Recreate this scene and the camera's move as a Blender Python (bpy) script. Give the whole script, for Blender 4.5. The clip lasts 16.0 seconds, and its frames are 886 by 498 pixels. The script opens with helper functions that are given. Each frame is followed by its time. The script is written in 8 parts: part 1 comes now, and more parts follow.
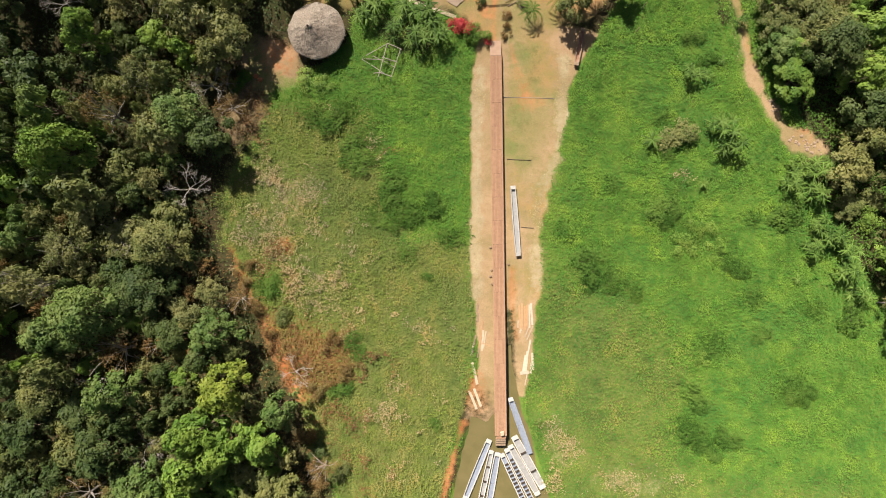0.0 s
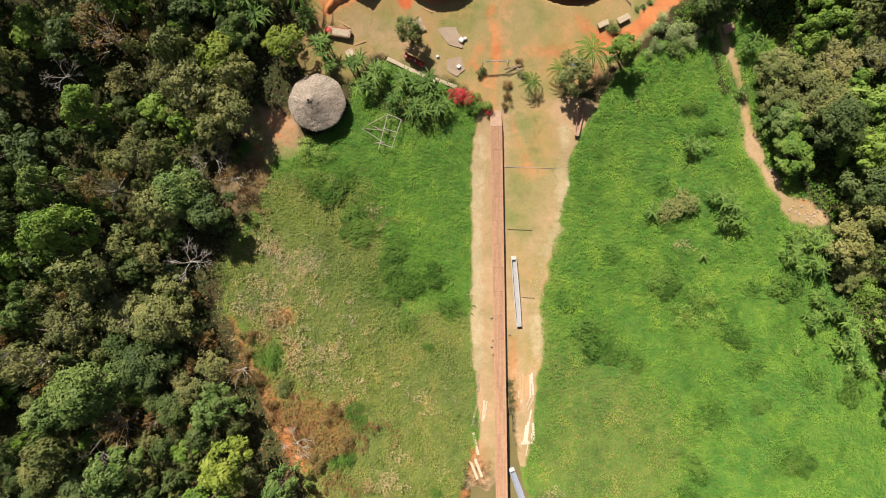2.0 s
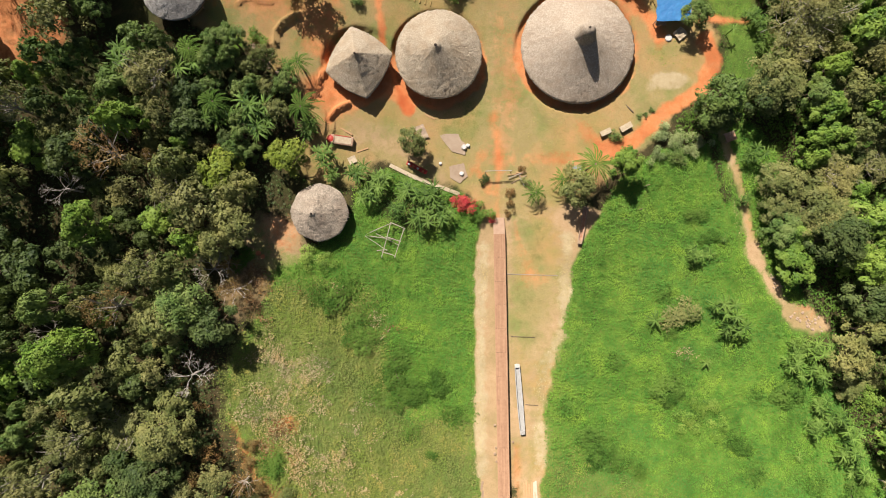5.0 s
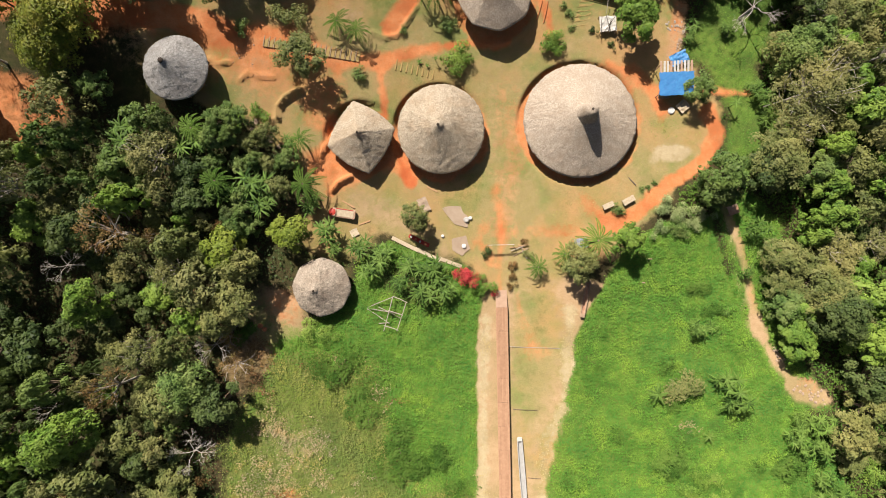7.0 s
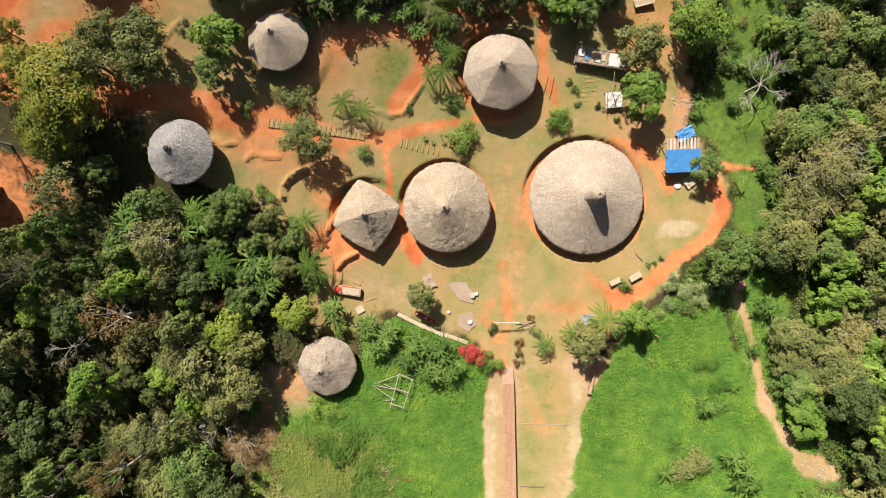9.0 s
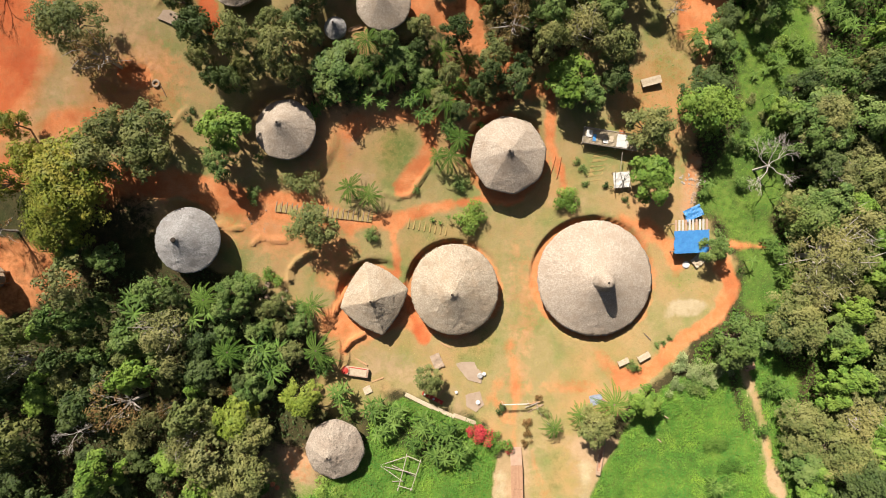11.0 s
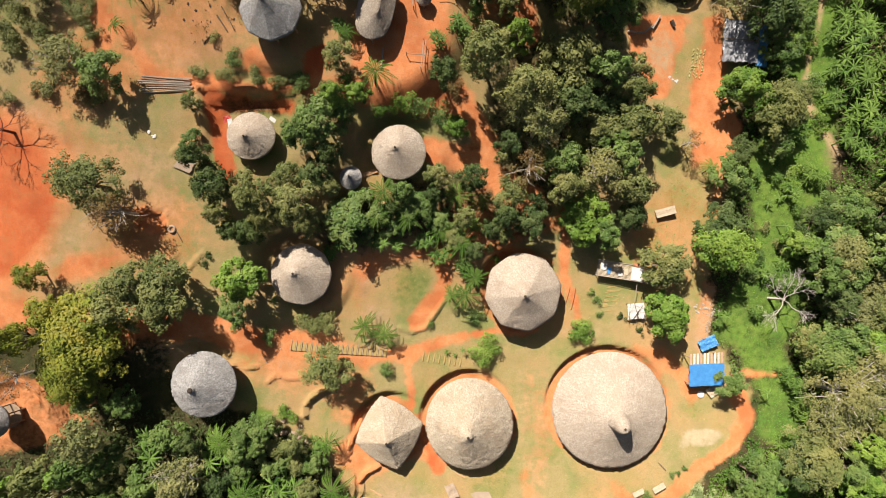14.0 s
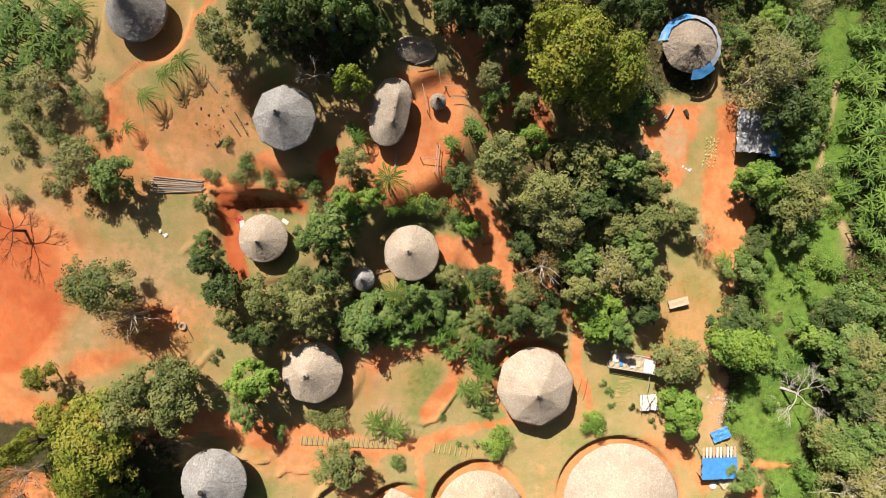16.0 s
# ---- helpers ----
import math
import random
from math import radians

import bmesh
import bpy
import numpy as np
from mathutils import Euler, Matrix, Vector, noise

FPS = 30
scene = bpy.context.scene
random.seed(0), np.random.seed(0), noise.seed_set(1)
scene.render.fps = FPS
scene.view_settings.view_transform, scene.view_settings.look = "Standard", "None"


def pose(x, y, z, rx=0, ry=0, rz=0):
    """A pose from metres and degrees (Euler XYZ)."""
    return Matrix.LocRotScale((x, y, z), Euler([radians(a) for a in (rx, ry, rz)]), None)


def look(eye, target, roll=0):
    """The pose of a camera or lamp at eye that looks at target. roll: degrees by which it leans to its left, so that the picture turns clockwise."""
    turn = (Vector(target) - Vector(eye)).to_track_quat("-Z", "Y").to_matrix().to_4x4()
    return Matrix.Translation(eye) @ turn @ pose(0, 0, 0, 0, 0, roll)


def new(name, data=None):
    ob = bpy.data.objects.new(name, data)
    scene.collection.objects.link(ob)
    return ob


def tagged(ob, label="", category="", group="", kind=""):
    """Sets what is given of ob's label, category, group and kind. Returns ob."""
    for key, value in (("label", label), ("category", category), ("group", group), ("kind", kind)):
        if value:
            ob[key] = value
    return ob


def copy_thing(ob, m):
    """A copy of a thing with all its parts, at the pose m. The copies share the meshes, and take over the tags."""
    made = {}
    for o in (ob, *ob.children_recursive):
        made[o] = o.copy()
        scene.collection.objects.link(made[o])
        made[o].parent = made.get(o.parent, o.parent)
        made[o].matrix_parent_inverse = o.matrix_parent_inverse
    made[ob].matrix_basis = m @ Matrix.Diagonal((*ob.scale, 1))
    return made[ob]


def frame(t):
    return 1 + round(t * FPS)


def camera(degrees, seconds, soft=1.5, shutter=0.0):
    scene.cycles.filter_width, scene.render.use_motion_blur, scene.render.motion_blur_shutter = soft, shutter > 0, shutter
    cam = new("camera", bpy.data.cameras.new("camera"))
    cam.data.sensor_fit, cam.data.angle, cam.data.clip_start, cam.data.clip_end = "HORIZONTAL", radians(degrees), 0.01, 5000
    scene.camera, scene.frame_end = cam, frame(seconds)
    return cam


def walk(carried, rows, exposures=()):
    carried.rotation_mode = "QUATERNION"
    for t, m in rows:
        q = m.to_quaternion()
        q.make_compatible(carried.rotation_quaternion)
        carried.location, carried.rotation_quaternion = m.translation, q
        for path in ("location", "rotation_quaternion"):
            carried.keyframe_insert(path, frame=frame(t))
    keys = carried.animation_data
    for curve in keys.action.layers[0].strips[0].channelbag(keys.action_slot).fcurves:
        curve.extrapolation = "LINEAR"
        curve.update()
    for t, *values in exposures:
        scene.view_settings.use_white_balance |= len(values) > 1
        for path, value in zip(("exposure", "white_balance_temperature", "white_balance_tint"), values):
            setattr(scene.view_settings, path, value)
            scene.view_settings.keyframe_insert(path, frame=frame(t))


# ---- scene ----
cam = camera(79.91, 16.0, 1.0)
ROWS = [
    (0, 1.232, 2.196, 80.127, 1.201, 0.866, 0.701),
    (0.5, 1.133, 4.813, 80.171, 1.204, 0.844, 0.699),
    (1, 1.072, 7.462, 80.236, 1.191, 0.824, 0.657),
    (1.5, 0.976, 10.184, 80.331, 1.155, 0.799, 0.598),
    (2, 0.834, 12.925, 80.402, 1.119, 0.754, 0.609),
    (2.5, 0.622, 15.709, 80.456, 1.104, 0.674, 0.555),
    (3, 0.335, 18.453, 80.508, 1.074, 0.546, 0.546),
    (3.5, 0.040, 21.115, 80.549, 1.112, 0.426, 0.506),
    (4, -0.238, 23.770, 80.560, 1.114, 0.295, 0.475),
    (6.5, -1.088, 37.507, 80.701, 1.097, 0.059, 0.425),
    (7, -1.185, 40.221, 80.664, 1.133, 0.071, 0.440),
    (7.5, -1.358, 42.968, 80.636, 1.232, 0.053, 0.414),
    (8, -1.574, 45.768, 80.630, 1.295, 0.080, 0.379),
    (8.5, -1.828, 48.655, 80.618, 1.270, 0.123, 0.356),
    (9, -2.145, 51.645, 80.589, 1.208, 0.075, 0.281),
    (11.5, -3.557, 66.355, 80.571, 1.526, 0.109, 0.085),
    (12, -3.847, 69.582, 80.691, 1.547, 0.122, 0.039),
    (12.5, -4.091, 72.896, 80.814, 1.529, 0.217, 0.007),
    (13, -4.391, 76.191, 80.939, 1.513, 0.259, -0.014),
    (13.5, -4.765, 79.491, 81.026, 1.497, 0.268, -0.052),
    (14, -5.148, 82.855, 81.090, 1.463, 0.293, -0.066),
    (14.5, -5.557, 86.192, 81.104, 1.471, 0.319, -0.066),
    (15, -5.992, 89.503, 81.086, 1.454, 0.320, -0.073),
    (15.5, -6.385, 92.766, 81.041, 1.503, 0.334, -0.042),
    (16, -6.826, 96.047, 80.996, 1.543, 0.313, 0.173),
]
walk(cam, [(t, pose(x, y, z, rx, ry, rz)) for t, x, y, z, rx, ry, rz in ROWS])


# ---- light ----
SUN_AZ = math.atan2(0.89, -0.45)   # towards the sun, in the plan
SUN_EL = radians(48.5)
world = bpy.data.worlds.new("sky")
scene.world = world
world.use_nodes = True
wn = world.node_tree.nodes
sky = wn.new("ShaderNodeTexSky")
sky.sky_type = "NISHITA"
sky.sun_disc = False
sky.sun_elevation = SUN_EL
sky.sun_rotation = math.pi / 2 - SUN_AZ
sky.dust_density = 3.0
sky.air_density = 0.8
world.node_tree.links.new(sky.outputs[0], wn["Background"].inputs[0])
wn["Background"].inputs[1].default_value = 0.034
sun = bpy.data.lights.new("sun", "SUN")
sun.energy, sun.angle, sun.color = 5.0, radians(0.53), (1.0, 0.925, 0.84)
sun_dir = Vector((math.cos(SUN_AZ) * math.cos(SUN_EL), math.sin(SUN_AZ) * math.cos(SUN_EL), math.sin(SUN_EL)))
new("sun", sun).matrix_world = look(sun_dir * 300, (0, 0, 0))
scene.view_settings.exposure = 0.96


# ---- materials ----
def rgb(c):
    return (c[0], c[1], c[2], 1.0)


class Mat:
    """A node material with small helpers for noise and mixing."""

    def __init__(self, name, rough=0.9, spec=0.2):
        self.m = bpy.data.materials.new(name)
        self.m.use_nodes = True
        self.t = self.m.node_tree
        self.b = self.t.nodes["Principled BSDF"]
        self.b.inputs["Roughness"].default_value = rough
        self.b.inputs["Specular IOR Level"].default_value = spec
        self.b.inputs["Diffuse Roughness"].default_value = 0.8
        self.co = self.t.nodes.new("ShaderNodeNewGeometry").outputs["Position"]

    def put(self, value, socket):
        if hasattr(value, "links"):
            self.t.links.new(value, socket)
        elif isinstance(value, (tuple, list)):
            socket.default_value = rgb(value) if len(socket.default_value) == 4 else value
        else:
            socket.default_value = value

    def obj(self):
        return self.t.nodes.new("ShaderNodeTexCoord").outputs["Object"]

    def noise(self, scale, detail=4.0, rough=0.6, co=None, stretch=None):
        v = co or self.co
        if stretch:
            mp = self.t.nodes.new("ShaderNodeMapping")
            mp.inputs["Scale"].default_value = stretch
            self.put(v, mp.inputs["Vector"])
            v = mp.outputs[0]
        n = self.t.nodes.new("ShaderNodeTexNoise")
        n.inputs["Scale"].default_value, n.inputs["Detail"].default_value, n.inputs["Roughness"].default_value = scale, detail, rough
        self.put(v, n.inputs["Vector"])
        return n.outputs["Fac"]

    def ramp(self, fac, lo, hi):
        r = self.t.nodes.new("ShaderNodeMapRange")
        r.inputs["From Min"].default_value, r.inputs["From Max"].default_value = lo, hi
        self.put(fac, r.inputs["Value"])
        return r.outputs[0]

    def mix(self, fac, a, b, blend="MIX"):
        n = self.t.nodes.new("ShaderNodeMix")
        n.data_type, n.blend_type = "RGBA", blend
        self.put(fac, n.inputs[0])
        self.put(a, n.inputs[6])
        self.put(b, n.inputs[7])
        return n.outputs[2]

    def math(self, op, a, b=0.0):
        n = self.t.nodes.new("ShaderNodeMath")
        n.operation = op
        self.put(a, n.inputs[0])
        self.put(b, n.inputs[1])
        return n.outputs[0]

    def rand(self, island=False):
        if island:
            return self.t.nodes.new("ShaderNodeNewGeometry").outputs["Random Per Island"]
        return self.t.nodes.new("ShaderNodeObjectInfo").outputs["Random"]

    def attr(self, name):
        n = self.t.nodes.new("ShaderNodeAttribute")
        n.attribute_name = name
        return n

    def colour(self, c):
        self.put(c, self.b.inputs["Base Color"])
        return self

    def bump(self, h, strength=0.4, dist=0.05):
        n = self.t.nodes.new("ShaderNodeBump")
        n.inputs["Strength"].default_value, n.inputs["Distance"].default_value = strength, dist
        self.put(h, n.inputs["Height"])
        self.put(n.outputs[0], self.b.inputs["Normal"])
        return self


def plain(name, a, b=None, scale=3.0, rough=0.85, spec=0.2, metal=0.0, bump=0.0):
    """Two tones mixed by grain and by blotches, with a little difference from thing to thing."""
    m = Mat(name, rough, spec)
    b = b or tuple(v * 0.65 for v in a)
    f = m.math("ADD", m.math("MULTIPLY", m.noise(scale), 0.6), m.math("MULTIPLY", m.noise(scale * 9), 0.4))
    m.colour(m.mix(m.ramp(m.math("ADD", f, m.math("MULTIPLY", m.rand(), 0.16)), 0.4, 0.74), a, b))
    m.b.inputs["Metallic"].default_value = metal
    if bump:
        m.bump(m.noise(scale * 6), bump, 0.04)
    return m.m


def leaf_material(name, dark, mid, light, glow=0.14, rough=0.55, spec=0.14):
    m = Mat(name, rough, spec)
    dark, mid, light = tuple(v * 0.85 for v in dark), tuple(v * 1.3 for v in mid), tuple(v * 1.32 for v in light)
    big = m.noise(0.45, 3.0)
    c = m.mix(m.ramp(m.rand(True), 0.0, 1.0), dark, mid)
    c = m.mix(m.ramp(big, 0.42, 0.68), c, light)
    c = m.mix(m.math("MULTIPLY", m.rand(), 0.4), c, (dark[0] * 0.6, dark[1] * 0.85, dark[2] * 0.6))
    c = m.mix(m.math("MULTIPLY", m.ramp(m.noise(0.11, 2.0), 0.5, 0.68), 0.3), c, (mid[0] * 1.5, mid[1] * 1.2, mid[2] * 1.1))
    m.colour(c)
    tr = m.t.nodes.new("ShaderNodeBsdfTranslucent")
    m.put(m.mix(0.5, c, (0.20, 0.26, 0.03)), tr.inputs[0])
    ms = m.t.nodes.new("ShaderNodeMixShader")
    ms.inputs[0].default_value = glow
    m.t.links.new(m.b.outputs[0], ms.inputs[1])
    m.t.links.new(tr.outputs[0], ms.inputs[2])
    m.t.links.new(ms.outputs[0], m.t.nodes["Material Output"].inputs[0])
    return m.m


def ground_material():
    """Eight kinds of ground, laid out by two colour attributes."""
    m = Mat("ground", 0.95, 0.1)
    fine, mid, big = m.noise(7.0, 6.0, 0.7), m.noise(1.1, 5.0, 0.65), m.noise(0.16, 4.0)
    tiny = m.noise(22.0, 3.0, 0.7)
    kinds = {
        # leaf litter, near-black so that its colour also deepens the shade between trees
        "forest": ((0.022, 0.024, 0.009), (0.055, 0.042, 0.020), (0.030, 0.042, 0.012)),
        "lawn": ((0.276, 0.224, 0.090), (0.342, 0.262, 0.122), (0.196, 0.212, 0.068)),
        "orange": ((0.54, 0.185, 0.064), (0.63, 0.262, 0.106), (0.45, 0.138, 0.048)),
        "tan": ((0.37, 0.248, 0.137), (0.44, 0.306, 0.177), (0.30, 0.222, 0.108)),
        "lush": ((0.080, 0.165, 0.020), (0.135, 0.225, 0.032), (0.060, 0.130, 0.018)),
        "olive": ((0.105, 0.150, 0.034), (0.165, 0.190, 0.05), (0.080, 0.12, 0.026)),
        "straw": ((0.40, 0.315, 0.185), (0.48, 0.395, 0.25), (0.31, 0.24, 0.125)),
        "red": ((0.50, 0.118, 0.036), (0.55, 0.160, 0.056), (0.43, 0.090, 0.028)),
    }
    za, zb = m.attr("zone_a"), m.attr("zone_b")
    sa, sb = m.t.nodes.new("ShaderNodeSeparateColor"), m.t.nodes.new("ShaderNodeSeparateColor")
    m.put(za.outputs["Color"], sa.inputs[0])
    m.put(zb.outputs["Color"], sb.inputs[0])
    weights = [sa.outputs[0], sa.outputs[1], sa.outputs[2], za.outputs["Alpha"], sb.outputs[0], sb.outputs[1], sb.outputs[2], zb.outputs["Alpha"]]
    total = None
    for (kind, (a, b, c)), w in zip(kinds.items(), weights):
        col = m.mix(m.ramp(mid, 0.36, 0.66), a, b)
        col = m.mix(m.ramp(big, 0.45, 0.62), col, c)
        if kind == "lawn":   # worn through to the earth here and there
            col = m.mix(m.math("MULTIPLY", m.ramp(m.noise(0.075, 5.0, 0.62), 0.46, 0.66), 0.65), col, (0.51, 0.255, 0.115))
        if kind in ("orange", "red"):
            col = m.mix(m.math("MULTIPLY", m.ramp(m.noise(0.3, 5.0, 0.65), 0.5, 0.7), 0.45 if kind == "orange" else 0.15), col, (0.58, 0.30, 0.14))
        # the edge between two kinds is broken up by the grain
        w = m.ramp(m.math("ADD", w, m.math("MULTIPLY", m.math("SUBTRACT", m.math("ADD", m.math("MULTIPLY", mid, 0.6), m.math("MULTIPLY", fine, 0.4)), 0.5), 1.5)), 0.26, 0.74)
        total = m.mix(w, total, col) if total else col
    total = m.mix(m.math("MULTIPLY", m.ramp(fine, 0.42, 0.70), 0.34), total, (0.11, 0.08, 0.03))
    total = m.mix(m.math("MULTIPLY", m.ramp(m.noise(0.55, 6.0, 0.7), 0.5, 0.68), 0.24), total, (0.16, 0.11, 0.045))
    total = m.mix(m.math("MULTIPLY", m.ramp(tiny, 0.5, 0.75), 0.17), total, (0.55, 0.42, 0.24))
    m.colour(total)
    m.bump(m.math("ADD", mid, m.math("MULTIPLY", fine, 0.5)), 0.6, 0.12)
    return m.m


def thatch_material(name, a, b, c, straw=False):
    m = Mat(name, 0.9, 0.15)
    big, mid, fine = m.noise(0.5, 4.0), m.noise(4.2, 5.0, 0.75), m.noise(13.0, 4.0, 0.75)
    col = m.mix(m.ramp(mid, 0.38, 0.62), tuple(v * 0.82 for v in a), tuple(v * 1.06 for v in b))
    col = m.mix(m.math("MULTIPLY", m.ramp(big, 0.45, 0.65), 0.6), col, c)
    col = m.mix(m.math("MULTIPLY", m.ramp(fine, 0.46, 0.68), 0.42), col, tuple(v * 0.55 for v in a))
    # fibres running down the slope
    sep, com = m.t.nodes.new("ShaderNodeSeparateXYZ"), m.t.nodes.new("ShaderNodeCombineXYZ")
    m.put(m.obj(), sep.inputs[0])
    x, y = sep.outputs[0], sep.outputs[1]
    m.put(m.math("MULTIPLY", m.math("ARCTAN2", y, x), 26.0), com.inputs[0])
    m.put(m.math("POWER", m.math("ADD", m.math("MULTIPLY", x, x), m.math("MULTIPLY", y, y)), 0.5), com.inputs[1])
    fibre = m.noise(1.0, 4.0, 0.7, com.outputs[0])
    col = m.mix(m.math("MULTIPLY", m.ramp(fibre, 0.46, 0.68), 0.34), col, tuple(v * 0.66 for v in c))
    if straw:
        col = m.mix(m.math("MULTIPLY", m.rand(True), 0.4), col, tuple(v * 0.75 for v in c))
    m.colour(col)
    return m.bump(m.math("ADD", m.math("ADD", mid, fine), fibre), 0.9, 0.18).m


GROUND = ground_material()
THATCH = thatch_material("thatch_grey", (0.425, 0.343, 0.262), (0.525, 0.446, 0.356), (0.375, 0.290, 0.210))
THATCH_S = thatch_material("thatch_straw_grey", (0.445, 0.368, 0.290), (0.560, 0.487, 0.400), (0.385, 0.300, 0.220), True)
THATCH_W = thatch_material("thatch_warm", (0.440, 0.355, 0.258), (0.530, 0.452, 0.342), (0.395, 0.295, 0.195))
THATCH_WS = thatch_material("thatch_straw_warm", (0.475, 0.385, 0.282), (0.590, 0.508, 0.390), (0.365, 0.272, 0.175), True)
THATCH_B = thatch_material("thatch_brown", (0.355, 0.292, 0.226), (0.470, 0.396, 0.316), (0.300, 0.228, 0.168))
THATCH_BS = thatch_material("thatch_straw_brown", (0.313, 0.265, 0.204), (0.436, 0.378, 0.304), (0.261, 0.203, 0.148), True)
THATCH_D = thatch_material("thatch_slate", (0.305, 0.288, 0.268), (0.430, 0.415, 0.395), (0.245, 0.218, 0.195))
THATCH_DS = thatch_material("thatch_straw_slate", (0.305, 0.288, 0.268), (0.460, 0.445, 0.420), (0.230, 0.205, 0.185), True)
BARK = plain("bark", (0.20, 0.15, 0.10), (0.09, 0.065, 0.045), 4.0, bump=0.5)
BARE = plain("bleached_branches", (0.42, 0.38, 0.33), (0.30, 0.26, 0.22), 4.0)
DEAD = plain("dead_wood", (0.38, 0.33, 0.27), (0.25, 0.21, 0.16), 4.0)
WOOD = plain("weathered_wood", (0.36, 0.26, 0.17), (0.22, 0.15, 0.10), 5.0, bump=0.3)
DECK = plain("deck_boards", (0.40, 0.240, 0.145), (0.29, 0.165, 0.098), 2.5, bump=0.3)
SAWN = plain("sawn_timber", (0.48, 0.30, 0.155), (0.36, 0.21, 0.11), 3.0)
PALE = plain("pale_planks", (0.50, 0.42, 0.30), (0.36, 0.28, 0.19), 3.0)
TIN_W = plain("white_painted_gunwale", (0.56, 0.54, 0.50), (0.38, 0.35, 0.30), 4.0, 0.6)
BLUE_GREY = plain("blue_grey_boat_paint", (0.30, 0.325, 0.375), (0.20, 0.22, 0.265), 3.0, 0.6)
GREY = plain("grey_boat_floor", (0.37, 0.36, 0.34), (0.26, 0.25, 0.235), 3.0, 0.7)
TARP = plain("blue_tarpaulin", (0.070, 0.265, 0.52), (0.045, 0.17, 0.40), 1.4, 0.45, 0.4, bump=0.3)
TARP_B = plain("black_plastic_sheet", (0.17, 0.17, 0.18), (0.46, 0.46, 0.47), 1.6, 0.32, 0.6, bump=0.8)
ZINC = plain("zinc_sheet", (0.55, 0.54, 0.52), (0.38, 0.35, 0.31), 3.0, 0.45, 0.5, 0.4)
RUST = plain("rusty_sheet", (0.33, 0.16, 0.09), (0.45, 0.33, 0.24), 3.0, 0.7)
WHITE = plain("white_cloth", (0.62, 0.61, 0.58), (0.48, 0.46, 0.43), 3.0)
REDP = plain("red_paint", (0.45, 0.05, 0.035), (0.32, 0.035, 0.025), 3.0, 0.5)
CEMENT = plain("worn_cement", (0.38, 0.295, 0.215), (0.28, 0.20, 0.135), 1.2)
RAMP = plain("pinkish_cement", (0.43, 0.30, 0.21), (0.34, 0.22, 0.15), 1.5)
STONE = plain("pale_stone", (0.38, 0.28, 0.20), (0.27, 0.19, 0.13), 3.0)
CLAY = plain("clay_pot", (0.50, 0.20, 0.09), (0.38, 0.14, 0.06), 4.0)
DARK = plain("dark_timber", (0.075, 0.055, 0.04), (0.04, 0.03, 0.022), 5.0)
TURF = plain("worn_turf", (0.36, 0.26, 0.10), (0.29, 0.20, 0.075), 2.0, bump=0.4)
EARTH = plain("orange_earth", (0.50, 0.19, 0.075), (0.36, 0.12, 0.045), 2.0, bump=0.5)

LEAF = {
    "mid": leaf_material("leaves_mid", (0.061, 0.114, 0.029), (0.132, 0.201, 0.050), (0.185, 0.231, 0.069)),
    "bright": leaf_material("leaves_bright", (0.070, 0.140, 0.022), (0.148, 0.245, 0.038), (0.200, 0.270, 0.052)),
    "lime": leaf_material("leaves_lime", (0.115, 0.165, 0.022), (0.205, 0.260, 0.036), (0.250, 0.275, 0.050)),
    "olive": leaf_material("leaves_olive", (0.104, 0.127, 0.042), (0.182, 0.198, 0.062), (0.234, 0.224, 0.081)),
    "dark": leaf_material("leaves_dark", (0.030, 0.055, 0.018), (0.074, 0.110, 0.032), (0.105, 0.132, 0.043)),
    "grey": leaf_material("leaves_grey", (0.112, 0.128, 0.046), (0.205, 0.208, 0.074), (0.245, 0.230, 0.092)),
    "amber": leaf_material("leaves_amber", (0.110, 0.150, 0.022), (0.200, 0.230, 0.031), (0.270, 0.235, 0.040)),
    "rust": leaf_material("leaves_rust", (0.147, 0.079, 0.030), (0.223, 0.128, 0.049), (0.184, 0.152, 0.054)),
    "palm": leaf_material("leaves_palm", (0.030, 0.068, 0.012), (0.095, 0.170, 0.028), (0.115, 0.170, 0.035), 0.06, 0.8, 0.05),
    "banana": leaf_material("leaves_banana", (0.024, 0.062, 0.012), (0.125, 0.212, 0.038), (0.140, 0.212, 0.046), 0.1, 0.6, 0.12),
    "pink": leaf_material("petals_pink", (0.36, 0.030, 0.040), (0.50, 0.055, 0.065), (0.30, 0.05, 0.04)),
    "pale": leaf_material("leaves_pale", (0.120, 0.170, 0.060), (0.240, 0.290, 0.120), (0.330, 0.360, 0.170)),
}

LEAF["scrub"] = leaf_material("leaves_scrub", (0.038, 0.088, 0.016), (0.082, 0.160, 0.027), (0.112, 0.178, 0.035), 0.12, 0.8, 0.05)
LEAF["canopy"] = LEAF["amber"]


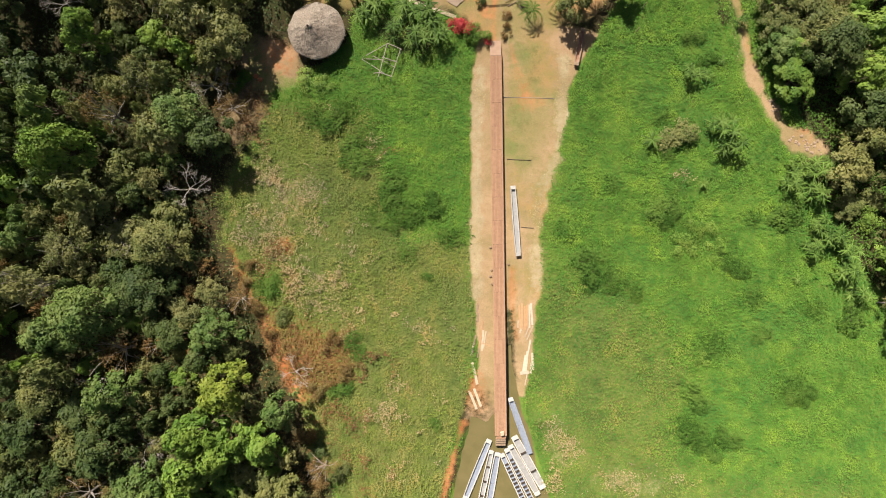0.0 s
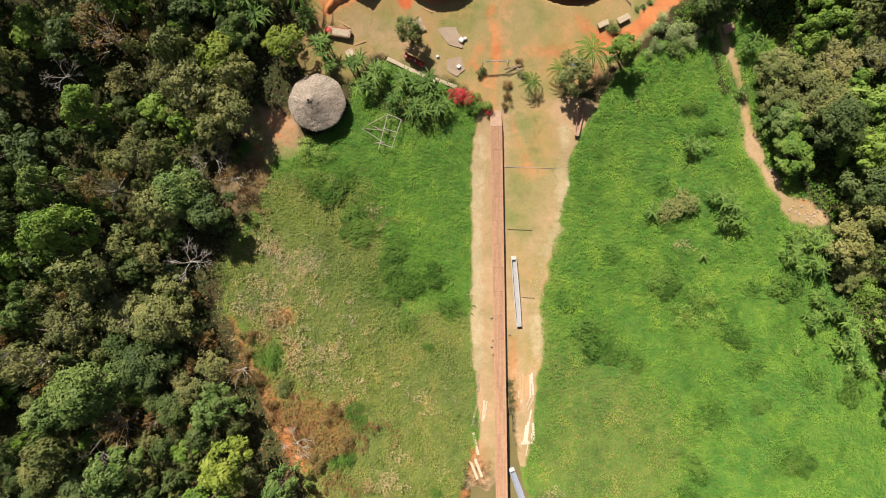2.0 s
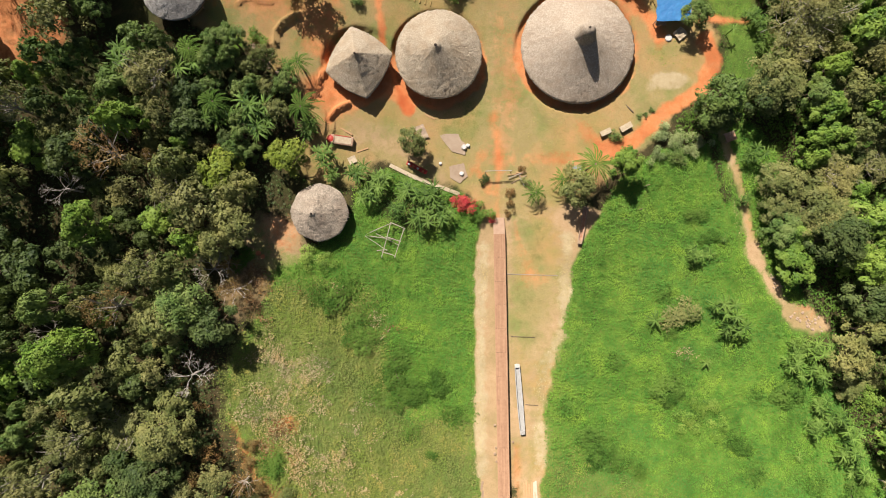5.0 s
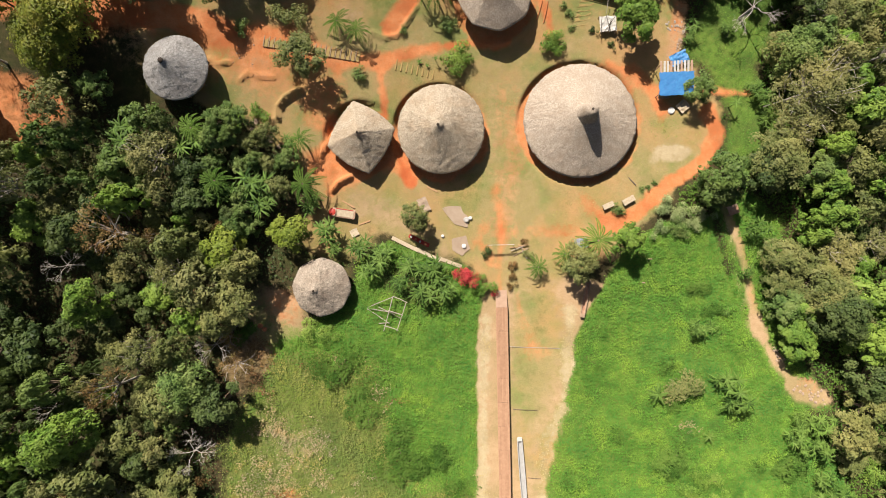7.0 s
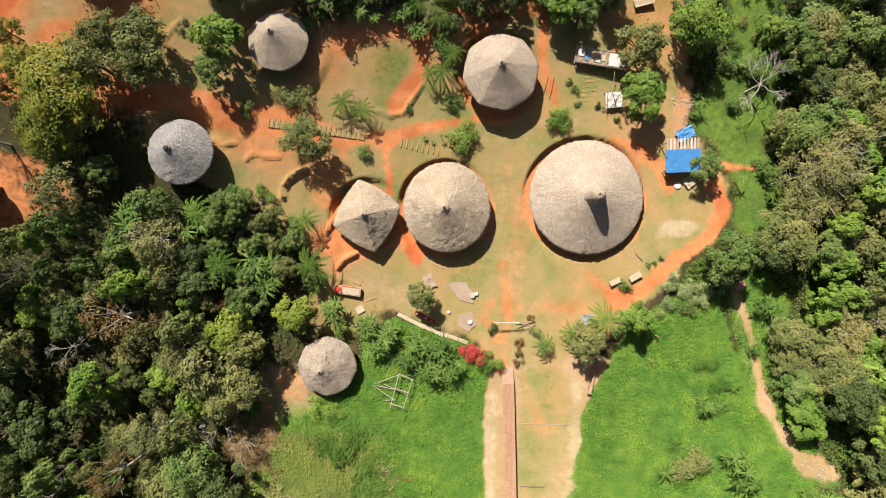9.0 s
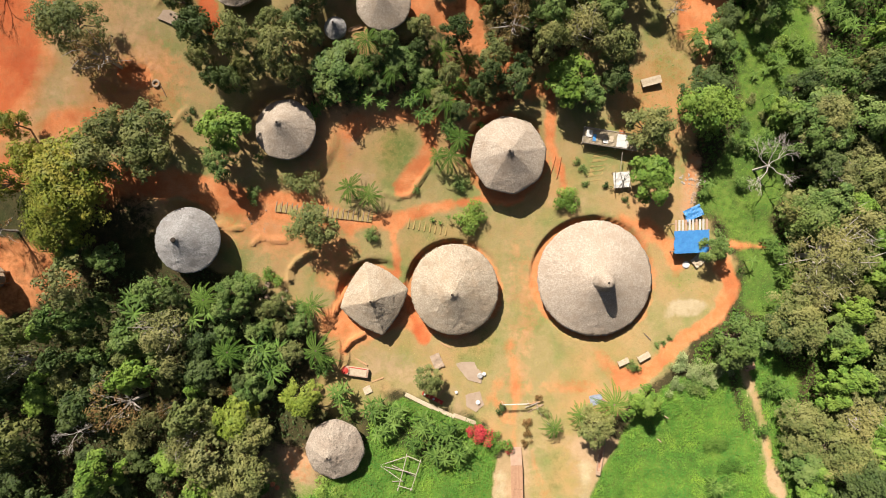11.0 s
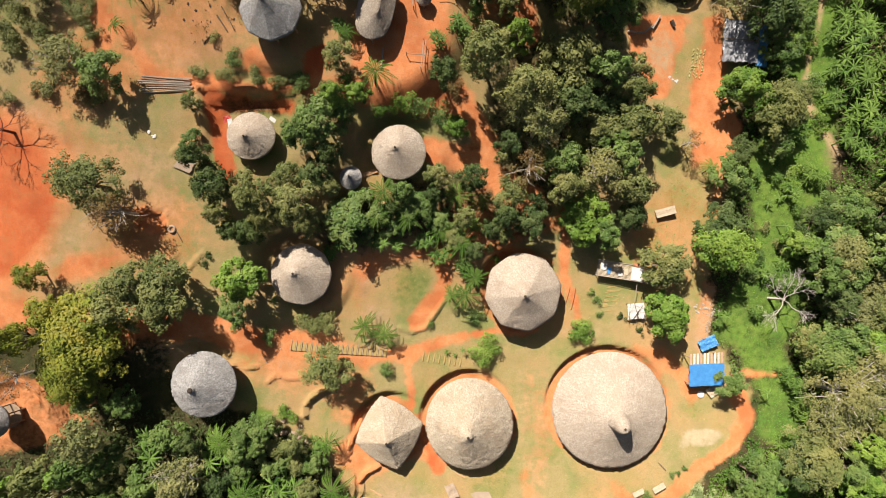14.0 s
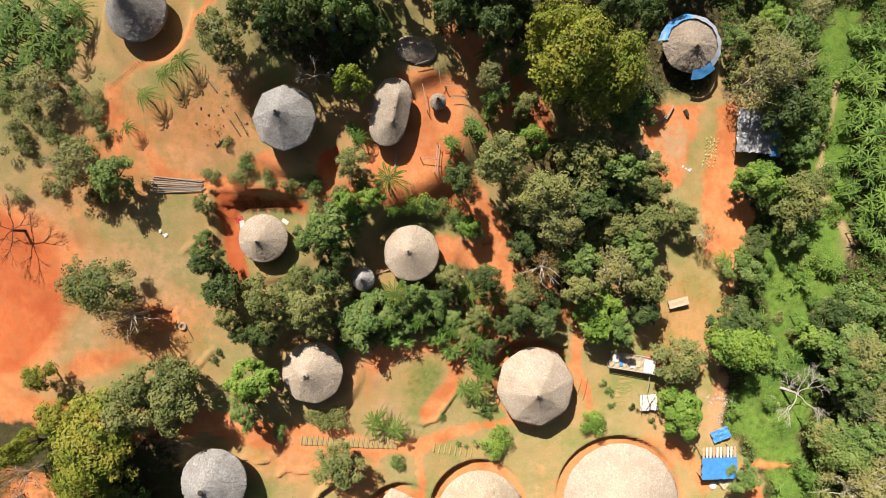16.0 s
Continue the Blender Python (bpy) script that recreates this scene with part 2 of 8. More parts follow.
def meadow_material(name, a, b, c, d, pale=1.15):
    m = Mat(name, 0.8, 0.06)
    big, mid, patch = m.noise(0.09, 7.0, 0.72), m.noise(0.6, 5.0, 0.65), m.noise(0.24, 6.0, 0.7)
    col = m.mix(m.rand(True), a, b)
    col = m.mix(m.ramp(mid, 0.44, 0.66), col, c)
    col = m.mix(m.math("MULTIPLY", m.ramp(patch, 0.52, 0.66), 0.75), col, tuple(v * 0.58 for v in a))
    col = m.mix(m.math("MULTIPLY", m.ramp(patch, 0.47, 0.36), 0.85), col, (c[0] * pale * 1.08, c[1] * pale * 0.95, c[2]))
    col = m.mix(m.math("MULTIPLY", m.ramp(big, 0.47, 0.62), 0.55), col, d)
    # cooler, darker stands and drier streaks at a larger scale
    col = m.mix(m.math("MULTIPLY", m.ramp(m.noise(0.06, 7.0, 0.7), 0.48, 0.62), 0.4), col, (a[0] * 0.75, a[1] * 0.95, a[2] * 1.7))
    col = m.mix(m.math("MULTIPLY", m.ramp(m.noise(0.32, 5.0, 0.7, None, (1.0, 0.45, 1.0)), 0.55, 0.70), 0.5), col, (c[0] * pale * 1.1, c[1] * pale * 0.95, c[2] * 1.2))
    m.colour(col)
    return m.m


LUSH = meadow_material("meadow_lush", (0.072, 0.180, 0.024), (0.112, 0.245, 0.034), (0.165, 0.285, 0.040), (0.066, 0.178, 0.034), 1.18)
OLIVE = meadow_material("meadow_olive", (0.120, 0.165, 0.030), (0.205, 0.245, 0.050), (0.235, 0.230, 0.070), (0.140, 0.205, 0.036))
DRY = meadow_material("withered_plants", (0.29, 0.225, 0.105), (0.43, 0.345, 0.185), (0.35, 0.28, 0.14), (0.27, 0.225, 0.095))
BRUSH = meadow_material("dry_brown_brush", (0.15, 0.080, 0.032), (0.27, 0.145, 0.062), (0.17, 0.14, 0.045), (0.20, 0.105, 0.05))
LAWN = meadow_material("lawn_tufts", (0.30, 0.26, 0.07), (0.46, 0.36, 0.14), (0.20, 0.22, 0.05), (0.40, 0.29, 0.11))
STRAW = meadow_material("dry_grass", (0.40, 0.32, 0.16), (0.55, 0.46, 0.27), (0.34, 0.28, 0.12), (0.42, 0.36, 0.18))


# ---- meshes ----
def mesh_of(name, verts, faces, mat, smooth=False):
    me = bpy.data.meshes.new(name)
    me.from_pydata([tuple(v) for v in verts], [], [tuple(f) for f in faces])
    me.materials.append(mat)
    if smooth:
        me.polygons.foreach_set("use_smooth", [True] * len(me.polygons))
    me.update()
    return me


def fast_mesh(name, co, tris, mat):
    """A mesh of triangles from arrays."""
    me = bpy.data.meshes.new(name)
    n = len(tris)
    me.vertices.add(len(co))
    me.vertices.foreach_set("co", np.asarray(co, dtype=np.float32).ravel())
    me.loops.add(n * 3)
    me.loops.foreach_set("vertex_index", np.asarray(tris, dtype=np.int32).ravel())
    me.polygons.add(n)
    me.polygons.foreach_set("loop_start", np.arange(n, dtype=np.int32) * 3)
    me.materials.append(mat)
    me.update(calc_edges=True)
    me.validate()
    return me


def part(name, data, mat=None, parent=None, label="", m=None):
    """Links a bmesh or mesh as one object under a thing."""
    if isinstance(data, bmesh.types.BMesh):
        me = bpy.data.meshes.new(name)
        data.to_mesh(me)
        data.free()
        me.materials.append(mat)
        data = me
    ob = new(name, data)
    ob.parent = parent
    if m is not None:
        ob.matrix_basis = m
    if label:
        ob["label"] = label
    return ob


def thing(name, label, category, m, group="", kind=""):
    ob = tagged(new(name), label, category, group, kind)
    ob.empty_display_size = 0.3
    ob.matrix_basis = m
    return ob


def box(bm, size, m=None, bevel=0.0):
    r = bmesh.ops.create_cube(bm, size=1.0, matrix=(m or Matrix()) @ Matrix.Diagonal((*size, 1)))
    if bevel:
        es = list({e for v in r["verts"] for e in v.link_edges})
        bmesh.ops.bevel(bm, geom=es, offset=bevel, segments=1, affect="EDGES")
    return bm


def box_bm(size, m=None, bevel=0.0):
    return box(bmesh.new(), size, m, bevel)


def tube(points, radii, sides=6):
    """Vertices and faces of a tapered tube along points."""
    vs, fs = [], []
    for i, p in enumerate(points):
        p = Vector(p)
        d = (Vector(points[min(i + 1, len(points) - 1)]) - Vector(points[max(i - 1, 0)])).normalized()
        u = d.orthogonal().normalized()
        w = d.cross(u)
        for k in range(sides):
            a = 2 * math.pi * k / sides
            vs.append(p + (u * math.cos(a) + w * math.sin(a)) * radii[i])
    for i in range(len(points) - 1):
        for k in range(sides):
            a, b = i * sides + k, i * sides + (k + 1) % sides
            fs.append((a, b, b + sides, a + sides))
    fs.append(tuple(range(sides))[::-1])
    fs.append(tuple(range((len(points) - 1) * sides, len(points) * sides)))
    return vs, fs


def tubes_mesh(name, runs, mat, sides=6):
    vs, fs = [], []
    for pts, rad in runs:
        v, f = tube(pts, rad, sides)
        fs += [tuple(i + len(vs) for i in q) for q in f]
        vs += v
    return mesh_of(name, vs, fs, mat)


def leaf_cloud(name, pos, nrm, length, width, mat, rng, along=None, fold=0.15):
    """Folded, pointed leaves: two triangles each, at pos, facing nrm."""
    n = len(pos)
    nrm = nrm / np.linalg.norm(nrm, axis=1, keepdims=True)
    t = rng.normal(size=(n, 3)) if along is None else along
    t = t - nrm * np.sum(t * nrm, axis=1, keepdims=True)
    t /= np.linalg.norm(t, axis=1, keepdims=True) + 1e-9
    s = np.cross(nrm, t)
    length, width = np.broadcast_to(length, n)[:, None], np.broadcast_to(width, n)[:, None]
    co = np.stack([pos - t * length / 2, pos + s * width / 2 + nrm * width * fold, pos + t * length / 2, pos - s * width / 2 + nrm * width * fold], axis=1).reshape(-1, 3)
    i = np.arange(n)[:, None] * 4
    tris = np.concatenate([i + np.array([[0, 1, 2]]), i + np.array([[0, 2, 3]])], axis=1).reshape(-1, 3)
    return fast_mesh(name, co, tris, mat)


def spray(name, pos, nrm, length, width, mat, rng):
    """Small pointed leaves, one triangle each, at pos, facing nrm."""
    n = len(pos)
    nrm = nrm / (np.linalg.norm(nrm, axis=1, keepdims=True) + 1e-9)
    t = rng.normal(size=(n, 3))
    t = t - nrm * np.sum(t * nrm, axis=1, keepdims=True)
    t /= np.linalg.norm(t, axis=1, keepdims=True) + 1e-9
    s = np.cross(nrm, t)
    length, width = np.broadcast_to(length, n)[:, None], np.broadcast_to(width, n)[:, None]
    co = np.stack([pos - t * length * 0.4 + s * width / 2, pos + t * length * 0.6, pos - t * length * 0.4 - s * width / 2], axis=1).reshape(-1, 3)
    return fast_mesh(name, co, np.arange(n * 3).reshape(-1, 3)[:, ::-1], mat)


# ---- smooth random fields ----
LATTICE = np.random.RandomState(7).rand(256, 256)


def field(x, y, size):
    """Smooth random values in 0..1 with features of that size."""
    u, v = np.asarray(x, float) / size + 400.37, np.asarray(y, float) / size + 400.71
    i, j = np.floor(u).astype(int), np.floor(v).astype(int)
    a, b = u - i, v - j
    a, b = a * a * (3 - 2 * a), b * b * (3 - 2 * b)
    g = lambda p, q: LATTICE[p % 256, q % 256]
    return (g(i, j) * (1 - a) + g(i + 1, j) * a) * (1 - b) + (g(i, j + 1) * (1 - a) + g(i + 1, j + 1) * a) * b


def field2(x, y, size):
    return 0.6 * field(x, y, size) + 0.4 * field(np.asarray(x) + 31.7, np.asarray(y) - 17.3, size / 2.3)


def smooth(v, lo, hi):
    t = np.clip((v - lo) / (hi - lo), 0, 1)
    return t * t * (3 - 2 * t)


def line_distance(x, y, pts):
    """Distance to a run of points."""
    best = np.full(np.shape(x), 1e9)
    for (ax, ay), (bx, by) in zip(pts, pts[1:]):
        dx, dy = bx - ax, by - ay
        t = np.clip(((x - ax) * dx + (y - ay) * dy) / (dx * dx + dy * dy + 1e-9), 0, 1)
        best = np.minimum(best, np.hypot(x - ax - t * dx, y - ay - t * dy))
    return best


def area_distance(x, y, pts):
    """Signed distance to an outline, negative inside."""
    d = line_distance(x, y, list(pts) + [pts[0]])
    inside = np.zeros(np.shape(x), bool)
    for (ax, ay), (bx, by) in zip(pts, list(pts[1:]) + [pts[0]]):
        hit = ((ay > y) != (by > y)) & (x < (bx - ax) * (y - ay) / (by - ay + 1e-12) + ax)
        inside ^= hit
    return np.where(inside, -d, d)


# ---- the lie of the land ----
# soft hills: middle x, y and height; all of one breadth
HILLS = [(-78, 50, 0.23), (26, 50, 0.54), (-78, 66, 1.4), (-60, 66, 0.94), (-42, 66, 2.15), (-26, 66, 1.55), (26, 66, 0.45), (-78, 82, 2.29), (-60, 82, 3.03), (-42, 82, 0.92), (-26, 82, 1.57), (26, 82, 0.38), (-78, 98, 2.06), (-60, 98, 2.08), (-42, 98, 2.18), (-26, 98, 1.76), (-10, 98, 3.88), (8, 98, 1.97), (26, 98, 0.36), (-78, 114, 5.05), (-60, 114, 1.28), (-42, 114, 3.17), (-26, 114, 3.16), (-10, 114, 0.81), (8, 114, 0.26), (-78, 132, 4.67), (-60, 132, 2.44), (-42, 132, 5.87), (-26, 132, 8.03), (-10, 132, 5.38), (8, 132, 6.98), (26, 132, 0.39)]
# each house stands on a levelled pad: x, y, radius, level, width of its bank
PADS = [(-19.2, 36, 5.5, 0.21, 1.8),
        (-13.4, 58, 5.2, 1.42, 0.8),
        (-1.7, 59.4, 7.0, 0.36, 0.6),
        (19, 61, 8.9, 0.12, 0.65),
        (5.9, 78.6, 6.2, 2.05, 0.65),
        (-38.2, 66.2, 4.5, 5.43, 2.6),
        (-24.8, 81.2, 5.3, 7.00, 1.8),
        (-30.2, 99.2, 4.8, 11.34, 1.8),
        (-11.3, 97.3, 4.9, 9.26, 1.8),
        (-17.6, 94, 1.9, 9.60, 1.8),
        (-26, 113.2, 5.1, 15.72, 1.8),
        (-13.7, 114.6, 8.3, 14.00, 4.5),
        (-10.6, 122.5, 2.9, 15.82, 3),
        (-44.6, 126.8, 5.1, 15.46, 1.8),
        (28.1, 127.3, 5.2, 3.30, 1.8),
        (-7.9, 116.2, 1.3, 14.00, 3),
        (-67.6, 61, 3.5, 4.14, 1.8)]
POOL = [(4.6, -21.3), (6.9, -21.9), (8.3, -19.8), (9.5, -13), (10.3, -9.6), (10.8, -13.8), (12.3, -19.7), (14, -25.6), (15.5, -30.6), (17, -34.7), (17.9, -39.7), (18.8, -44.7), (0.3, -45.1), (0.6, -40.1), (1.8, -33.5), (3, -26.6)]
WATER_Z = -0.55


# low earth banks and ditch edges: run of points, width, height
BANKS = [([(-46.3, 70.3), (-44.9, 71.4), (-42.5, 71.9), (-38.3, 71.9)], 0.45, 0.55),
         ([(-35.2, 68.6), (-33.7, 67.9), (-32.2, 68.1)], 0.4, 0.5),
         ([(-25.7, 60.6), (-25.4, 62.3), (-24.4, 63.7), (-21.9, 64.9)], 0.5, 0.75),
         ([(-30.4, 65.9), (-29.5, 66.8), (-27.8, 66.4), (-26.1, 66.3)], 0.3, 0.35),
         ([(-18, 50.4), (-16.8, 51.8), (-15.1, 52.6)], 0.5, 0.6),
         ([(-19.5, 55.6), (-18.4, 57.9), (-17, 60.7)], 0.45, 0.5),
         ([(-11.9, 73.4), (-10.1, 72.7), (-8.1, 73.3), (-5.4, 77.3)], 0.3, 0.35),
         ([(3.9, 84.6), (7.2, 85.2), (10.6, 84.2)], 0.5, 0.55),
         ([(-43.6, 82.6), (-42, 83.8)], 0.3, 0.3),
         ([(-47.2, 87.9), (-46.5, 89.6), (-44.7, 90.3), (-43.2, 89.4)], 0.35, 0.45),
         ([(-41.5, 97.5), (-39.9, 98.6), (-38.4, 98.1)], 0.3, 0.3),
         ([(-37.0, 105.4), (-37.0, 100.8), (-37.1, 96.9)], 0.7, 0.5),
         ([(-36.8, 105.5), (-30, 105.5), (-25.0, 105.2)], 0.7, 0.5),
         ([(-42.2, 81.4), (-40.6, 81.8), (-38.6, 84.1)], 0.3, 0.3),
         ([(-3.2, 93.4), (-1.6, 94), (0.2, 93.4)], 0.35, 0.45),
         ([(-64.6, 60.8), (-62.2, 60.2), (-59, 59.4), (-57.1, 58.4)], 0.3, 0.35)]


# level cuts dug into the slope: x0, x1, y0, y1, level
CUTS = [(-35.8, -25.4, 95.2, 103.7, 11.9), (-46.6, -43.2, 87.2, 89.9, None)]


def hills(x, y):
    z = np.zeros(np.shape(x))
    for hx, hy, v in HILLS:
        z = z + v * np.exp(-((x - hx) ** 2 + (y - hy) ** 2) / (2 * 15.0 ** 2))
    return z


def ground_z(x, y):
    """The height of the ground."""
    x, y = np.asarray(x, float), np.asarray(y, float)
    z = hills(x, y)
    near = smooth(np.hypot(x, y - 45), 400, 150)
    z = z + near * (0.35 * (field2(x, y, 9.0) - 0.5) + 0.12 * (field2(x, y, 2.2) - 0.5))
    for px, py, pr, pz, edge in PADS:
        z = z + (pz - z) * smooth(np.hypot(x - px, y - py), pr + edge, pr)
    for x0, x1, y0, y1, level in CUTS:
        d = np.maximum(np.maximum(x0 - x, x - x1), np.maximum(y0 - y, y - y1)) + 0.5 * (field2(x, y, 1.5) - 0.5)
        low = z - 0.55 if level is None else np.minimum(z, level)
        z = z + (low - z) * smooth(d, 0.25, -0.35)
    for run, wide, high in BANKS:
        z = z + 1.3 * high * smooth(line_distance(x, y, run) + 0.25 * (field2(x, y, 0.9) - 0.5), max(wide, 0.45), wide * 0.25)
    bank = area_distance(x, y, POOL) + 0.9 * (field2(x, y, 2.5) - 0.5)
    return z - 1.3 * smooth(bank, 0.9, -1.6)


KINDS = ("forest", "lawn", "orange", "tan", "lush", "olive", "straw", "red")
GX = np.concatenate([-np.geomspace(2500, 74, 24), np.arange(-72, -22, 0.5), np.arange(-22, 32, 0.36), np.arange(32, 68, 0.5), np.geomspace(69, 2500, 24)])
GY = np.concatenate([-np.geomspace(2500, 57, 24), np.arange(-55, 45, 0.5), np.arange(45, 86, 0.36), np.arange(86, 142, 0.5), np.geomspace(144, 2500, 24)])
X, Y = np.meshgrid(GX, GY)
Z = ground_z(X, Y)
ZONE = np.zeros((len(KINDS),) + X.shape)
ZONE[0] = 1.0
EDGE = 1.1 * (field2(X, Y, 3.2) - 0.5) + 0.6 * (field2(X, Y, 1.1) - 0.5)


def lay(kind, cover):
    ZONE[:] *= 1 - cover
    ZONE[KINDS.index(kind)] += cover


def area(kind, pts, soft=0.8, rough=1.0, most=1.0):
    lay(kind, most * smooth(area_distance(X, Y, pts) + rough * EDGE, soft, -soft))


def path(kind, width, pts, soft=0.5, rough=0.6, most=1.0):
    soft, rough = soft * 1.5, rough * 1.4
    lay(kind, most * smooth(line_distance(X, Y, pts) + rough * EDGE, width / 2 + soft, width / 2 - soft))


def blob(kind, x, y, rx, ry, turn=0.0, soft=0.35, most=1.0):
    c, s = math.cos(radians(turn)), math.sin(radians(turn))
    u, v = ((X - x) * c + (Y - y) * s) / rx, (-(X - x) * s + (Y - y) * c) / ry
    d = np.hypot(u, v) - 1 + EDGE * 1.2 / min(rx, ry)
    lay(kind, most * smooth(d, soft, -soft))


# the meadow on both sides of the causeway
area("lush", [(-26.6, 27.9), (-29.1, 20.9), (-33.3, 13.1), (-33.1, 5.3), (-31.3, -0.7), (-26.8, -10.1), (-22.3, -17.7), (-19.2, -24.5), (-16, -33.9), (-15, -47.9), (84.3, -45.8), (82.8, -25.2), (72.2, -12.9), (66.9, -4.1), (61.9, 3.4), (56.5, 13.1), (52.3, 19.5), (46.3, 30.1), (43.7, 38.6), (41.9, 38.3), (39.3, 47.2), (31.9, 46.3), (26.4, 42.1), (20.5, 33.1), (8.2, 33), (6.5, 35.5), (1.7, 39.7), (-9.4, 43.1), (-13.6, 40.5), (-15.3, 35.4), (-21.3, 29.4), (-23.9, 29.4)])
area("olive", [(-27.4, 26.5), (-19.6, 25.3), (-12.7, 24.5), (-9.1, 15.9), (-8.1, 9), (-5.5, 5.6), (4.4, 4.9), (5.4, -9.6), (4.2, -21.5), (1, -35), (0.3, -47.6), (-15, -47.9), (-16, -33.9), (-19.2, -24.5), (-22.3, -17.7), (-26.8, -10.1), (-31.3, -0.7), (-33.1, 5.3), (-33.3, 13.1), (-29.1, 20.9)], 4.0, 2.6)
area("olive", [(14.2, 1.6), (23.6, -0.9), (33.7, -5.8), (38, -15.9), (35.5, -26), (46.4, -30.8), (60.5, -29.7), (66.1, -33.8), (68.7, -46.1), (18.8, -47.2), (15.3, -28.9), (12.7, -18)], 6.0, 3.0, 0.6)
area("lush", [(36.3, -16.8), (43.8, -15.8), (46.4, -22.5), (39.7, -25.1)], 2.0, most=0.7)
blob("straw", -24.5, 8, 5.2, 4.7, -20, 1.2, 0.3)
blob("straw", -21.1, 12.3, 4.3, 2.6, -10, 1.2, 0.3)
blob("straw", -14.1, 2.9, 3.5, 3.5, -10, 1.2, 0.25)
blob("straw", -27.3, 15.7, 3.5, 2.6, -10, 1.2, 0.25)
blob("straw", -7.7, -20, 5.2, 2.6, -10, 1.2, 0.25)
blob("straw", -16.5, -4.8, 6, 2.6, -60, 1.2, 0.25)
blob("straw", 17.8, -25.5, 3.5, 2.6, -20, 1.1, 0.35)
blob("straw", 26.3, -29.5, 5.2, 1.7, -10, 1.1, 0.3)
blob("straw", 27.1, -31.2, 10.4, 1.2, 0, 1.1, 0.25)
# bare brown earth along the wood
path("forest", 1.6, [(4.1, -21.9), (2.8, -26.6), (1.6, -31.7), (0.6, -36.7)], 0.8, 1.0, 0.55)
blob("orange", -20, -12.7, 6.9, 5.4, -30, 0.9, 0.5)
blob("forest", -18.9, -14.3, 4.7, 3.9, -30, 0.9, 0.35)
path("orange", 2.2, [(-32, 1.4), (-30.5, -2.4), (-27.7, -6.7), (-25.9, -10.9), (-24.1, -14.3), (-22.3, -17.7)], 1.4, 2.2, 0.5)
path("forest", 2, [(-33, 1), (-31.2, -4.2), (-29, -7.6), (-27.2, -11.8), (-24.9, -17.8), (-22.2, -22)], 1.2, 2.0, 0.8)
blob("orange", -24, 3.9, 1.9, 1.2, -10, 0.8, 0.6)
blob("tan", -30.9, 25.2, 3.5, 5.2, -20, 0.9, 0.6)
blob("tan", -26.4, 31.9, 4.7, 4.3, -10, 0.5, 0.9)
blob("orange", -25.5, 33, 3, 3, 0, 0.8, 0.35)
blob("lush", -26.5, 28.6, 4, 2.2, 0, 0.8, 0.5)
blob("lush", -29, 33, 1.6, 3, 0, 0.8, 0.45)
# the causeway
area("tan", [(5.3, 36.7), (4.1, 30.7), (4, 16), (4.4, 0.6), (5.3, -6.2), (5.7, -13), (3.8, -21.5), (7.6, -23.1), (10.1, -18), (12.3, -18), (13.5, -12.9), (13.8, -6.1), (14.2, -1), (14.5, 13.5), (17, 17.9), (18.2, 27.3), (20.7, 32.5), (23.2, 36.7), (14.7, 39.3)], 0.6, 0.8)
blob("lawn", 13.1, 29.9, 3.9, 8.6, 0, 0.6, 0.75)
blob("lawn", 11.1, 18.7, 1.9, 5.2, 0, 0.6, 0.5)
path("straw", 1.9, [(5.4, 31), (5.1, 25.5), (5, 16), (5, 5.7), (5.4, -2.8)], 0.6, 1.0, 0.85)
path("straw", 1.7, [(18.2, 32.4), (17.8, 26.4), (17, 17.9), (14.8, 13.5), (14, 5.8), (13.8, -1)], 0.6, 1.2, 0.9)
blob("olive", 12.6, 24, 3.4, 13, 0, 0.9, 0.55)
path("orange", 1.1, [(10, 35), (10.9, 31.6), (12.1, 27.3)], 0.7, 0.8, 0.5)
path("tan", 1.2, [(8.7, 36.7), (8.6, 30.7), (9, 26.4)], 0.7, 0.8, 0.8)
blob("orange", 12.7, 26.4, 2.4, 1.7, 0, 0.8, 0.5)
path("orange", 1, [(10.4, 0.7), (10.7, -6.2), (11.1, -9.6)], 0.7, 0.8, 0.6)
path("lawn", 1.2, [(12.5, 1.5), (13, -2.7), (12.1, -6.1)], 0.7, 0.8, 0.6)
blob("forest", 5.5, -19.4, 2.2, 3.1, 0, 0.9, 0.5)
blob("forest", 10.5, -13, 1, 7.8, 0, 0.9, 0.35)
path("forest", 1.0, [(10.2, -19), (10.3, -12), (10.0, -6)], 0.5, 0.8, 0.65)
path("orange", 1.0, [(3.4, -22.5), (2.0, -27), (0.9, -32), (0.2, -37)], 0.5, 0.8, 0.4)
blob("orange", 5.5, -17.3, 1.7, 3.5, 0, 0.9, 0.3)
# the trail along the stream
area("lush", [(39.7, 48.5), (44.5, 51.1), (50.6, 46.8), (49.7, 38.3), (50.5, 31.5), (54.7, 23), (58.1, 17.9), (50.4, 17.9), (44.5, 29.7), (42.8, 38.3)], 1.5, 1.0, 0.85)
path("lawn", 1.2, [(41.5, 48.5), (43.9, 42.5), (45.4, 36.6), (46.3, 31.4)], 0.4, 0.8, 0.8)
path("tan", 0.8, [(42.8, 45.1), (43.9, 41.7), (45, 36.6), (45.8, 32.3), (46.9, 29.7)], 0.7, 0.8, 0.7)
path("straw", 0.8, [(41.6, 46.5), (42.9, 41.7), (43.9, 36.5), (45, 32.3)], 0.6, 0.8, 0.5)
path("tan", 1.5, [(45.9, 31.4), (47.6, 28), (50.2, 23.8), (53.4, 21.0), (56.9, 19.9)], 0.7, 1.0)
blob("tan", 53.6, 20.8, 2.8, 1.7, -20, 0.5)
blob("orange", 54.0, 21.2, 2.2, 1.2, -15, 0.6, 0.3)
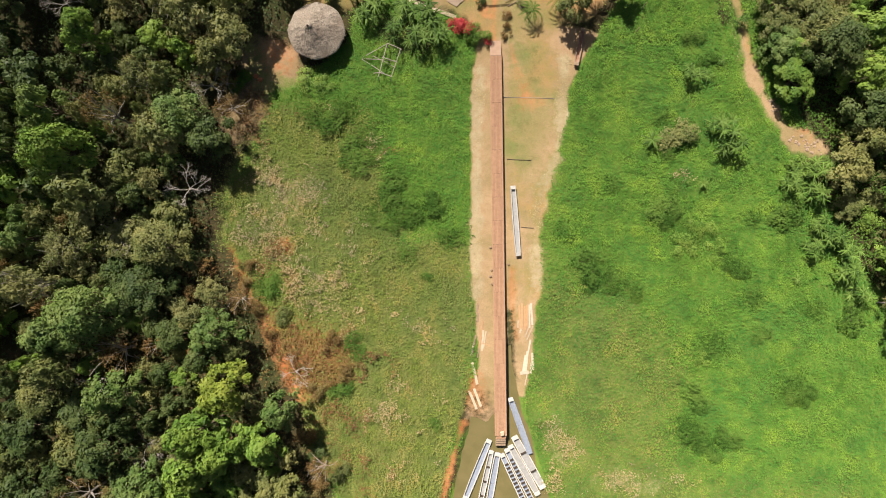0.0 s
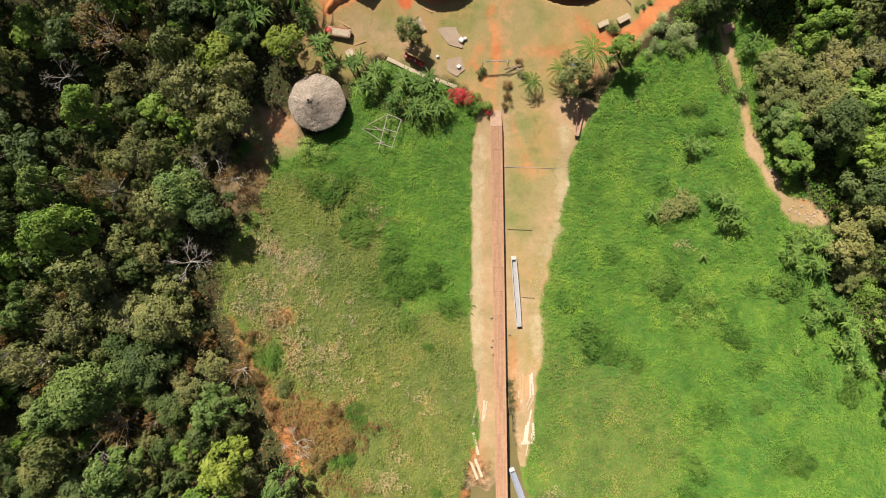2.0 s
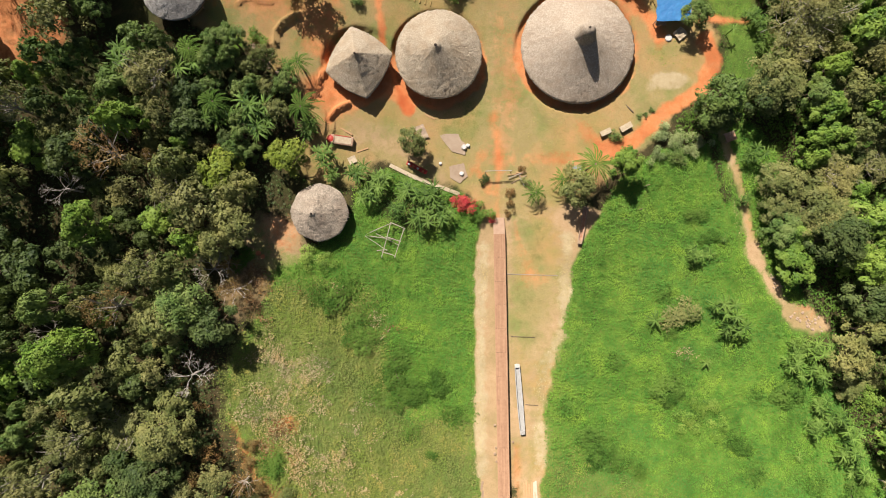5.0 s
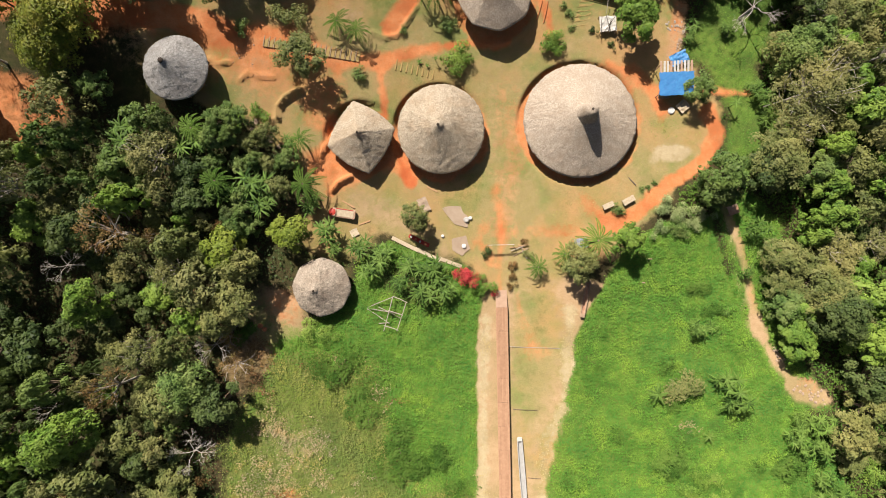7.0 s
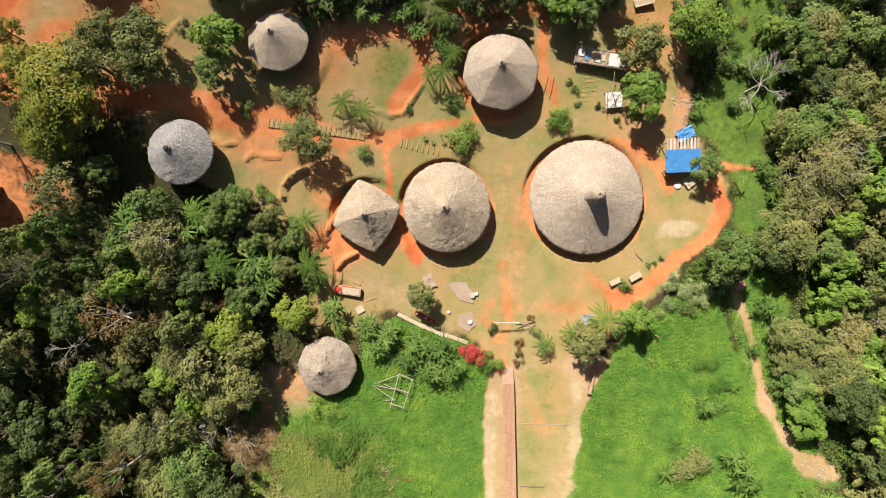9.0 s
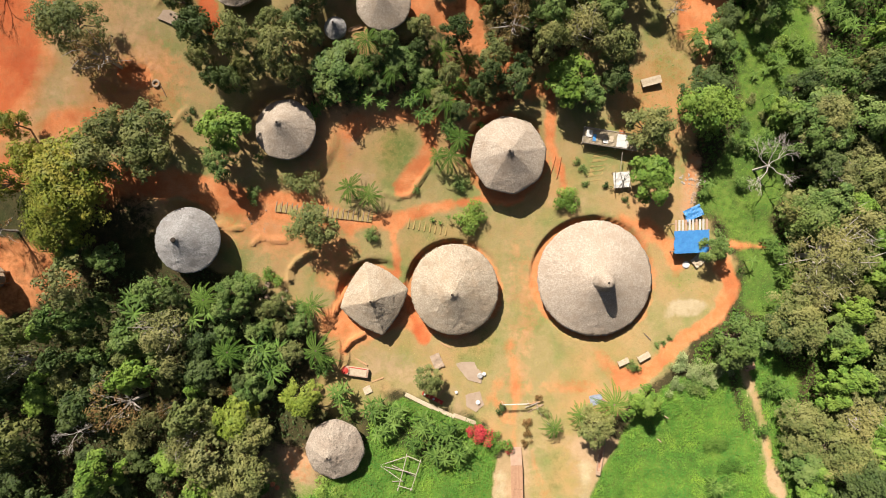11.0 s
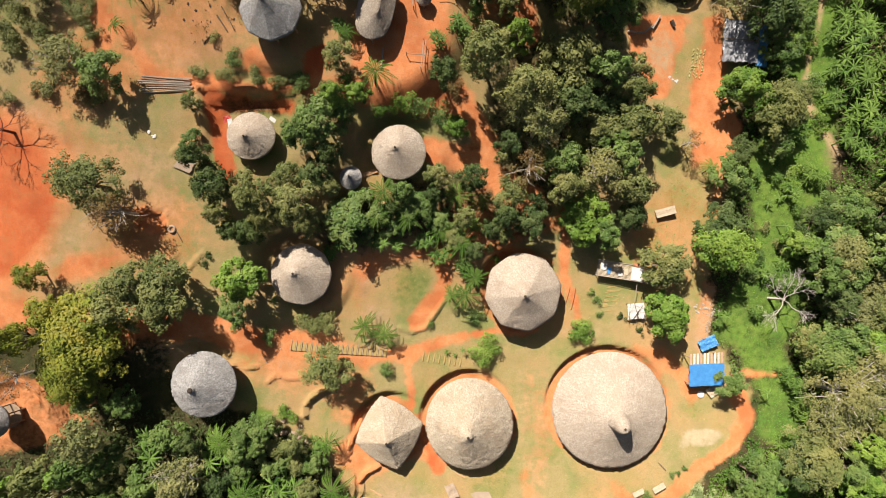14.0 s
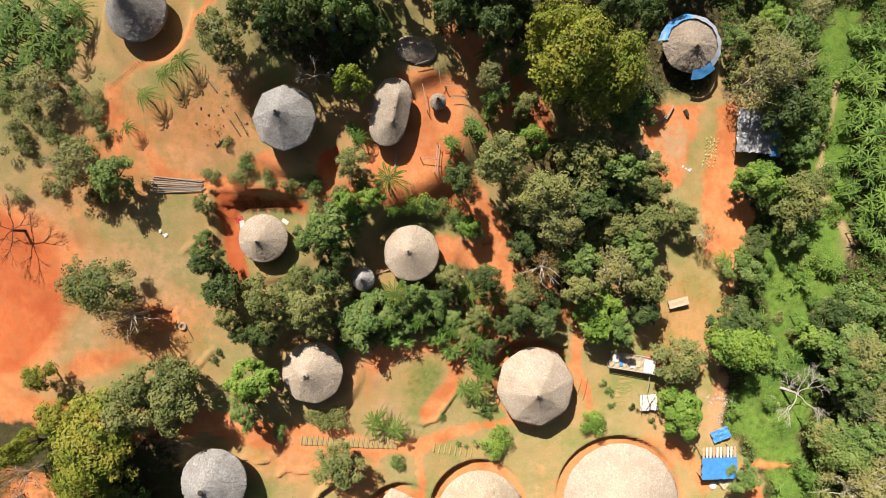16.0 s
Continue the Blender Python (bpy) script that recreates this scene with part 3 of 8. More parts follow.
blob("lawn", 12.4, 16.1, 5.2, 19.9, 0, 0.9, 0.4)
# the village ground
area("lawn", [(6, 35.5), (2.6, 39.8), (-7.7, 43.1), (-14.5, 46.5), (-21.1, 50.8), (-24.3, 54.9), (-30.4, 61), (-35.1, 61.7), (-44.9, 67.4), (-52, 73.4), (-65.3, 74.9), (-81.1, 80.1), (-90.2, 172.1), (38.5, 172.5), (41.3, 117.8), (36.7, 91.4), (33.2, 74.1), (41, 63), (39.3, 57), (31.5, 48.5), (26.4, 43.3), (21.3, 39), (10.3, 35.5)], 1.2)
area("lush", [(33.6, 70.7), (38.4, 69.9), (41.9, 63.1), (41, 57), (45.4, 53.7), (49.7, 57.1), (46.3, 70), (50.8, 78.7), (52.7, 87.5), (55.5, 109.5), (57.6, 136.3), (52.3, 136.2), (47.6, 113.8), (40.3, 96.8), (42, 84.6), (36.7, 77.6)], 1.2, 1.0, 0.68)
blob("lush", -10, 80.1, 3.1, 4.5, -15, 0.6, 0.5)
blob("lush", -14.4, 54.2, 1.7, 1.7, 0, 0.6, 0.4)
blob("lawn", 16.2, 46.7, 6.9, 3.4, 0, 0.6, 0.6)
path("tan", 3.6, [(8, 35.5), (7.7, 40.6), (7.5, 45.8), (8.1, 50.9), (7.6, 56.9), (6.7, 65.4), (7.5, 68.8), (12.6, 72.2), (17.7, 72.6)], 1.8, 1.6, 0.4)
path("tan", 3, [(8.1, 46.6), (9.8, 53.5), (10.2, 58.6)], 1.6, 1.4, 0.5)
path("orange", 4.5, [(8, 45), (9, 52), (9.2, 58), (8, 66)], 2.2, 1.8, 0.35)
path("orange", 0.9, [(7.5, 34.7), (7.3, 39.8), (7.5, 44.9), (6.8, 50.9)], 0.6, 0.9, 0.55)
blob("lush", 1.7, 50.9, 5.1, 4.7, 0, 0.9, 0.32)
blob("lush", 14.9, 48.8, 6.4, 3.9, 0, 0.9, 0.35)
blob("lush", 32.3, 63, 3.8, 5.1, 0, 0.9, 0.3)
blob("lush", 10.5, 69.6, 5.1, 3.4, 0, 0.9, 0.25)
blob("lush", -6, 68.5, 5, 3.4, 0, 0.9, 0.3)
blob("lush", -14.3, 66.6, 2.5, 3.3, 0, 0.9, 0.3)
blob("lawn", -17, 44.4, 5.1, 4.1, 0, 0.6)
blob("lush", -17.9, 42.3, 6, 3.4, 0, 0.8, 0.35)
blob("lush", -41.7, 88.8, 5.3, 4.6, 0, 0.9, 0.25)
blob("lush", -59.9, 103.1, 5.2, 3, 0, 0.9, 0.35)
# orange paths
path("orange", 3, [(-66.8, 75.6), (-55.8, 74.9), (-48.1, 74.6), (-40.4, 73.9), (-34.4, 72.6), (-29.1, 71.4), (-23.7, 70.8)], 0.9, 1.0)
path("orange", 1.9, [(-23.7, 70.8), (-17.5, 69.3), (-10.2, 69.2)], 0.9, 0.9, 0.9)
path("orange", 1.3, [(-10.2, 69.2), (-6, 71.1), (-1, 72.3), (3.2, 72.8), (7.5, 72.8)], 0.6, 0.7, 0.9)
path("orange", 0.8, [(-11, 68.8), (-10.4, 65.1), (-10.1, 61.4)], 0.5, 0.6, 0.9)
path("orange", 1.2, [(12.3, 90.3), (12.3, 85.2), (12.2, 81.2), (13.8, 78), (14.7, 74.7)], 0.5, 0.6, 0.95)
path("orange", 2.4, [(-5.6, 83.4), (-5.3, 80.4), (-6.4, 77.7), (-9.3, 74.2)], 0.7, 0.5)
path("tan", 2, [(-15.5, 83.5), (-16.8, 79.8), (-16.9, 76.7), (-13.4, 74.2)], 1.0, 1.0, 0.8)
path("orange", 2.6, [(-16.3, 82.7), (-13.9, 83.6), (-9.2, 84.3), (-5.2, 84.2)], 1.0, 1.0, 0.7)
path("orange", 2.4, [(38.8, 63), (40.1, 60), (38.6, 56.2), (35.8, 53.6), (31.9, 51.4), (28.9, 48.5), (26, 46.1), (23.4, 45.4)], 0.6, 0.7)
path("orange", 1.8, [(19.6, 49.3), (22.6, 47.1), (25.5, 46.7)], 1.0, 1.0, 0.8)
path("orange", 1.8, [(23.7, 69.7), (27.1, 68.9), (30.2, 65.9), (31.9, 63)], 1.0, 1.0, 0.9)
blob("orange", 16.2, 44.5, 4.3, 1.2, 0, 0.9, 0.5)
blob("orange", -18.6, 54.2, 3.2, 2.5, 0, 0.6, 0.8)
path("orange", 2.4, [(-17.8, 50.8), (-14.4, 53.3), (-9.4, 55.1), (-6, 53.4)], 0.8, 0.8, 0.85)
path("red", 1.9, [(-9.3, 58.3), (-7.2, 55), (-6.3, 51.8)], 0.4, 0.5, 0.85)
blob("orange", -18.8, 63.2, 3.7, 3.7, 0, 0.7, 0.45)
blob("orange", -17.7, 60, 4.6, 1.7, 0, 0.7, 0.4)
blob("orange", -47.5, 72.7, 4.7, 3.1, 0, 0.7, 0.8)
blob("tan", -44.6, 69.7, 4.7, 3.2, 0, 0.7, 0.6)
blob("tan", -28.5, 67.7, 4.8, 3.2, -10, 0.9, 0.6)
area("orange", [(-70.1, 67.4), (-61.8, 66.6), (-55, 63.5), (-55.5, 60.4), (-62, 56.4), (-72.7, 53.9)], 1.2, 1.0, 0.65)
path("tan", 3.6, [(-14.5, 48.2), (-10.2, 47.8), (-6, 45.7), (-0.8, 41.4)], 1.0, 1.0, 0.6)
path("orange", 1, [(3.4, 42.3), (4.5, 44.9), (4.1, 43.2), (6, 39.8)], 0.8, 0.8, 0.6)
blob("orange", -27.7, 68.5, 8.9, 4.8, -10, 0.9, 0.5)
blob("lush", -31.7, 60.1, 1.5, 2.1, 0, 0.6, 0.8)
# dark soil by the slope house, with the tree shadow painted in
blob("forest", -47.5, 68.9, 3.2, 3.2, 0, 0.9, 0.6)
blob("orange", -52.6, 108.2, 8, 4.4, 0, 0.9, 0.35)
# the red pitch and its surroundings
area("tan", [(-70.3, 108.3), (-61.3, 106), (-52.5, 99.4), (-41.1, 97.9), (-40.2, 88.8), (-47.4, 82.6), (-58, 81.1), (-74, 72.6)], 2.0, 1.0, 0.55)
area("orange", [(-78.6, 105.5), (-65.9, 104.9), (-60, 101.6), (-56.3, 98.6), (-55.9, 91.1), (-58.1, 85.7), (-62, 79.5), (-82.9, 72)], 2.5, 1.5, 0.6)
area("red", [(-78.8, 103.2), (-66, 102.9), (-61.5, 100.5), (-57.7, 97.9), (-57.5, 91.8), (-59.5, 86.5), (-64.2, 81.8), (-82.2, 77.1)], 1.6, 1.0)
blob("orange", -54.9, 81.8, 3.8, 1.7, 15, 0.7, 0.7)
blob("orange", -65.7, 76.2, 5.4, 2.2, 0, 0.7, 0.7)
blob("tan", -37.4, 111.3, 9.1, 6.3, -10, 0.9, 0.55)
blob("orange", -49.6, 115.9, 3.2, 2.9, 0, 0.9, 0.4)
path("orange", 1.2, [(-33.4, 129.8), (-36.9, 125.8), (-40.9, 122.1), (-46.3, 120.6), (-49.9, 117.7), (-50.9, 114.9), (-46.2, 112.6), (-44.6, 109.5), (-43.3, 107), (-38.8, 106.2), (-33.6, 105.7)], 0.8, 0.8, 0.75)
path("orange", 1, [(-48.6, 113.4), (-49.8, 109.6)], 0.6, 0.6, 0.8)
blob("tan", -57.7, 118.4, 4, 4.4, 0, 0.9, 0.6)
path("orange", 1.5, [(-38.8, 106), (-31.4, 105.5), (-23.5, 105.3), (-17.8, 104.9), (-13.5, 105), (-6.8, 105.2)], 0.7, 0.7, 0.9)
area("orange", [(-17.5, 112.2), (-16, 114.9), (-13.2, 119.7), (-9, 120.7), (-6.1, 119), (-6.1, 112.8), (-6.8, 106.3), (-13.4, 105.7), (-17, 108.1)], 0.8, 0.8)
path("orange", 2.2, [(-6.8, 125.6), (-3.2, 124.6), (-1.3, 121.4), (1.4, 119.6), (5.8, 117.2), (6.3, 115.1)], 1.0, 1.0)
path("orange", 2.4, [(-6.1, 119), (-6.1, 112.1), (-6.8, 106.3)], 1.0, 1.0, 0.9)
blob("orange", -29, 107.9, 1.8, 1.3, 0, 0.5, 0.9)
path("red", 2.6, [(-35.2, 104.2), (-35.0, 99.4), (-34.2, 94.9)], 0.4, 0.6, 0.9)
path("red", 2.2, [(-35, 103.8), (-30, 103.8), (-25.6, 103.4)], 0.4, 0.6, 0.85)
blob("forest", -30.5, 103.4, 5.0, 1.2, 0, 0.4, 0.45)
blob("red", -21.6, 108.6, 1.6, 2.6, -25, 0.3, 0.9)
blob("orange", -44.9, 88.5, 2.0, 1.5, -10, 0.2)
path("orange", 3.6, [(-6.8, 98.1), (-2.1, 96.9), (1.2, 95.4), (3.7, 93.4)], 0.8, 0.8, 0.9)
path("orange", 2.6, [(-3, 105.7), (-0.6, 102), (1.1, 98.1)], 0.9, 0.9, 0.85)
path("orange", 3, [(-0.3, 86.1), (2.2, 85.2), (7.1, 88.4), (10.5, 88.4)], 0.9, 0.9, 0.7)
area("orange", [(20.8, 117.5), (24.1, 119.3), (36.8, 120.7), (37.9, 107.8), (39.9, 103.6), (37.6, 97.6), (32.3, 97.5), (31.4, 107.3), (25, 107.1), (22.1, 114)], 0.8, 0.8)
blob("tan", 27.1, 113.8, 3.2, 4.2, -10, 0.8, 0.6)
path("lawn", 2.4, [(34.4, 128.2), (33.2, 121.3), (30.9, 111.9), (29.6, 106.8)], 0.9, 1.0, 0.85)
path("orange", 1.2, [(36.7, 97.6), (35.8, 93.3), (34.9, 88.2)], 0.8, 0.8, 0.6)
path("orange", 1, [(12.4, 88.4), (12.8, 85), (12.5, 80.8), (14.2, 77.4)], 0.6, 0.7, 0.8)
path("tan", 2.4, [(34.4, 79), (33.9, 75), (33.4, 70.5)], 0.5, 0.6, 0.9)
path("orange", 1.4, [(34.4, 79), (33.9, 75), (33.4, 70.5)], 0.6, 0.8, 0.4)
path("orange", 1, [(52.1, 117.5), (50.7, 114), (50.2, 110.6), (50.6, 107.1), (52.7, 102.8), (55.2, 99.4)], 0.5, 0.6, 0.6)
path("orange", 0.8, [(37.3, 65.9), (40.8, 66.1), (45.1, 65.9)], 0.5, 0.6, 0.7)
path("lush", 5, [(49.6, 129.7), (51.3, 122.8), (52, 114.9), (50.2, 108), (52.6, 99.3)], 1.6, 1.6, 0.55)
blob("tan", 54.4, 99.3, 1.7, 3.4, 25, 1.0, 0.35)
# cut earth round the house pads
blob("orange", 19.2, 61, 9.3, 9.3, 0, 0.06, 0.62)
blob("orange", -1.9, 59.5, 7.3, 7.3, 0, 0.06, 0.62)
blob("orange", -13.9, 57.7, 5.2, 5.2, 0, 0.06, 0.62)
blob("orange", 6, 78.6, 6.3, 6.3, 0, 0.06, 0.62)
# shade beneath the banana bed, painted as darker ground
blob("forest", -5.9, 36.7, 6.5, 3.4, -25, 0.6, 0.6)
blob("lawn", 14.9, 48.4, 6, 3.1, 0, 0.9, 0.4)
path("orange", 2.6, [(-48, 75.7), (-40.4, 74.2), (-34.4, 72.8), (-29.1, 71.7), (-22.1, 70.9), (-17.5, 69.5)], 0.9, 1.0, 0.9)
blob("orange", -34.7, 115.2, 10.3, 8.2, 0, 0.9, 0.4)
blob("orange", -50, 110, 9, 7, 0, 0.9, 0.35)
blob("orange", -0.1, 117.4, 5.2, 8.1, 0, 0.9, 0.5)
blob("orange", -48, 84.2, 8.4, 5.3, 0, 0.9, 0.3)
blob("orange", 32.2, 88.2, 5.9, 8.5, 0, 0.9, 0.2)
blob("orange", -20.3, 78.8, 4.8, 4.8, 0, 0.9, 0.4)
blob("lush", 27, 84.9, 5.9, 6.8, 0, 0.9, 0.35)
blob("lush", 30.5, 95, 4.2, 5.1, 0, 0.9, 0.3)
# dark soil under the groves; its tone also paints the deep northern shade
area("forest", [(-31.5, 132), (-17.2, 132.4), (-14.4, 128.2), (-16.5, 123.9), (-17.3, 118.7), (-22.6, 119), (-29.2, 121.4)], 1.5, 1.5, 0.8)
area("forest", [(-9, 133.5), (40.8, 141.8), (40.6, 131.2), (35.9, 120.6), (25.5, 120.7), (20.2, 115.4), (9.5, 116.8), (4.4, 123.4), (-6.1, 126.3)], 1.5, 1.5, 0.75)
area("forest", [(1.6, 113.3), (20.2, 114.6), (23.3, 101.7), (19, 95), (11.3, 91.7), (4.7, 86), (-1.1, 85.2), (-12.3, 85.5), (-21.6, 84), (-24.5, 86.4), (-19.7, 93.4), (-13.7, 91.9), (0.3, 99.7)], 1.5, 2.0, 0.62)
path("orange", 3.6, [(-6.8, 98.1), (-2.1, 96.9), (1.2, 95.4), (3.7, 93.4), (7, 91.7)], 0.9, 1.0, 0.9)
path("orange", 2.6, [(-3, 105.7), (-0.6, 102), (1.1, 98.1)], 0.9, 0.9, 0.8)
blob("orange", 26.1, 84.9, 8.5, 11.8, 0, 0.9, 0.3)
blob("orange", -1.1, 88.5, 5.6, 4.8, 0, 0.9, 0.5)
path("lawn", 2.4, [(34.4, 126.5), (33.2, 121.3), (30.9, 111.9), (29.6, 106.8)], 0.9, 1.0, 0.85)
path("orange", 3.2, [(-21.4, 105.3), (-13.5, 104.7), (-6, 104), (-2.1, 102.7)], 0.9, 1.0, 0.9)
path("orange", 2.4, [(-4.7, 123.8), (-0.9, 120.8), (3, 117), (6.3, 114.4)], 1.0, 1.0, 0.8)
blob("orange", -54.8, 98.6, 10.4, 4.5, 0, 0.9, 0.3)
blob("orange", -41.7, 88.8, 8.4, 5.3, 0, 0.9, 0.3)
path("tan", 0.9, [(53.1, 123.7), (52.1, 117.5), (50.7, 114), (50.2, 110.6), (50.6, 107.1), (52.7, 102.8), (55.2, 99.4)], 0.5, 0.6, 0.85)
# pale gravel
blob("straw", 33.6, 56.6, 2.9, 1.5, 10, 0.5, 0.9)

rows_n, cols_n = X.shape
idx = np.arange(rows_n * cols_n).reshape(rows_n, cols_n)
a, b, c, d = idx[:-1, :-1].ravel(), idx[:-1, 1:].ravel(), idx[1:, 1:].ravel(), idx[1:, :-1].ravel()
tri = np.concatenate([np.stack([a, b, c], 1), np.stack([a, c, d], 1)])
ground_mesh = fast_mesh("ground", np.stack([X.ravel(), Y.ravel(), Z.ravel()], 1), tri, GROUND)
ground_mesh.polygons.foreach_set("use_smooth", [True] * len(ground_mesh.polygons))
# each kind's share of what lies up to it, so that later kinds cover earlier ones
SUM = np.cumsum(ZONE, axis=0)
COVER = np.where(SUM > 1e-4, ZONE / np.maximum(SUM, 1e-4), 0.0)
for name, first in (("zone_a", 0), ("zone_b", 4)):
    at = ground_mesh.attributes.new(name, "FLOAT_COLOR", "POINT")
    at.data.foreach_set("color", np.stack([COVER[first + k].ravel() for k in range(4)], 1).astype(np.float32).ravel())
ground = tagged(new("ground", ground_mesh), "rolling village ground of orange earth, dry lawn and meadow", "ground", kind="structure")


def gz(x, y):
    return float(ground_z(np.array([x]), np.array([y]))[0])


def zone_at(kind, x, y):
    """How much of a kind of ground lies at each place (nearest grid point)."""
    i = np.clip(np.searchsorted(GY, y), 0, len(GY) - 1)
    j = np.clip(np.searchsorted(GX, x), 0, len(GX) - 1)
    return ZONE[KINDS.index(kind)][i, j]


# the muddy pool at the landing
wm = Mat("muddy_water", 0.12, 0.5)
wm.colour(wm.mix(wm.ramp(wm.noise(0.3, 3.0), 0.35, 0.7), (0.135, 0.115, 0.045), (0.175, 0.14, 0.06)))
wm.bump(wm.noise(3.0, 3.0), 0.08, 0.05)
xs, ys = [p[0] for p in POOL], [p[1] for p in POOL]
wb = bmesh.new()
bmesh.ops.create_grid(wb, x_segments=24, y_segments=40, size=0.5)
for v in wb.verts:
    v.co = (min(xs) - 3 + (v.co.x + 0.5) * (max(xs) - min(xs) + 6), min(ys) - 2 + (v.co.y + 0.5) * (max(ys) - min(ys) + 4), WATER_Z)
tagged(part("water", wb, wm.m), "still olive-brown water of the landing channel", "water", kind="structure")


# ---- grass and low plants, as stuff ----
def scatter(kind, per_m2, x0, x1, y0, y1, rng, least):
    n = int(per_m2 * (x1 - x0) * (y1 - y0))
    x, y = rng.uniform(x0, x1, n), rng.uniform(y0, y1, n)
    keep = (zone_at(kind, x, y) > rng.uniform(least, 1.0, n)) & (area_distance(x, y, POOL) > 0.2)
    if kind in ("lush", "olive") and y1 < 60:   # worn ground carries no meadow plants
        keep &= zone_at("lawn", x, y) + zone_at("tan", x, y) < 0.3
    return x[keep], y[keep]


def meadow(name, label, kind, mat, per_m2, tall, leaf, rng, box4, least=0.18, tilt=0.5):
    x, y = scatter(kind, per_m2, *box4, rng, least)
    lump = smooth(field2(x, y, 0.6), 0.3, 0.7) * 0.30 + smooth(field2(x + 50, y, 1.3), 0.35, 0.7) * 0.32 + smooth(field2(x + 50, y, 3.4), 0.35, 0.75) * 0.4 + smooth(field2(x, y, 7.0), 0.45, 0.8) * 0.25
    z = ground_z(x, y) + tall * (0.15 + lump) * rng.uniform(0.25, 1.0, len(x))
    nrm = np.stack([rng.normal(0, tilt, len(x)), rng.normal(0, tilt, len(x)), np.ones(len(x))], 1)
    size = leaf * rng.uniform(0.55, 1.5, len(x))
    me = spray(name, np.stack([x, y, z], 1), nrm, size, size * 0.7, mat, rng)
    return tagged(new(name, me), label, "meadow", kind="stuff")


rng = np.random.RandomState(11)
WHOLE = (-46, 66, -50, 52)
meadow("meadow_plants", "dense bright green meadow plants", "lush", LUSH, 60, 0.70, 0.19, rng, WHOLE, tilt=0.36)
meadow("meadow_plants", "olive, partly dry creeping meadow plants", "olive", OLIVE, 48, 0.60, 0.22, rng, WHOLE)
meadow("dry_brush", "dry brown brush along the edge of the wood", "orange", BRUSH, 40, 0.34, 0.24, rng, (-42, -12, -36, 12))
meadow("dry_brush", "dead leaves on the floor of the wood", "forest", BRUSH, 3, 0.25, 0.28, rng, (-46, -14, -45, 36))
meadow("undergrowth", "low dark green undergrowth of the stream wood", "forest", LEAF["scrub"], 18, 1.3, 0.32, rng, (34, 74, -24, 142), 0.55)
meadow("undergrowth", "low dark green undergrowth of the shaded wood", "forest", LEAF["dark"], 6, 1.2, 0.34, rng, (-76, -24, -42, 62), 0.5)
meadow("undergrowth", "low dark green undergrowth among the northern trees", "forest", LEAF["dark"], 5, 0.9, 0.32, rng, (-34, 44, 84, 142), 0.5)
meadow("dry_grass", "bleached dry grass on the path edges", "straw", STRAW, 60, 0.07, 0.12, rng, WHOLE)
meadow("lawn_tufts", "short half-dry tufts of the village lawn", "lawn", LAWN, 7, 0.04, 0.12, rng, (-66, 44, 38, 140))
meadow("lawn_tufts", "green tufts of the lawn by the stream", "lush", LUSH, 30, 0.09, 0.15, rng, (25, 66, 52, 140))


def dry_patches(name, label, mat, per_m2, tall, leaf, rng, spots):
    """Ragged patches of withered plants among the green ones: x, y, two half-widths, turn in degrees, thickness."""
    xs, ys = [], []
    for px, py, rx, ry, turn, thick in spots:
        n = int(per_m2 * 9 * rx * ry)
        u, v = rng.uniform(-1.5, 1.5, n), rng.uniform(-1.5, 1.5, n)
        c, q = math.cos(radians(turn)), math.sin(radians(turn))
        x, y = px + u * rx * c - v * ry * q, py + u * rx * q + v * ry * c
        cover = thick * np.exp(-(u * u + v * v) * 1.1) + 1.1 * (field2(x, y, 2.2) - 0.5) + 0.6 * (field2(x, y, 0.8) - 0.5)
        keep = (cover > rng.uniform(0.30, 0.66, n)) & (np.hypot(u, v) < 1.45)
        xs.append(x[keep])
        ys.append(y[keep])
    x, y = np.concatenate(xs), np.concatenate(ys)
    lump = smooth(field2(x, y, 0.6), 0.3, 0.7) * 0.4 + smooth(field2(x + 50, y, 1.3), 0.35, 0.7) * 0.5
    z = ground_z(x, y) + tall * (0.3 + lump) * rng.uniform(0.5, 1.0, len(x))
    nrm = np.stack([rng.normal(0, 0.6, len(x)), rng.normal(0, 0.6, len(x)), np.ones(len(x))], 1)
    size = leaf * rng.uniform(0.55, 1.5, len(x))
    tagged(new(name, spray(name, np.stack([x, y, z], 1), nrm, size, size * 0.6, mat, rng)), label, "dry plants", kind="stuff")


dry_patches("dry_grass", "straw-coloured withered plants among the meadow", DRY, 34, 0.80, 0.22, rng, [
    (-25, 6, 8, 6.5, -20, 0.8), (-21, 12.5, 5.5, 3.2, -10, 0.6), (-27, 16, 3.6, 3, 0, 0.6), (-14, 3, 5, 4, 20, 0.45), (-12, -3, 6, 3, -30, 0.4),
    (-20, -2, 8, 4, -40, 0.7), (-10, 20, 3, 2, 0, 0.4), (-7, -20, 6, 3.5, 10, 0.45), (-16, 24, 4, 2, 30, 0.4), (18.5, -25, 4.5, 3, -20, 0.8),
    (27, -30.5, 9, 2.2, 0, 0.6), (17, -31, 3, 2.2, 0, 0.7), (-3, -8, 4, 3, 0, 0.35), (36, 15.5, 1.6, 1.1, 0, 0.7), (-6, -30, 5, 3, 0, 0.4)])
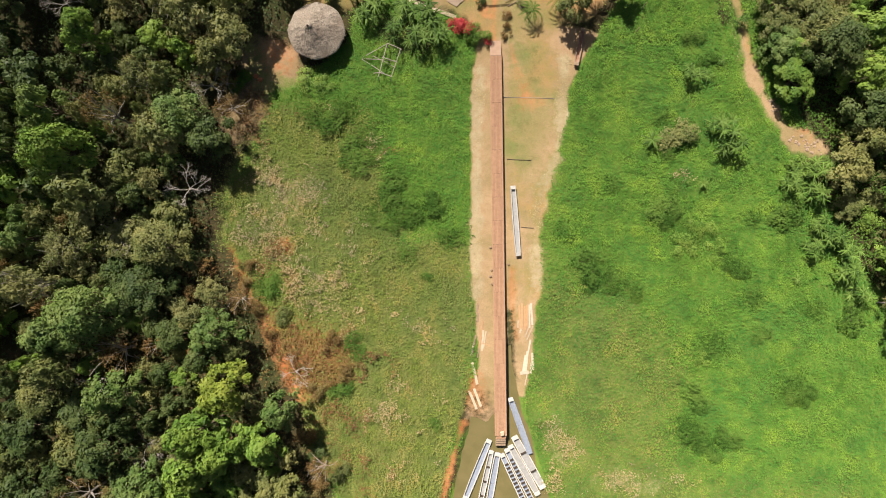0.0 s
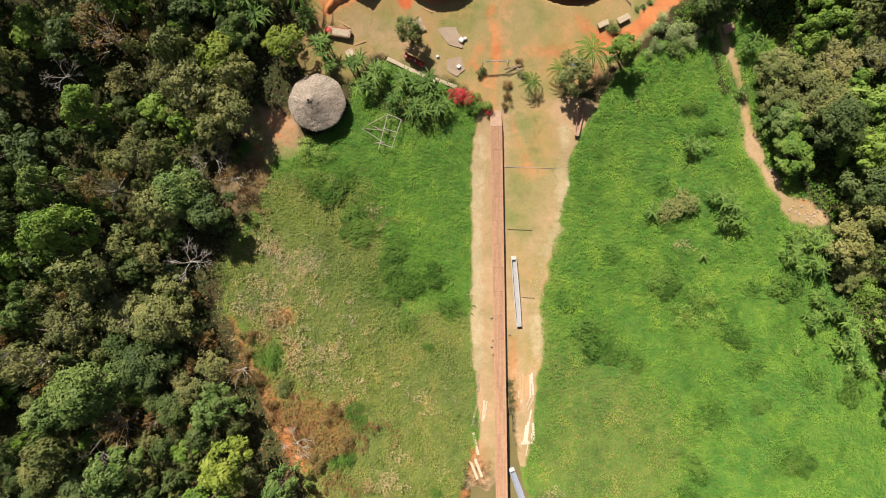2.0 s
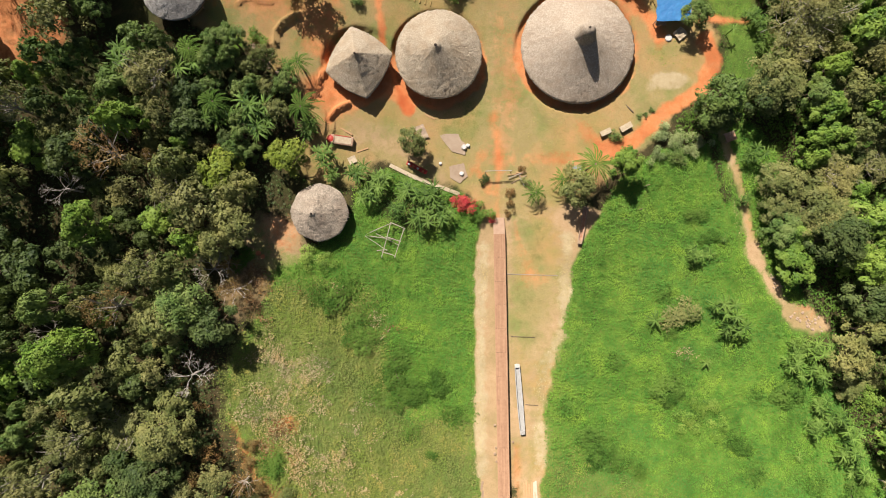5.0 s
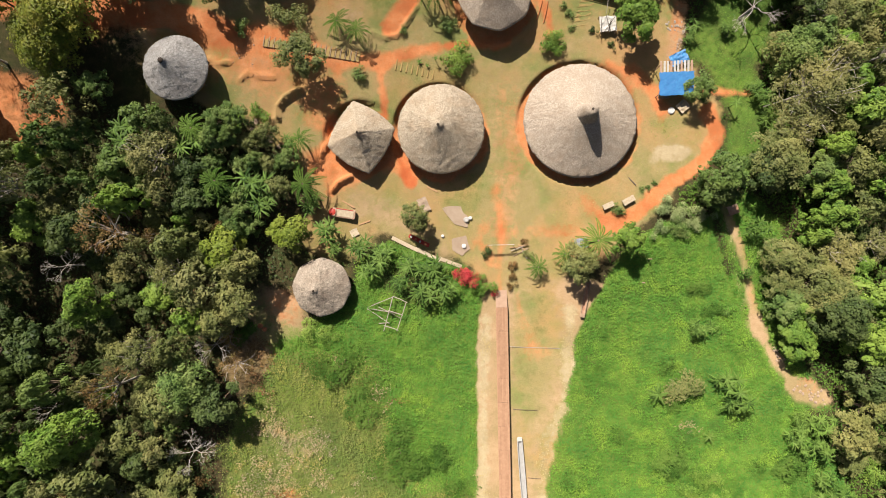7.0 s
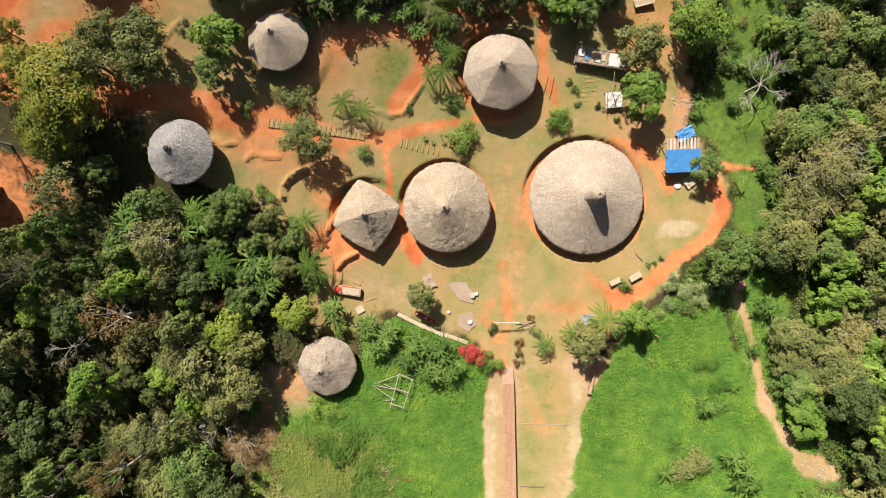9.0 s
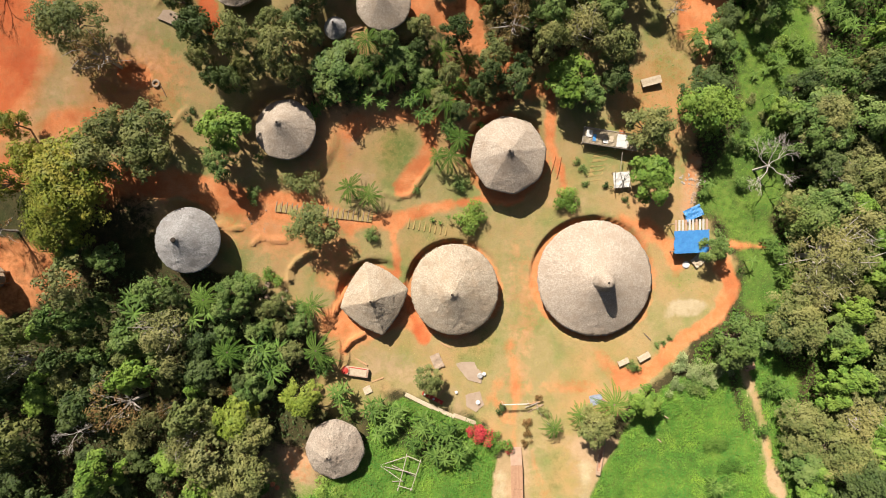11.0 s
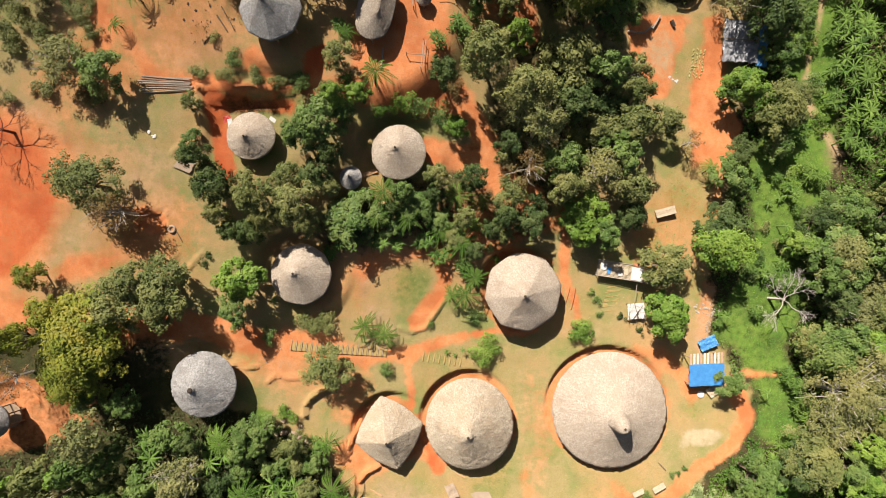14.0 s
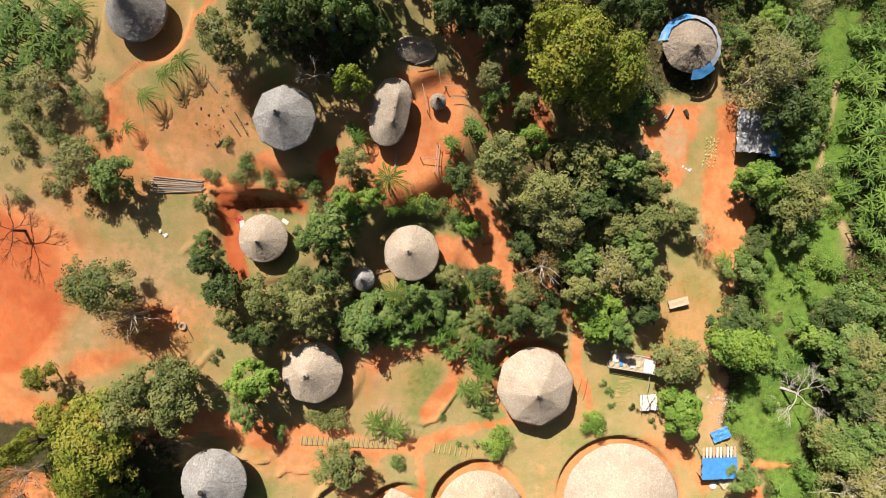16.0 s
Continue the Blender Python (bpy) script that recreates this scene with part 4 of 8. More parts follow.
dry_patches("dry_brush", "withered reddish-brown plants along the edge of the wood", BRUSH, 36, 0.85, 0.24, rng, [
    (-18.5, -12.5, 8, 5, -15, 0.95), (-26.5, 0.5, 4.5, 4, 0, 0.5), (-25, -8, 2.6, 6, 28, 0.7), (-12, -13, 4, 3, 0, 0.5), (-15, -22, 4, 6, 15, 0.6), (-11, -33, 3.5, 6, 0, 0.6), (-24, 4, 2.2, 1.4, 0, 0.7), (-29, 25, 3, 5, 20, 0.6), (-8, 19, 2, 1.3, 0, 0.45), (-21, 24, 2, 1, 0, 0.4)])
dry_patches("dry_brush", "sparse brown and olive growth on the western slope", BRUSH, 8, 0.35, 0.22, rng, [
    (-55, 110, 5, 5, 0, 0.5), (-59, 117, 5, 5, 0, 0.55), (-50, 116, 4, 4, 0, 0.4), (-51, 93, 4, 3, 0, 0.4), (-33, 113, 4, 4, 0, 0.4), (-47, 107, 4, 3, 0, 0.4)])


# ---- thatched houses ----
def roof_point(u, a, rx, ry, sides, corner, turn, ridge, spire, rise, tip=0.10):
    """A point of a thatched roof: u from 0 at the eave to 1 at the top, a round it."""
    k = 1.0
    if sides:
        w = 2 * math.pi / sides
        q = ((a - turn) % w) - w / 2
        k = (math.cos(w / 2) / math.cos(q)) ** corner / (math.cos(w / 2) ** (corner * 0.5))
    r = 1 - u
    # straight slope, then a steeper spire at the top
    z = (1 - r) / (1 - tip) * (1 - spire) if r > tip else (1 - spire) + spire * (1 - (r / tip) ** (3.6 if spire > 0.3 else 1.2))
    z = z * (1 - 0.04 * math.sin(math.pi * min(1, u * 1.1)))
    x, y = rx * r * k * math.cos(a), ry * r * k * math.sin(a)
    if ridge:
        y += ridge * math.tanh(2.6 * math.sin(a)) * (1 - 0.25 * u)
    return x, y, z * rise


def thatch_roof(rx, ry, rise, sides, corner, turn, ridge, spire, lumps, seed, mat, straw, tip):
    """The roof's shell with thickness, and its loose straw."""
    na, nr = 120, 32
    vs, fs = [], []
    us = [i / 23 * (1 - tip) for i in range(24)] + [1 - tip * q for q in (0.97, 0.93, 0.87, 0.78, 0.65, 0.48, 0.3, 0.15, 0.05)]
    for i, u in enumerate(us):
        for k in range(na):
            a = 2 * math.pi * k / na
            x, y, z = roof_point(u, a, rx, ry, sides, corner, turn, ridge, spire, rise, tip)
            n1 = noise.noise(Vector((x * 0.9 + seed, y * 0.9, z * 0.9)))
            n2 = noise.noise(Vector((x * 2.6 + seed, y * 2.6, z * 2.6)))
            n3 = noise.noise(Vector((math.cos(a) * 22 + seed, math.sin(a) * 22, u * 20)))
            d = lumps * (0.7 * n1 + 0.6 * n2 + 0.5 * n3)
            e = 1 + (0.012 * n2 + 0.012 * n3) * (1 - u)
            vs.append((x * e, y * e, z + d + (0.10 * n3 if i == 0 else 0)))
    for k in range(na):   # the underside
        x, y, z = roof_point(0.0, 2 * math.pi * k / na, rx, ry, sides, corner, turn, ridge, spire, rise, tip)
        vs.append((x * 0.97, y * 0.97, z - 0.32))
    for k in range(na):
        x, y, z = roof_point(0.8, 2 * math.pi * k / na, rx, ry, sides, corner, turn, ridge, spire, rise, tip)
        vs.append((x, y, z - 0.5))
    for i in range(nr):
        for k in range(na):
            p, q = i * na + k, i * na + (k + 1) % na
            fs.append((p, q, q + na, p + na))
    low, up = (nr + 1) * na, (nr + 2) * na
    for k in range(na):
        q = (k + 1) % na
        fs.append((k, low + k, low + q, q))
        fs.append((low + k, up + k, up + q, low + q))
    fs.append(tuple(range(nr * na, nr * na + na)))
    shell = mesh_of("roof", vs, fs, mat, True)
    rng = np.random.RandomState(seed)
    n = 12 + int(430 * max(0.0, lumps - 0.09) * math.pi * rx * (ry + ridge))
    pos, nrm, along = [], [], []
    for _ in range(n):
        u, a = 1 - math.sqrt(rng.uniform(0.002, 1.0)), rng.uniform(0, 2 * math.pi)
        p = np.array(roof_point(u, a, rx, ry, sides, corner, turn, ridge, spire, rise, tip))
        q = np.array(roof_point(max(0, u - 0.03), a, rx, ry, sides, corner, turn, ridge, spire, rise, tip))
        t = q - p if u > 0.03 else np.array([math.cos(a) * rx, math.sin(a) * ry, -rise * 0.9])
        t = t / (np.linalg.norm(t) + 1e-9)
        side = np.array([-math.sin(a), math.cos(a), 0])
        nn = np.cross(side, t)
        nn = nn if nn[2] > 0 else -nn
        v = noise.noise(Vector((p[0] * 0.9 + seed, p[1] * 0.9, p[2] * 0.9)))
        pos.append(p + nn * (0.0 + lumps * 0.7 * v + rng.uniform(0, lumps * 0.6)))
        nrm.append(nn + rng.normal(0, 0.10, 3))
        along.append(t + rng.normal(0, 0.22, 3))
    loose = leaf_cloud("thatch", np.array(pos), np.array(nrm), rng.uniform(0.22, 0.42, n), rng.uniform(0.06, 0.13, n), straw, rng, np.array(along), 0.1)
    return shell, loose


HUT_COUNT = [0]


def hut(label, x, y, rx, ry, base, eave, apex, turn=0.0, sides=0, corner=0.0, corner_turn=0.0, ridge=0.0, spire=0.105, tip=0.10, lumps=0.06, tone="grey", off=(0, 0), cap=0.06, knob=1.0):
    """A round house on posts under a thatched roof; turn in degrees."""
    HUT_COUNT[0] += 1
    mat, straw = {"grey": (THATCH, THATCH_S), "warm": (THATCH_W, THATCH_WS), "slate": (THATCH_D, THATCH_DS), "brown": (THATCH_B, THATCH_BS)}[tone]
    h = thing("thatched_house", label, "house", pose(x, y, base, 0, 0, turn), "village houses")
    shell, loose = thatch_roof(rx, ry, apex - eave, sides, corner, radians(corner_turn), ridge, spire, lumps, 17 * HUT_COUNT[0], mat, straw, tip)
    # the top may stand a little off the middle
    for me in (shell, loose):
        co = np.empty(len(me.vertices) * 3, dtype=np.float32)
        me.vertices.foreach_get("co", co)
        co = co.reshape(-1, 3)
        k = np.clip(co[:, 2] / (apex - eave), 0, 1)
        co[:, 0] += off[0] * k
        co[:, 1] += off[1] * k
        me.vertices.foreach_set("co", co.ravel())
        me.update()
    roof = part("roof", shell, None, h, "", pose(0, 0, eave - base))
    tagged(part("thatch", loose, None, roof, "loose weathered straw"), kind="stuff")
    r0 = min(rx, ry)
    vs, fs = tube([(0, 0, -0.35), (0.02, 0, -0.02), (0.03, 0.02, 0.06)], [(0.02 * r0 + 0.12) * knob, (0.016 * r0 + 0.09) * knob, 0.07 * knob], 9)
    part("ridge_cap", mesh_of("ridge_cap", vs, fs, DARK), None, roof, "dark bound straw tip", pose(off[0], off[1], apex - eave + cap * 0.8))
    # a thick collar of newer straw laid over the top
    tip = tip + 0.01
    vs, fs, n = [], [], 48
    for u, up in ((1 - tip, -0.15), (1 - tip * 0.98, cap), (1 - tip * 0.6, cap * 1.05), (1 - tip * 0.2, cap), (0.995, cap * 0.9)):
        for k in range(n):
            a = 2 * math.pi * k / n
            x1, y1, z1 = roof_point(u, a, rx, ry, sides, corner, radians(corner_turn), ridge, spire, apex - eave, tip - 0.01)
            w = 1 + (0.10 * noise.noise(Vector((math.cos(a) * 2.5, math.sin(a) * 2.5, HUT_COUNT[0]))) if u < 0.85 else 0)
            q = z1 / (apex - eave)
            vs.append((x1 * w + off[0] * q, y1 * w + off[1] * q, z1 + up + 0.05 * noise.noise(Vector((x1 * 2, y1 * 2, u * 5)))))
    for i in range(4):
        for k in range(n):
            a1, b1 = i * n + k, i * n + (k + 1) % n
            fs.append((a1, b1, b1 + n, a1 + n))
    fs.append(tuple(range(4 * n, 5 * n)))
    part("collar", mesh_of("collar", vs, fs, mat, True), None, roof, "thick straw collar")
    lift = min(0.9, (eave - base) * 0.35)
    count = max(6, int(r0 * 1.6))
    fl = bmesh.new()
    bmesh.ops.create_cone(fl, cap_ends=True, segments=28, radius1=r0 * 0.74, radius2=r0 * 0.74, depth=0.12)
    part("floor", fl, WOOD, h, "split cane floor", pose(0, 0, lift))
    for k in range(count):
        a = 2 * math.pi * (k + 0.5) / count
        px, py = 0.70 * rx * math.cos(a), 0.70 * ry * math.sin(a) + ridge * math.tanh(2.6 * math.sin(a))
        v, f = tube([(px, py, -0.4), (px, py, (eave - base) + 0.20 * (apex - eave))], [0.11, 0.09], 7)
        part("post", mesh_of("post", v, f, WOOD), None, h)
    return h


hut("small round house with a weathered pinkish-grey thatched roof", -19.16, 36.00, 4.27, 4.27, 0.21, 2.50, 5.30, sides=8, corner=0.4, tone="brown", spire=0.105, lumps=0.13, off=(-0.6, -0.4))
hut("house with a four-cornered pale thatched roof beside the round one", -13.43, 58.05, 4.60, 4.98, 1.42, 3.40, 7.60, sides=4, corner=0.62, corner_turn=14, tone="warm", spire=0.105, lumps=0.11, off=(0.03, -0.21))
hut("round house with a shaggy straw-coloured thatched roof", -1.71, 59.39, 6.37, 6.62, 0.36, 3.40, 8.20, tone="warm", lumps=0.14, spire=0.105, off=(-0.43, -0.53))
hut("great round meeting house with a pale grey thatched cone", 19.02, 61.04, 8.48, 8.57, 0.12, 2.20, 10.00, tone="grey", lumps=0.092, spire=0.35, tip=0.165, cap=0.05, off=(-0.27, -0.42))
hut("eight-sided house with a smooth grey thatched roof", 5.92, 78.65, 5.40, 5.56, 2.05, 5.40, 10.00, sides=8, corner=0.6, corner_turn=10, lumps=0.07, tone="grey", spire=0.105, off=(-0.40, -0.35))
hut("round house with a slate-grey thatched roof on the slope", -38.21, 66.25, 4.51, 4.51, 5.43, 8.60, 11.90, tone="slate", spire=0.105, lumps=0.11, knob=1.9, off=(-0.39, -0.10))
hut("round house with a grey thatched roof under the trees", -24.76, 81.25, 4.12, 4.12, 7.00, 9.40, 12.70, tone="grey", sides=9, corner=0.35, spire=0.105, off=(-0.24, 0.17))
hut("small round house with a grey thatched roof and pale edge", -30.20, 99.17, 3.16, 3.09, 11.34, 13.50, 15.90, tone="grey", off=(-0.10, -0.52))
hut("round house with a beige thatched roof among palms", -11.31, 97.34, 3.61, 3.68, 9.26, 11.90, 14.40, tone="grey", sides=9, corner=0.35, spire=0.105, off=(-0.29, 0.16))
hut("tiny round thatched hut beside a larger house", -17.57, 93.97, 1.47, 1.54, 9.60, 12.10, 13.90, tone="slate")
hut("tall eight-sided house with a slate-grey thatched roof", -25.99, 113.20, 3.70, 3.90, 15.72, 18.90, 22.10, sides=8, corner=0.7, tone="slate", spire=0.105, off=(-0.17, -0.05))
hut("long oval house with a brownish thatched roof", -13.68, 114.62, 2.33, 2.33, 14.00, 16.60, 18.50, turn=-12, ridge=2.0, tone="brown", spire=0.03, lumps=0.04, cap=0.0, off=(0.68, 0.09))
hut("small oval thatched house in the shade", -10.62, 122.50, 1.66, 1.79, 15.82, 16.20, 18.00, turn=80, ridge=0.8, tone="brown", spire=0.105)
hut("round house with a dark grey thatched roof by the bananas", -44.64, 126.77, 3.78, 3.92, 15.46, 17.60, 22.00, tone="slate")
hut("brown thatched house patched with blue plastic sheets", 28.06, 127.35, 3.92, 4.00, 3.30, 6.00, 8.70, tone="brown", sides=8, corner=0.4, spire=0.14, lumps=0.14, off=(-0.26, -1.15))
hut("tiny thatched shelter in the yard of the long house", -7.88, 116.23, 1.05, 1.05, 14.00, 15.50, 16.90, tone="brown")
hut("round thatched house at the edge of the slope", -67.58, 61.00, 2.33, 2.33, 4.14, 8.00, 11.50, tone="slate")


# ---- trees ----
def lobed_crown(name, seed, tone, lobes, leaves, leaf, flat, open_, spread=4.0, twigs=0):
    """Leaves on small sprays that cover many clumps round the limbs: about 4 m in radius, round its own foot 0."""
    rng = np.random.RandomState(seed)
    cen, rad = [], []
    bulge = rng.uniform(0, 6.28, 3)
    for k in range(lobes):
        a = k * 2.39996 + rng.uniform(-0.5, 0.5)
        q = math.sqrt((k + 0.5) / lobes)
        out = 1 + 0.16 * math.sin(2 * a + bulge[0]) + 0.12 * math.sin(3 * a + bulge[1])
        r = spread * 0.80 * q * out * rng.uniform(0.82, 1.16)
        cen.append((r * math.cos(a), r * math.sin(a), 7.5 - flat * (1 - math.sqrt(max(0, 1 - q * q * 0.92))) * 4.2 + rng.uniform(-0.75, 0.6)))
        rad.append(rng.uniform(0.78, 1.34) * (0.85 + 0.5 * (1 - q)) * spread / 4)
    for k in range(lobes // 3):   # the lower skirt of the crown
        a = k * 2 * math.pi / (lobes // 3) + rng.uniform(-0.3, 0.3)
        r = spread * rng.uniform(0.5, 0.78)
        cen.append((r * math.cos(a), r * math.sin(a), rng.uniform(2.8, 4.6)))
        rad.append(rng.uniform(0.8, 1.2) * spread / 4)
    cen, rad = np.array(cen), np.array(rad)
    lobes = len(rad)
    # each clump carries seven sprays on its upper side
    d = rng.normal(size=(lobes * 7, 3))
    d[:, 2] = np.abs(d[:, 2]) * 1.15 - 0.3
    d /= np.linalg.norm(d, axis=1, keepdims=True)
    big = np.repeat(rad, 7)
    sub = np.repeat(cen, 7, axis=0) + d * big[:, None] * np.array([0.66, 0.66, 0.52])
    small = big * rng.uniform(0.36, 0.64, lobes * 7)
    which = rng.choice(lobes * 7, leaves, p=small ** 2 / np.sum(small ** 2))
    e = rng.normal(size=(leaves, 3))
    e[:, 2] = np.abs(e[:, 2]) * 1.1 - 0.25
    e /= np.linalg.norm(e, axis=1, keepdims=True)
    pos = sub[which] + e * small[which][:, None] * rng.uniform(open_, 1.18, leaves)[:, None] * np.array([1, 1, 0.85])
    nrm = e * 1.1 + d[which] * 0.6 + rng.normal(0, 0.45, (leaves, 3)) + np.array([0, 0, 0.35])
    size = leaf * rng.uniform(0.55, 1.45, leaves)
    crown = spray("crown", pos, nrm, size, size * 0.7, LEAF[tone], rng)
    runs = [([(0, 0, -0.6), (0.1, 0.05, 2.2), (0.0, 0.1, 4.2)], [0.30, 0.22, 0.16])]
    for k in range(0, lobes, 2 if lobes > 9 else 1):
        c = cen[k]
        runs.append(([(0, 0.08, 3.2 + 0.6 * rng.uniform()), (c[0] * 0.5, c[1] * 0.5, 4.6), (c[0] * 0.92, c[1] * 0.92, c[2] - 0.2)], [0.13, 0.08, 0.03]))
    for k in range(twigs):   # bare twigs that stand out of a thin crown
        c, u = cen[rng.randint(lobes)], rng.normal(0, 0.7, 3)
        runs.append(([tuple(c * np.array([0.6, 0.6, 0.9])), tuple(c + u * 0.4 + np.array([0, 0, 0.5])), tuple(c * np.array([1.15, 1.15, 1.0]) + u + np.array([0, 0, 1.0]))], [0.05, 0.04, 0.02]))
    return crown, tubes_mesh("trunk", runs, BARE if twigs else BARK, 4)


def proto(label, category, crown, trunk, name="tree"):
    """A first tree, from which copies are set; it is removed at the end."""
    t = thing(name, label, category, Matrix())
    part("trunk", trunk, None, t)
    part("crown", crown, None, t)
    return t


TREE_KINDS = {
    "mid": ("leafy broad green tree with a lobed crown", 18, 3900, 0.385, 0.95, 0.66, 0),
    "bright": ("fresh green tree with a dense rounded crown", 15, 4700, 0.41, 1.0, 0.74, 0),
    "lime": ("yellow-green tree with a dense crown", 14, 3700, 0.37, 1.0, 0.74, 0),
    "olive": ("olive-green tree with a loose crown", 20, 3900, 0.365, 0.95, 0.60, 0),
    "dark": ("dark green tree of the dense wood", 17, 3700, 0.39, 0.95, 0.64, 0),
    "grey": ("grey-green tree with thin leaves and pale twigs", 22, 3200, 0.29, 0.85, 0.45, 26),
    "amber": ("tall tree with an olive and amber crown", 24, 5000, 0.30, 1.0, 0.76, 0),
    "canopy": ("great spreading tree with an olive and amber crown", 44, 11000, 0.235, 1.0, 0.78, 0),
    "rust": ("thin tree with sparse reddish-brown leaves", 13, 1500, 0.21, 0.8, 0.4, 18),
}
PROTOS = {}
for n, (tone, (label, lobes, leaves, leaf, flat, open_, twigs)) in enumerate(TREE_KINDS.items()):
    PROTOS[tone] = [proto(label, "tree", *lobed_crown("crown", 100 * n + s, tone, lobes + s, leaves, leaf, flat, open_, 4.0, twigs)) for s in range(3)]
    if tone in ("mid", "olive", "dark", "grey", "bright"):   # larger trees have more and relatively smaller leaves
        PROTOS[tone + " large"] = [proto(label, "tree", *lobed_crown("crown", 100 * n + 50, tone, lobes + 15, leaves * 2, leaf * 0.70, flat, open_, 4.0, twigs * 2))]


def palm_proto(seed, count, size, droop, tone, label, trunk_h):
    rng = np.random.RandomState(seed)
    pos, nrm, along, ln, wd = [], [], [], [], []
    for k in range(count):
        a = 2 * math.pi * k / count + rng.uniform(-0.2, 0.2)
        up = rng.uniform(0.15, 1.0)
        L = size * rng.uniform(0.6, 1.1)
        ra = np.array([math.cos(a), math.sin(a), 0.0])
        sd = np.array([-math.sin(a), math.cos(a), 0.0])
        for i in range(20):
            s = (i + 1) / 20
            p = ra * L * s * (1 - 0.12 * s) + np.array([0, 0, trunk_h + L * (up * s - droop * (0.5 + up) * s * s)])
            for side in (-1, 1):
                ll = L * 0.085 * math.sin(math.pi * min(0.97, 0.12 + 0.85 * s)) + 0.10
                dirn = sd * side * 0.75 + ra * 0.75 + np.array([0, 0, -0.25])
                pos.append(p + dirn * ll / 2)
                nrm.append(np.array([0, 0, 1.0]) + sd * side * -0.2 + rng.normal(0, 0.12, 3))
                along.append(dirn)
                ln.append(ll)
                wd.append(0.09 + 0.014 * L)
    crown = leaf_cloud("crown", np.array(pos), np.array(nrm), np.array(ln), np.array(wd), LEAF[tone], rng, np.array(along))
    trunk = tubes_mesh("trunk", [([(0.5, -0.4, -0.5), (0.35, -0.3, trunk_h * 0.4), (0, 0, trunk_h)], [0.2, 0.14, 0.12])], BARK, 7)
    return proto(label, "palm tree", crown, trunk, "palm")


def banana_proto(seed, stems):
    """A clump of banana plants: long arching blades from several short stems."""
    rng = np.random.RandomState(seed)
    vs, fs, runs = [], [], []
    for s in range(stems):
        bx, by, h = 1.5 * math.cos(s * 2.4) * math.sqrt((s + 0.3) / stems) * (stems > 1), 1.5 * math.sin(s * 2.4) * math.sqrt((s + 0.3) / stems) * (stems > 1), rng.uniform(1.2, 4.0)
        runs.append(([(bx, by, -0.3), (bx, by, h)], [0.14, 0.08]))
        for k in range(17):
            a = k * 2.39996 + rng.uniform(-0.4, 0.4)
            L, up, w = rng.uniform(0.8, 1.75), rng.uniform(0.1, 1.0), rng.uniform(0.06, 0.105)
            ra, sd = Vector((math.cos(a), math.sin(a), 0)), Vector((-math.sin(a), math.cos(a), 0))
            first = len(vs)
            for i in range(7):
                q = i / 6
                mid = Vector((bx, by, h)) + ra * L * q + Vector((0, 0, L * (up * q - (0.22 + up * 0.55) * q * q)))
                ww = w * (0.15 + math.sin(math.pi * min(1, 0.1 + q * 0.9)) ** 0.6)
                vs += [mid + sd * ww - Vector((0, 0, 0.25 * ww)), mid, mid - sd * ww - Vector((0, 0, 0.25 * ww))]
            for i in range(6):
                b = first + i * 3
                fs += [(b, b + 1, b + 4, b + 3), (b + 1, b + 2, b + 5, b + 4)]
    return proto("clump of banana plants with long arching leaves", "banana plant", mesh_of("crown", vs, fs, LEAF["banana"]), tubes_mesh("trunk", runs, LEAF["palm"], 6), "banana_plant")


def bare_proto(seed, mat, thick, label):
    rng = random.Random(seed)
    runs = []

    def grow(p, d, length, r, depth):
        q = p + d * length
        m = p + d * length * 0.5 + Vector((rng.uniform(-1, 1), rng.uniform(-1, 1), rng.uniform(-1, 1))) * length * 0.08
        runs.append(([p, m, q], [r, r * 0.85, r * 0.65]))
        if depth:
            for _ in range(3):
                e = (d + Vector((rng.uniform(-1, 1), rng.uniform(-1, 1), rng.uniform(-0.45, 0.5))) * 0.75).normalized()
                grow(q, e, length * rng.uniform(0.6, 0.85), r * 0.62, depth - 1)

    for k in range(5):
        a = k * 1.2566 + rng.uniform(-0.3, 0.3)
        grow(Vector((0, 0, 3.4)), Vector((math.cos(a), math.sin(a), rng.uniform(0.3, 0.8))).normalized(), 1.35, thick, 4)
    t = thing("dead_tree", label, "tree", Matrix())
    part("trunk", tubes_mesh("trunk", [([(0, 0, -0.5), (0.1, 0, 3.5)], [0.2, 0.13])], mat, 6), None, t)
    part("branch", tubes_mesh("branch", runs, mat, 4), None, t)
    return t


def shrub_proto(seed, tone, label, leaves, leaf, category="shrub"):
    rng = np.random.RandomState(seed)
    cen = rng.normal(0, 0.55, (7, 3)) * np.array([1, 1, 0.35]) + np.array([0, 0, 0.75])
    which = rng.choice(7, leaves)
    d = rng.normal(size=(leaves, 3))
    d[:, 2] = np.abs(d[:, 2]) - 0.25
    d /= np.linalg.norm(d, axis=1, keepdims=True)
    pos = cen[which] + d * 0.55 * rng.uniform(0.5, 1.1, leaves)[:, None]
    size = leaf * rng.uniform(0.6, 1.4, leaves)
    me = spray("leaves", pos, d + rng.normal(0, 0.5, (leaves, 3)) + np.array([0, 0, 0.5]), size, size * 0.7, LEAF[tone], rng)
    t = thing("shrub", label, category, Matrix())
    part("stem", tubes_mesh("stem", [([(0, 0, -0.2), (c[0] * 0.5, c[1] * 0.5, 0.4), tuple(c)], [0.05, 0.035, 0.015]) for c in cen], BARK, 4), None, t)
    part("leaves", me, None, t)
    return t


PROTOS["palm"] = [palm_proto(s, 17, 3.3, 1.15, "palm", "coconut palm with long feathery fronds", 5.0) for s in (1, 2, 3)]
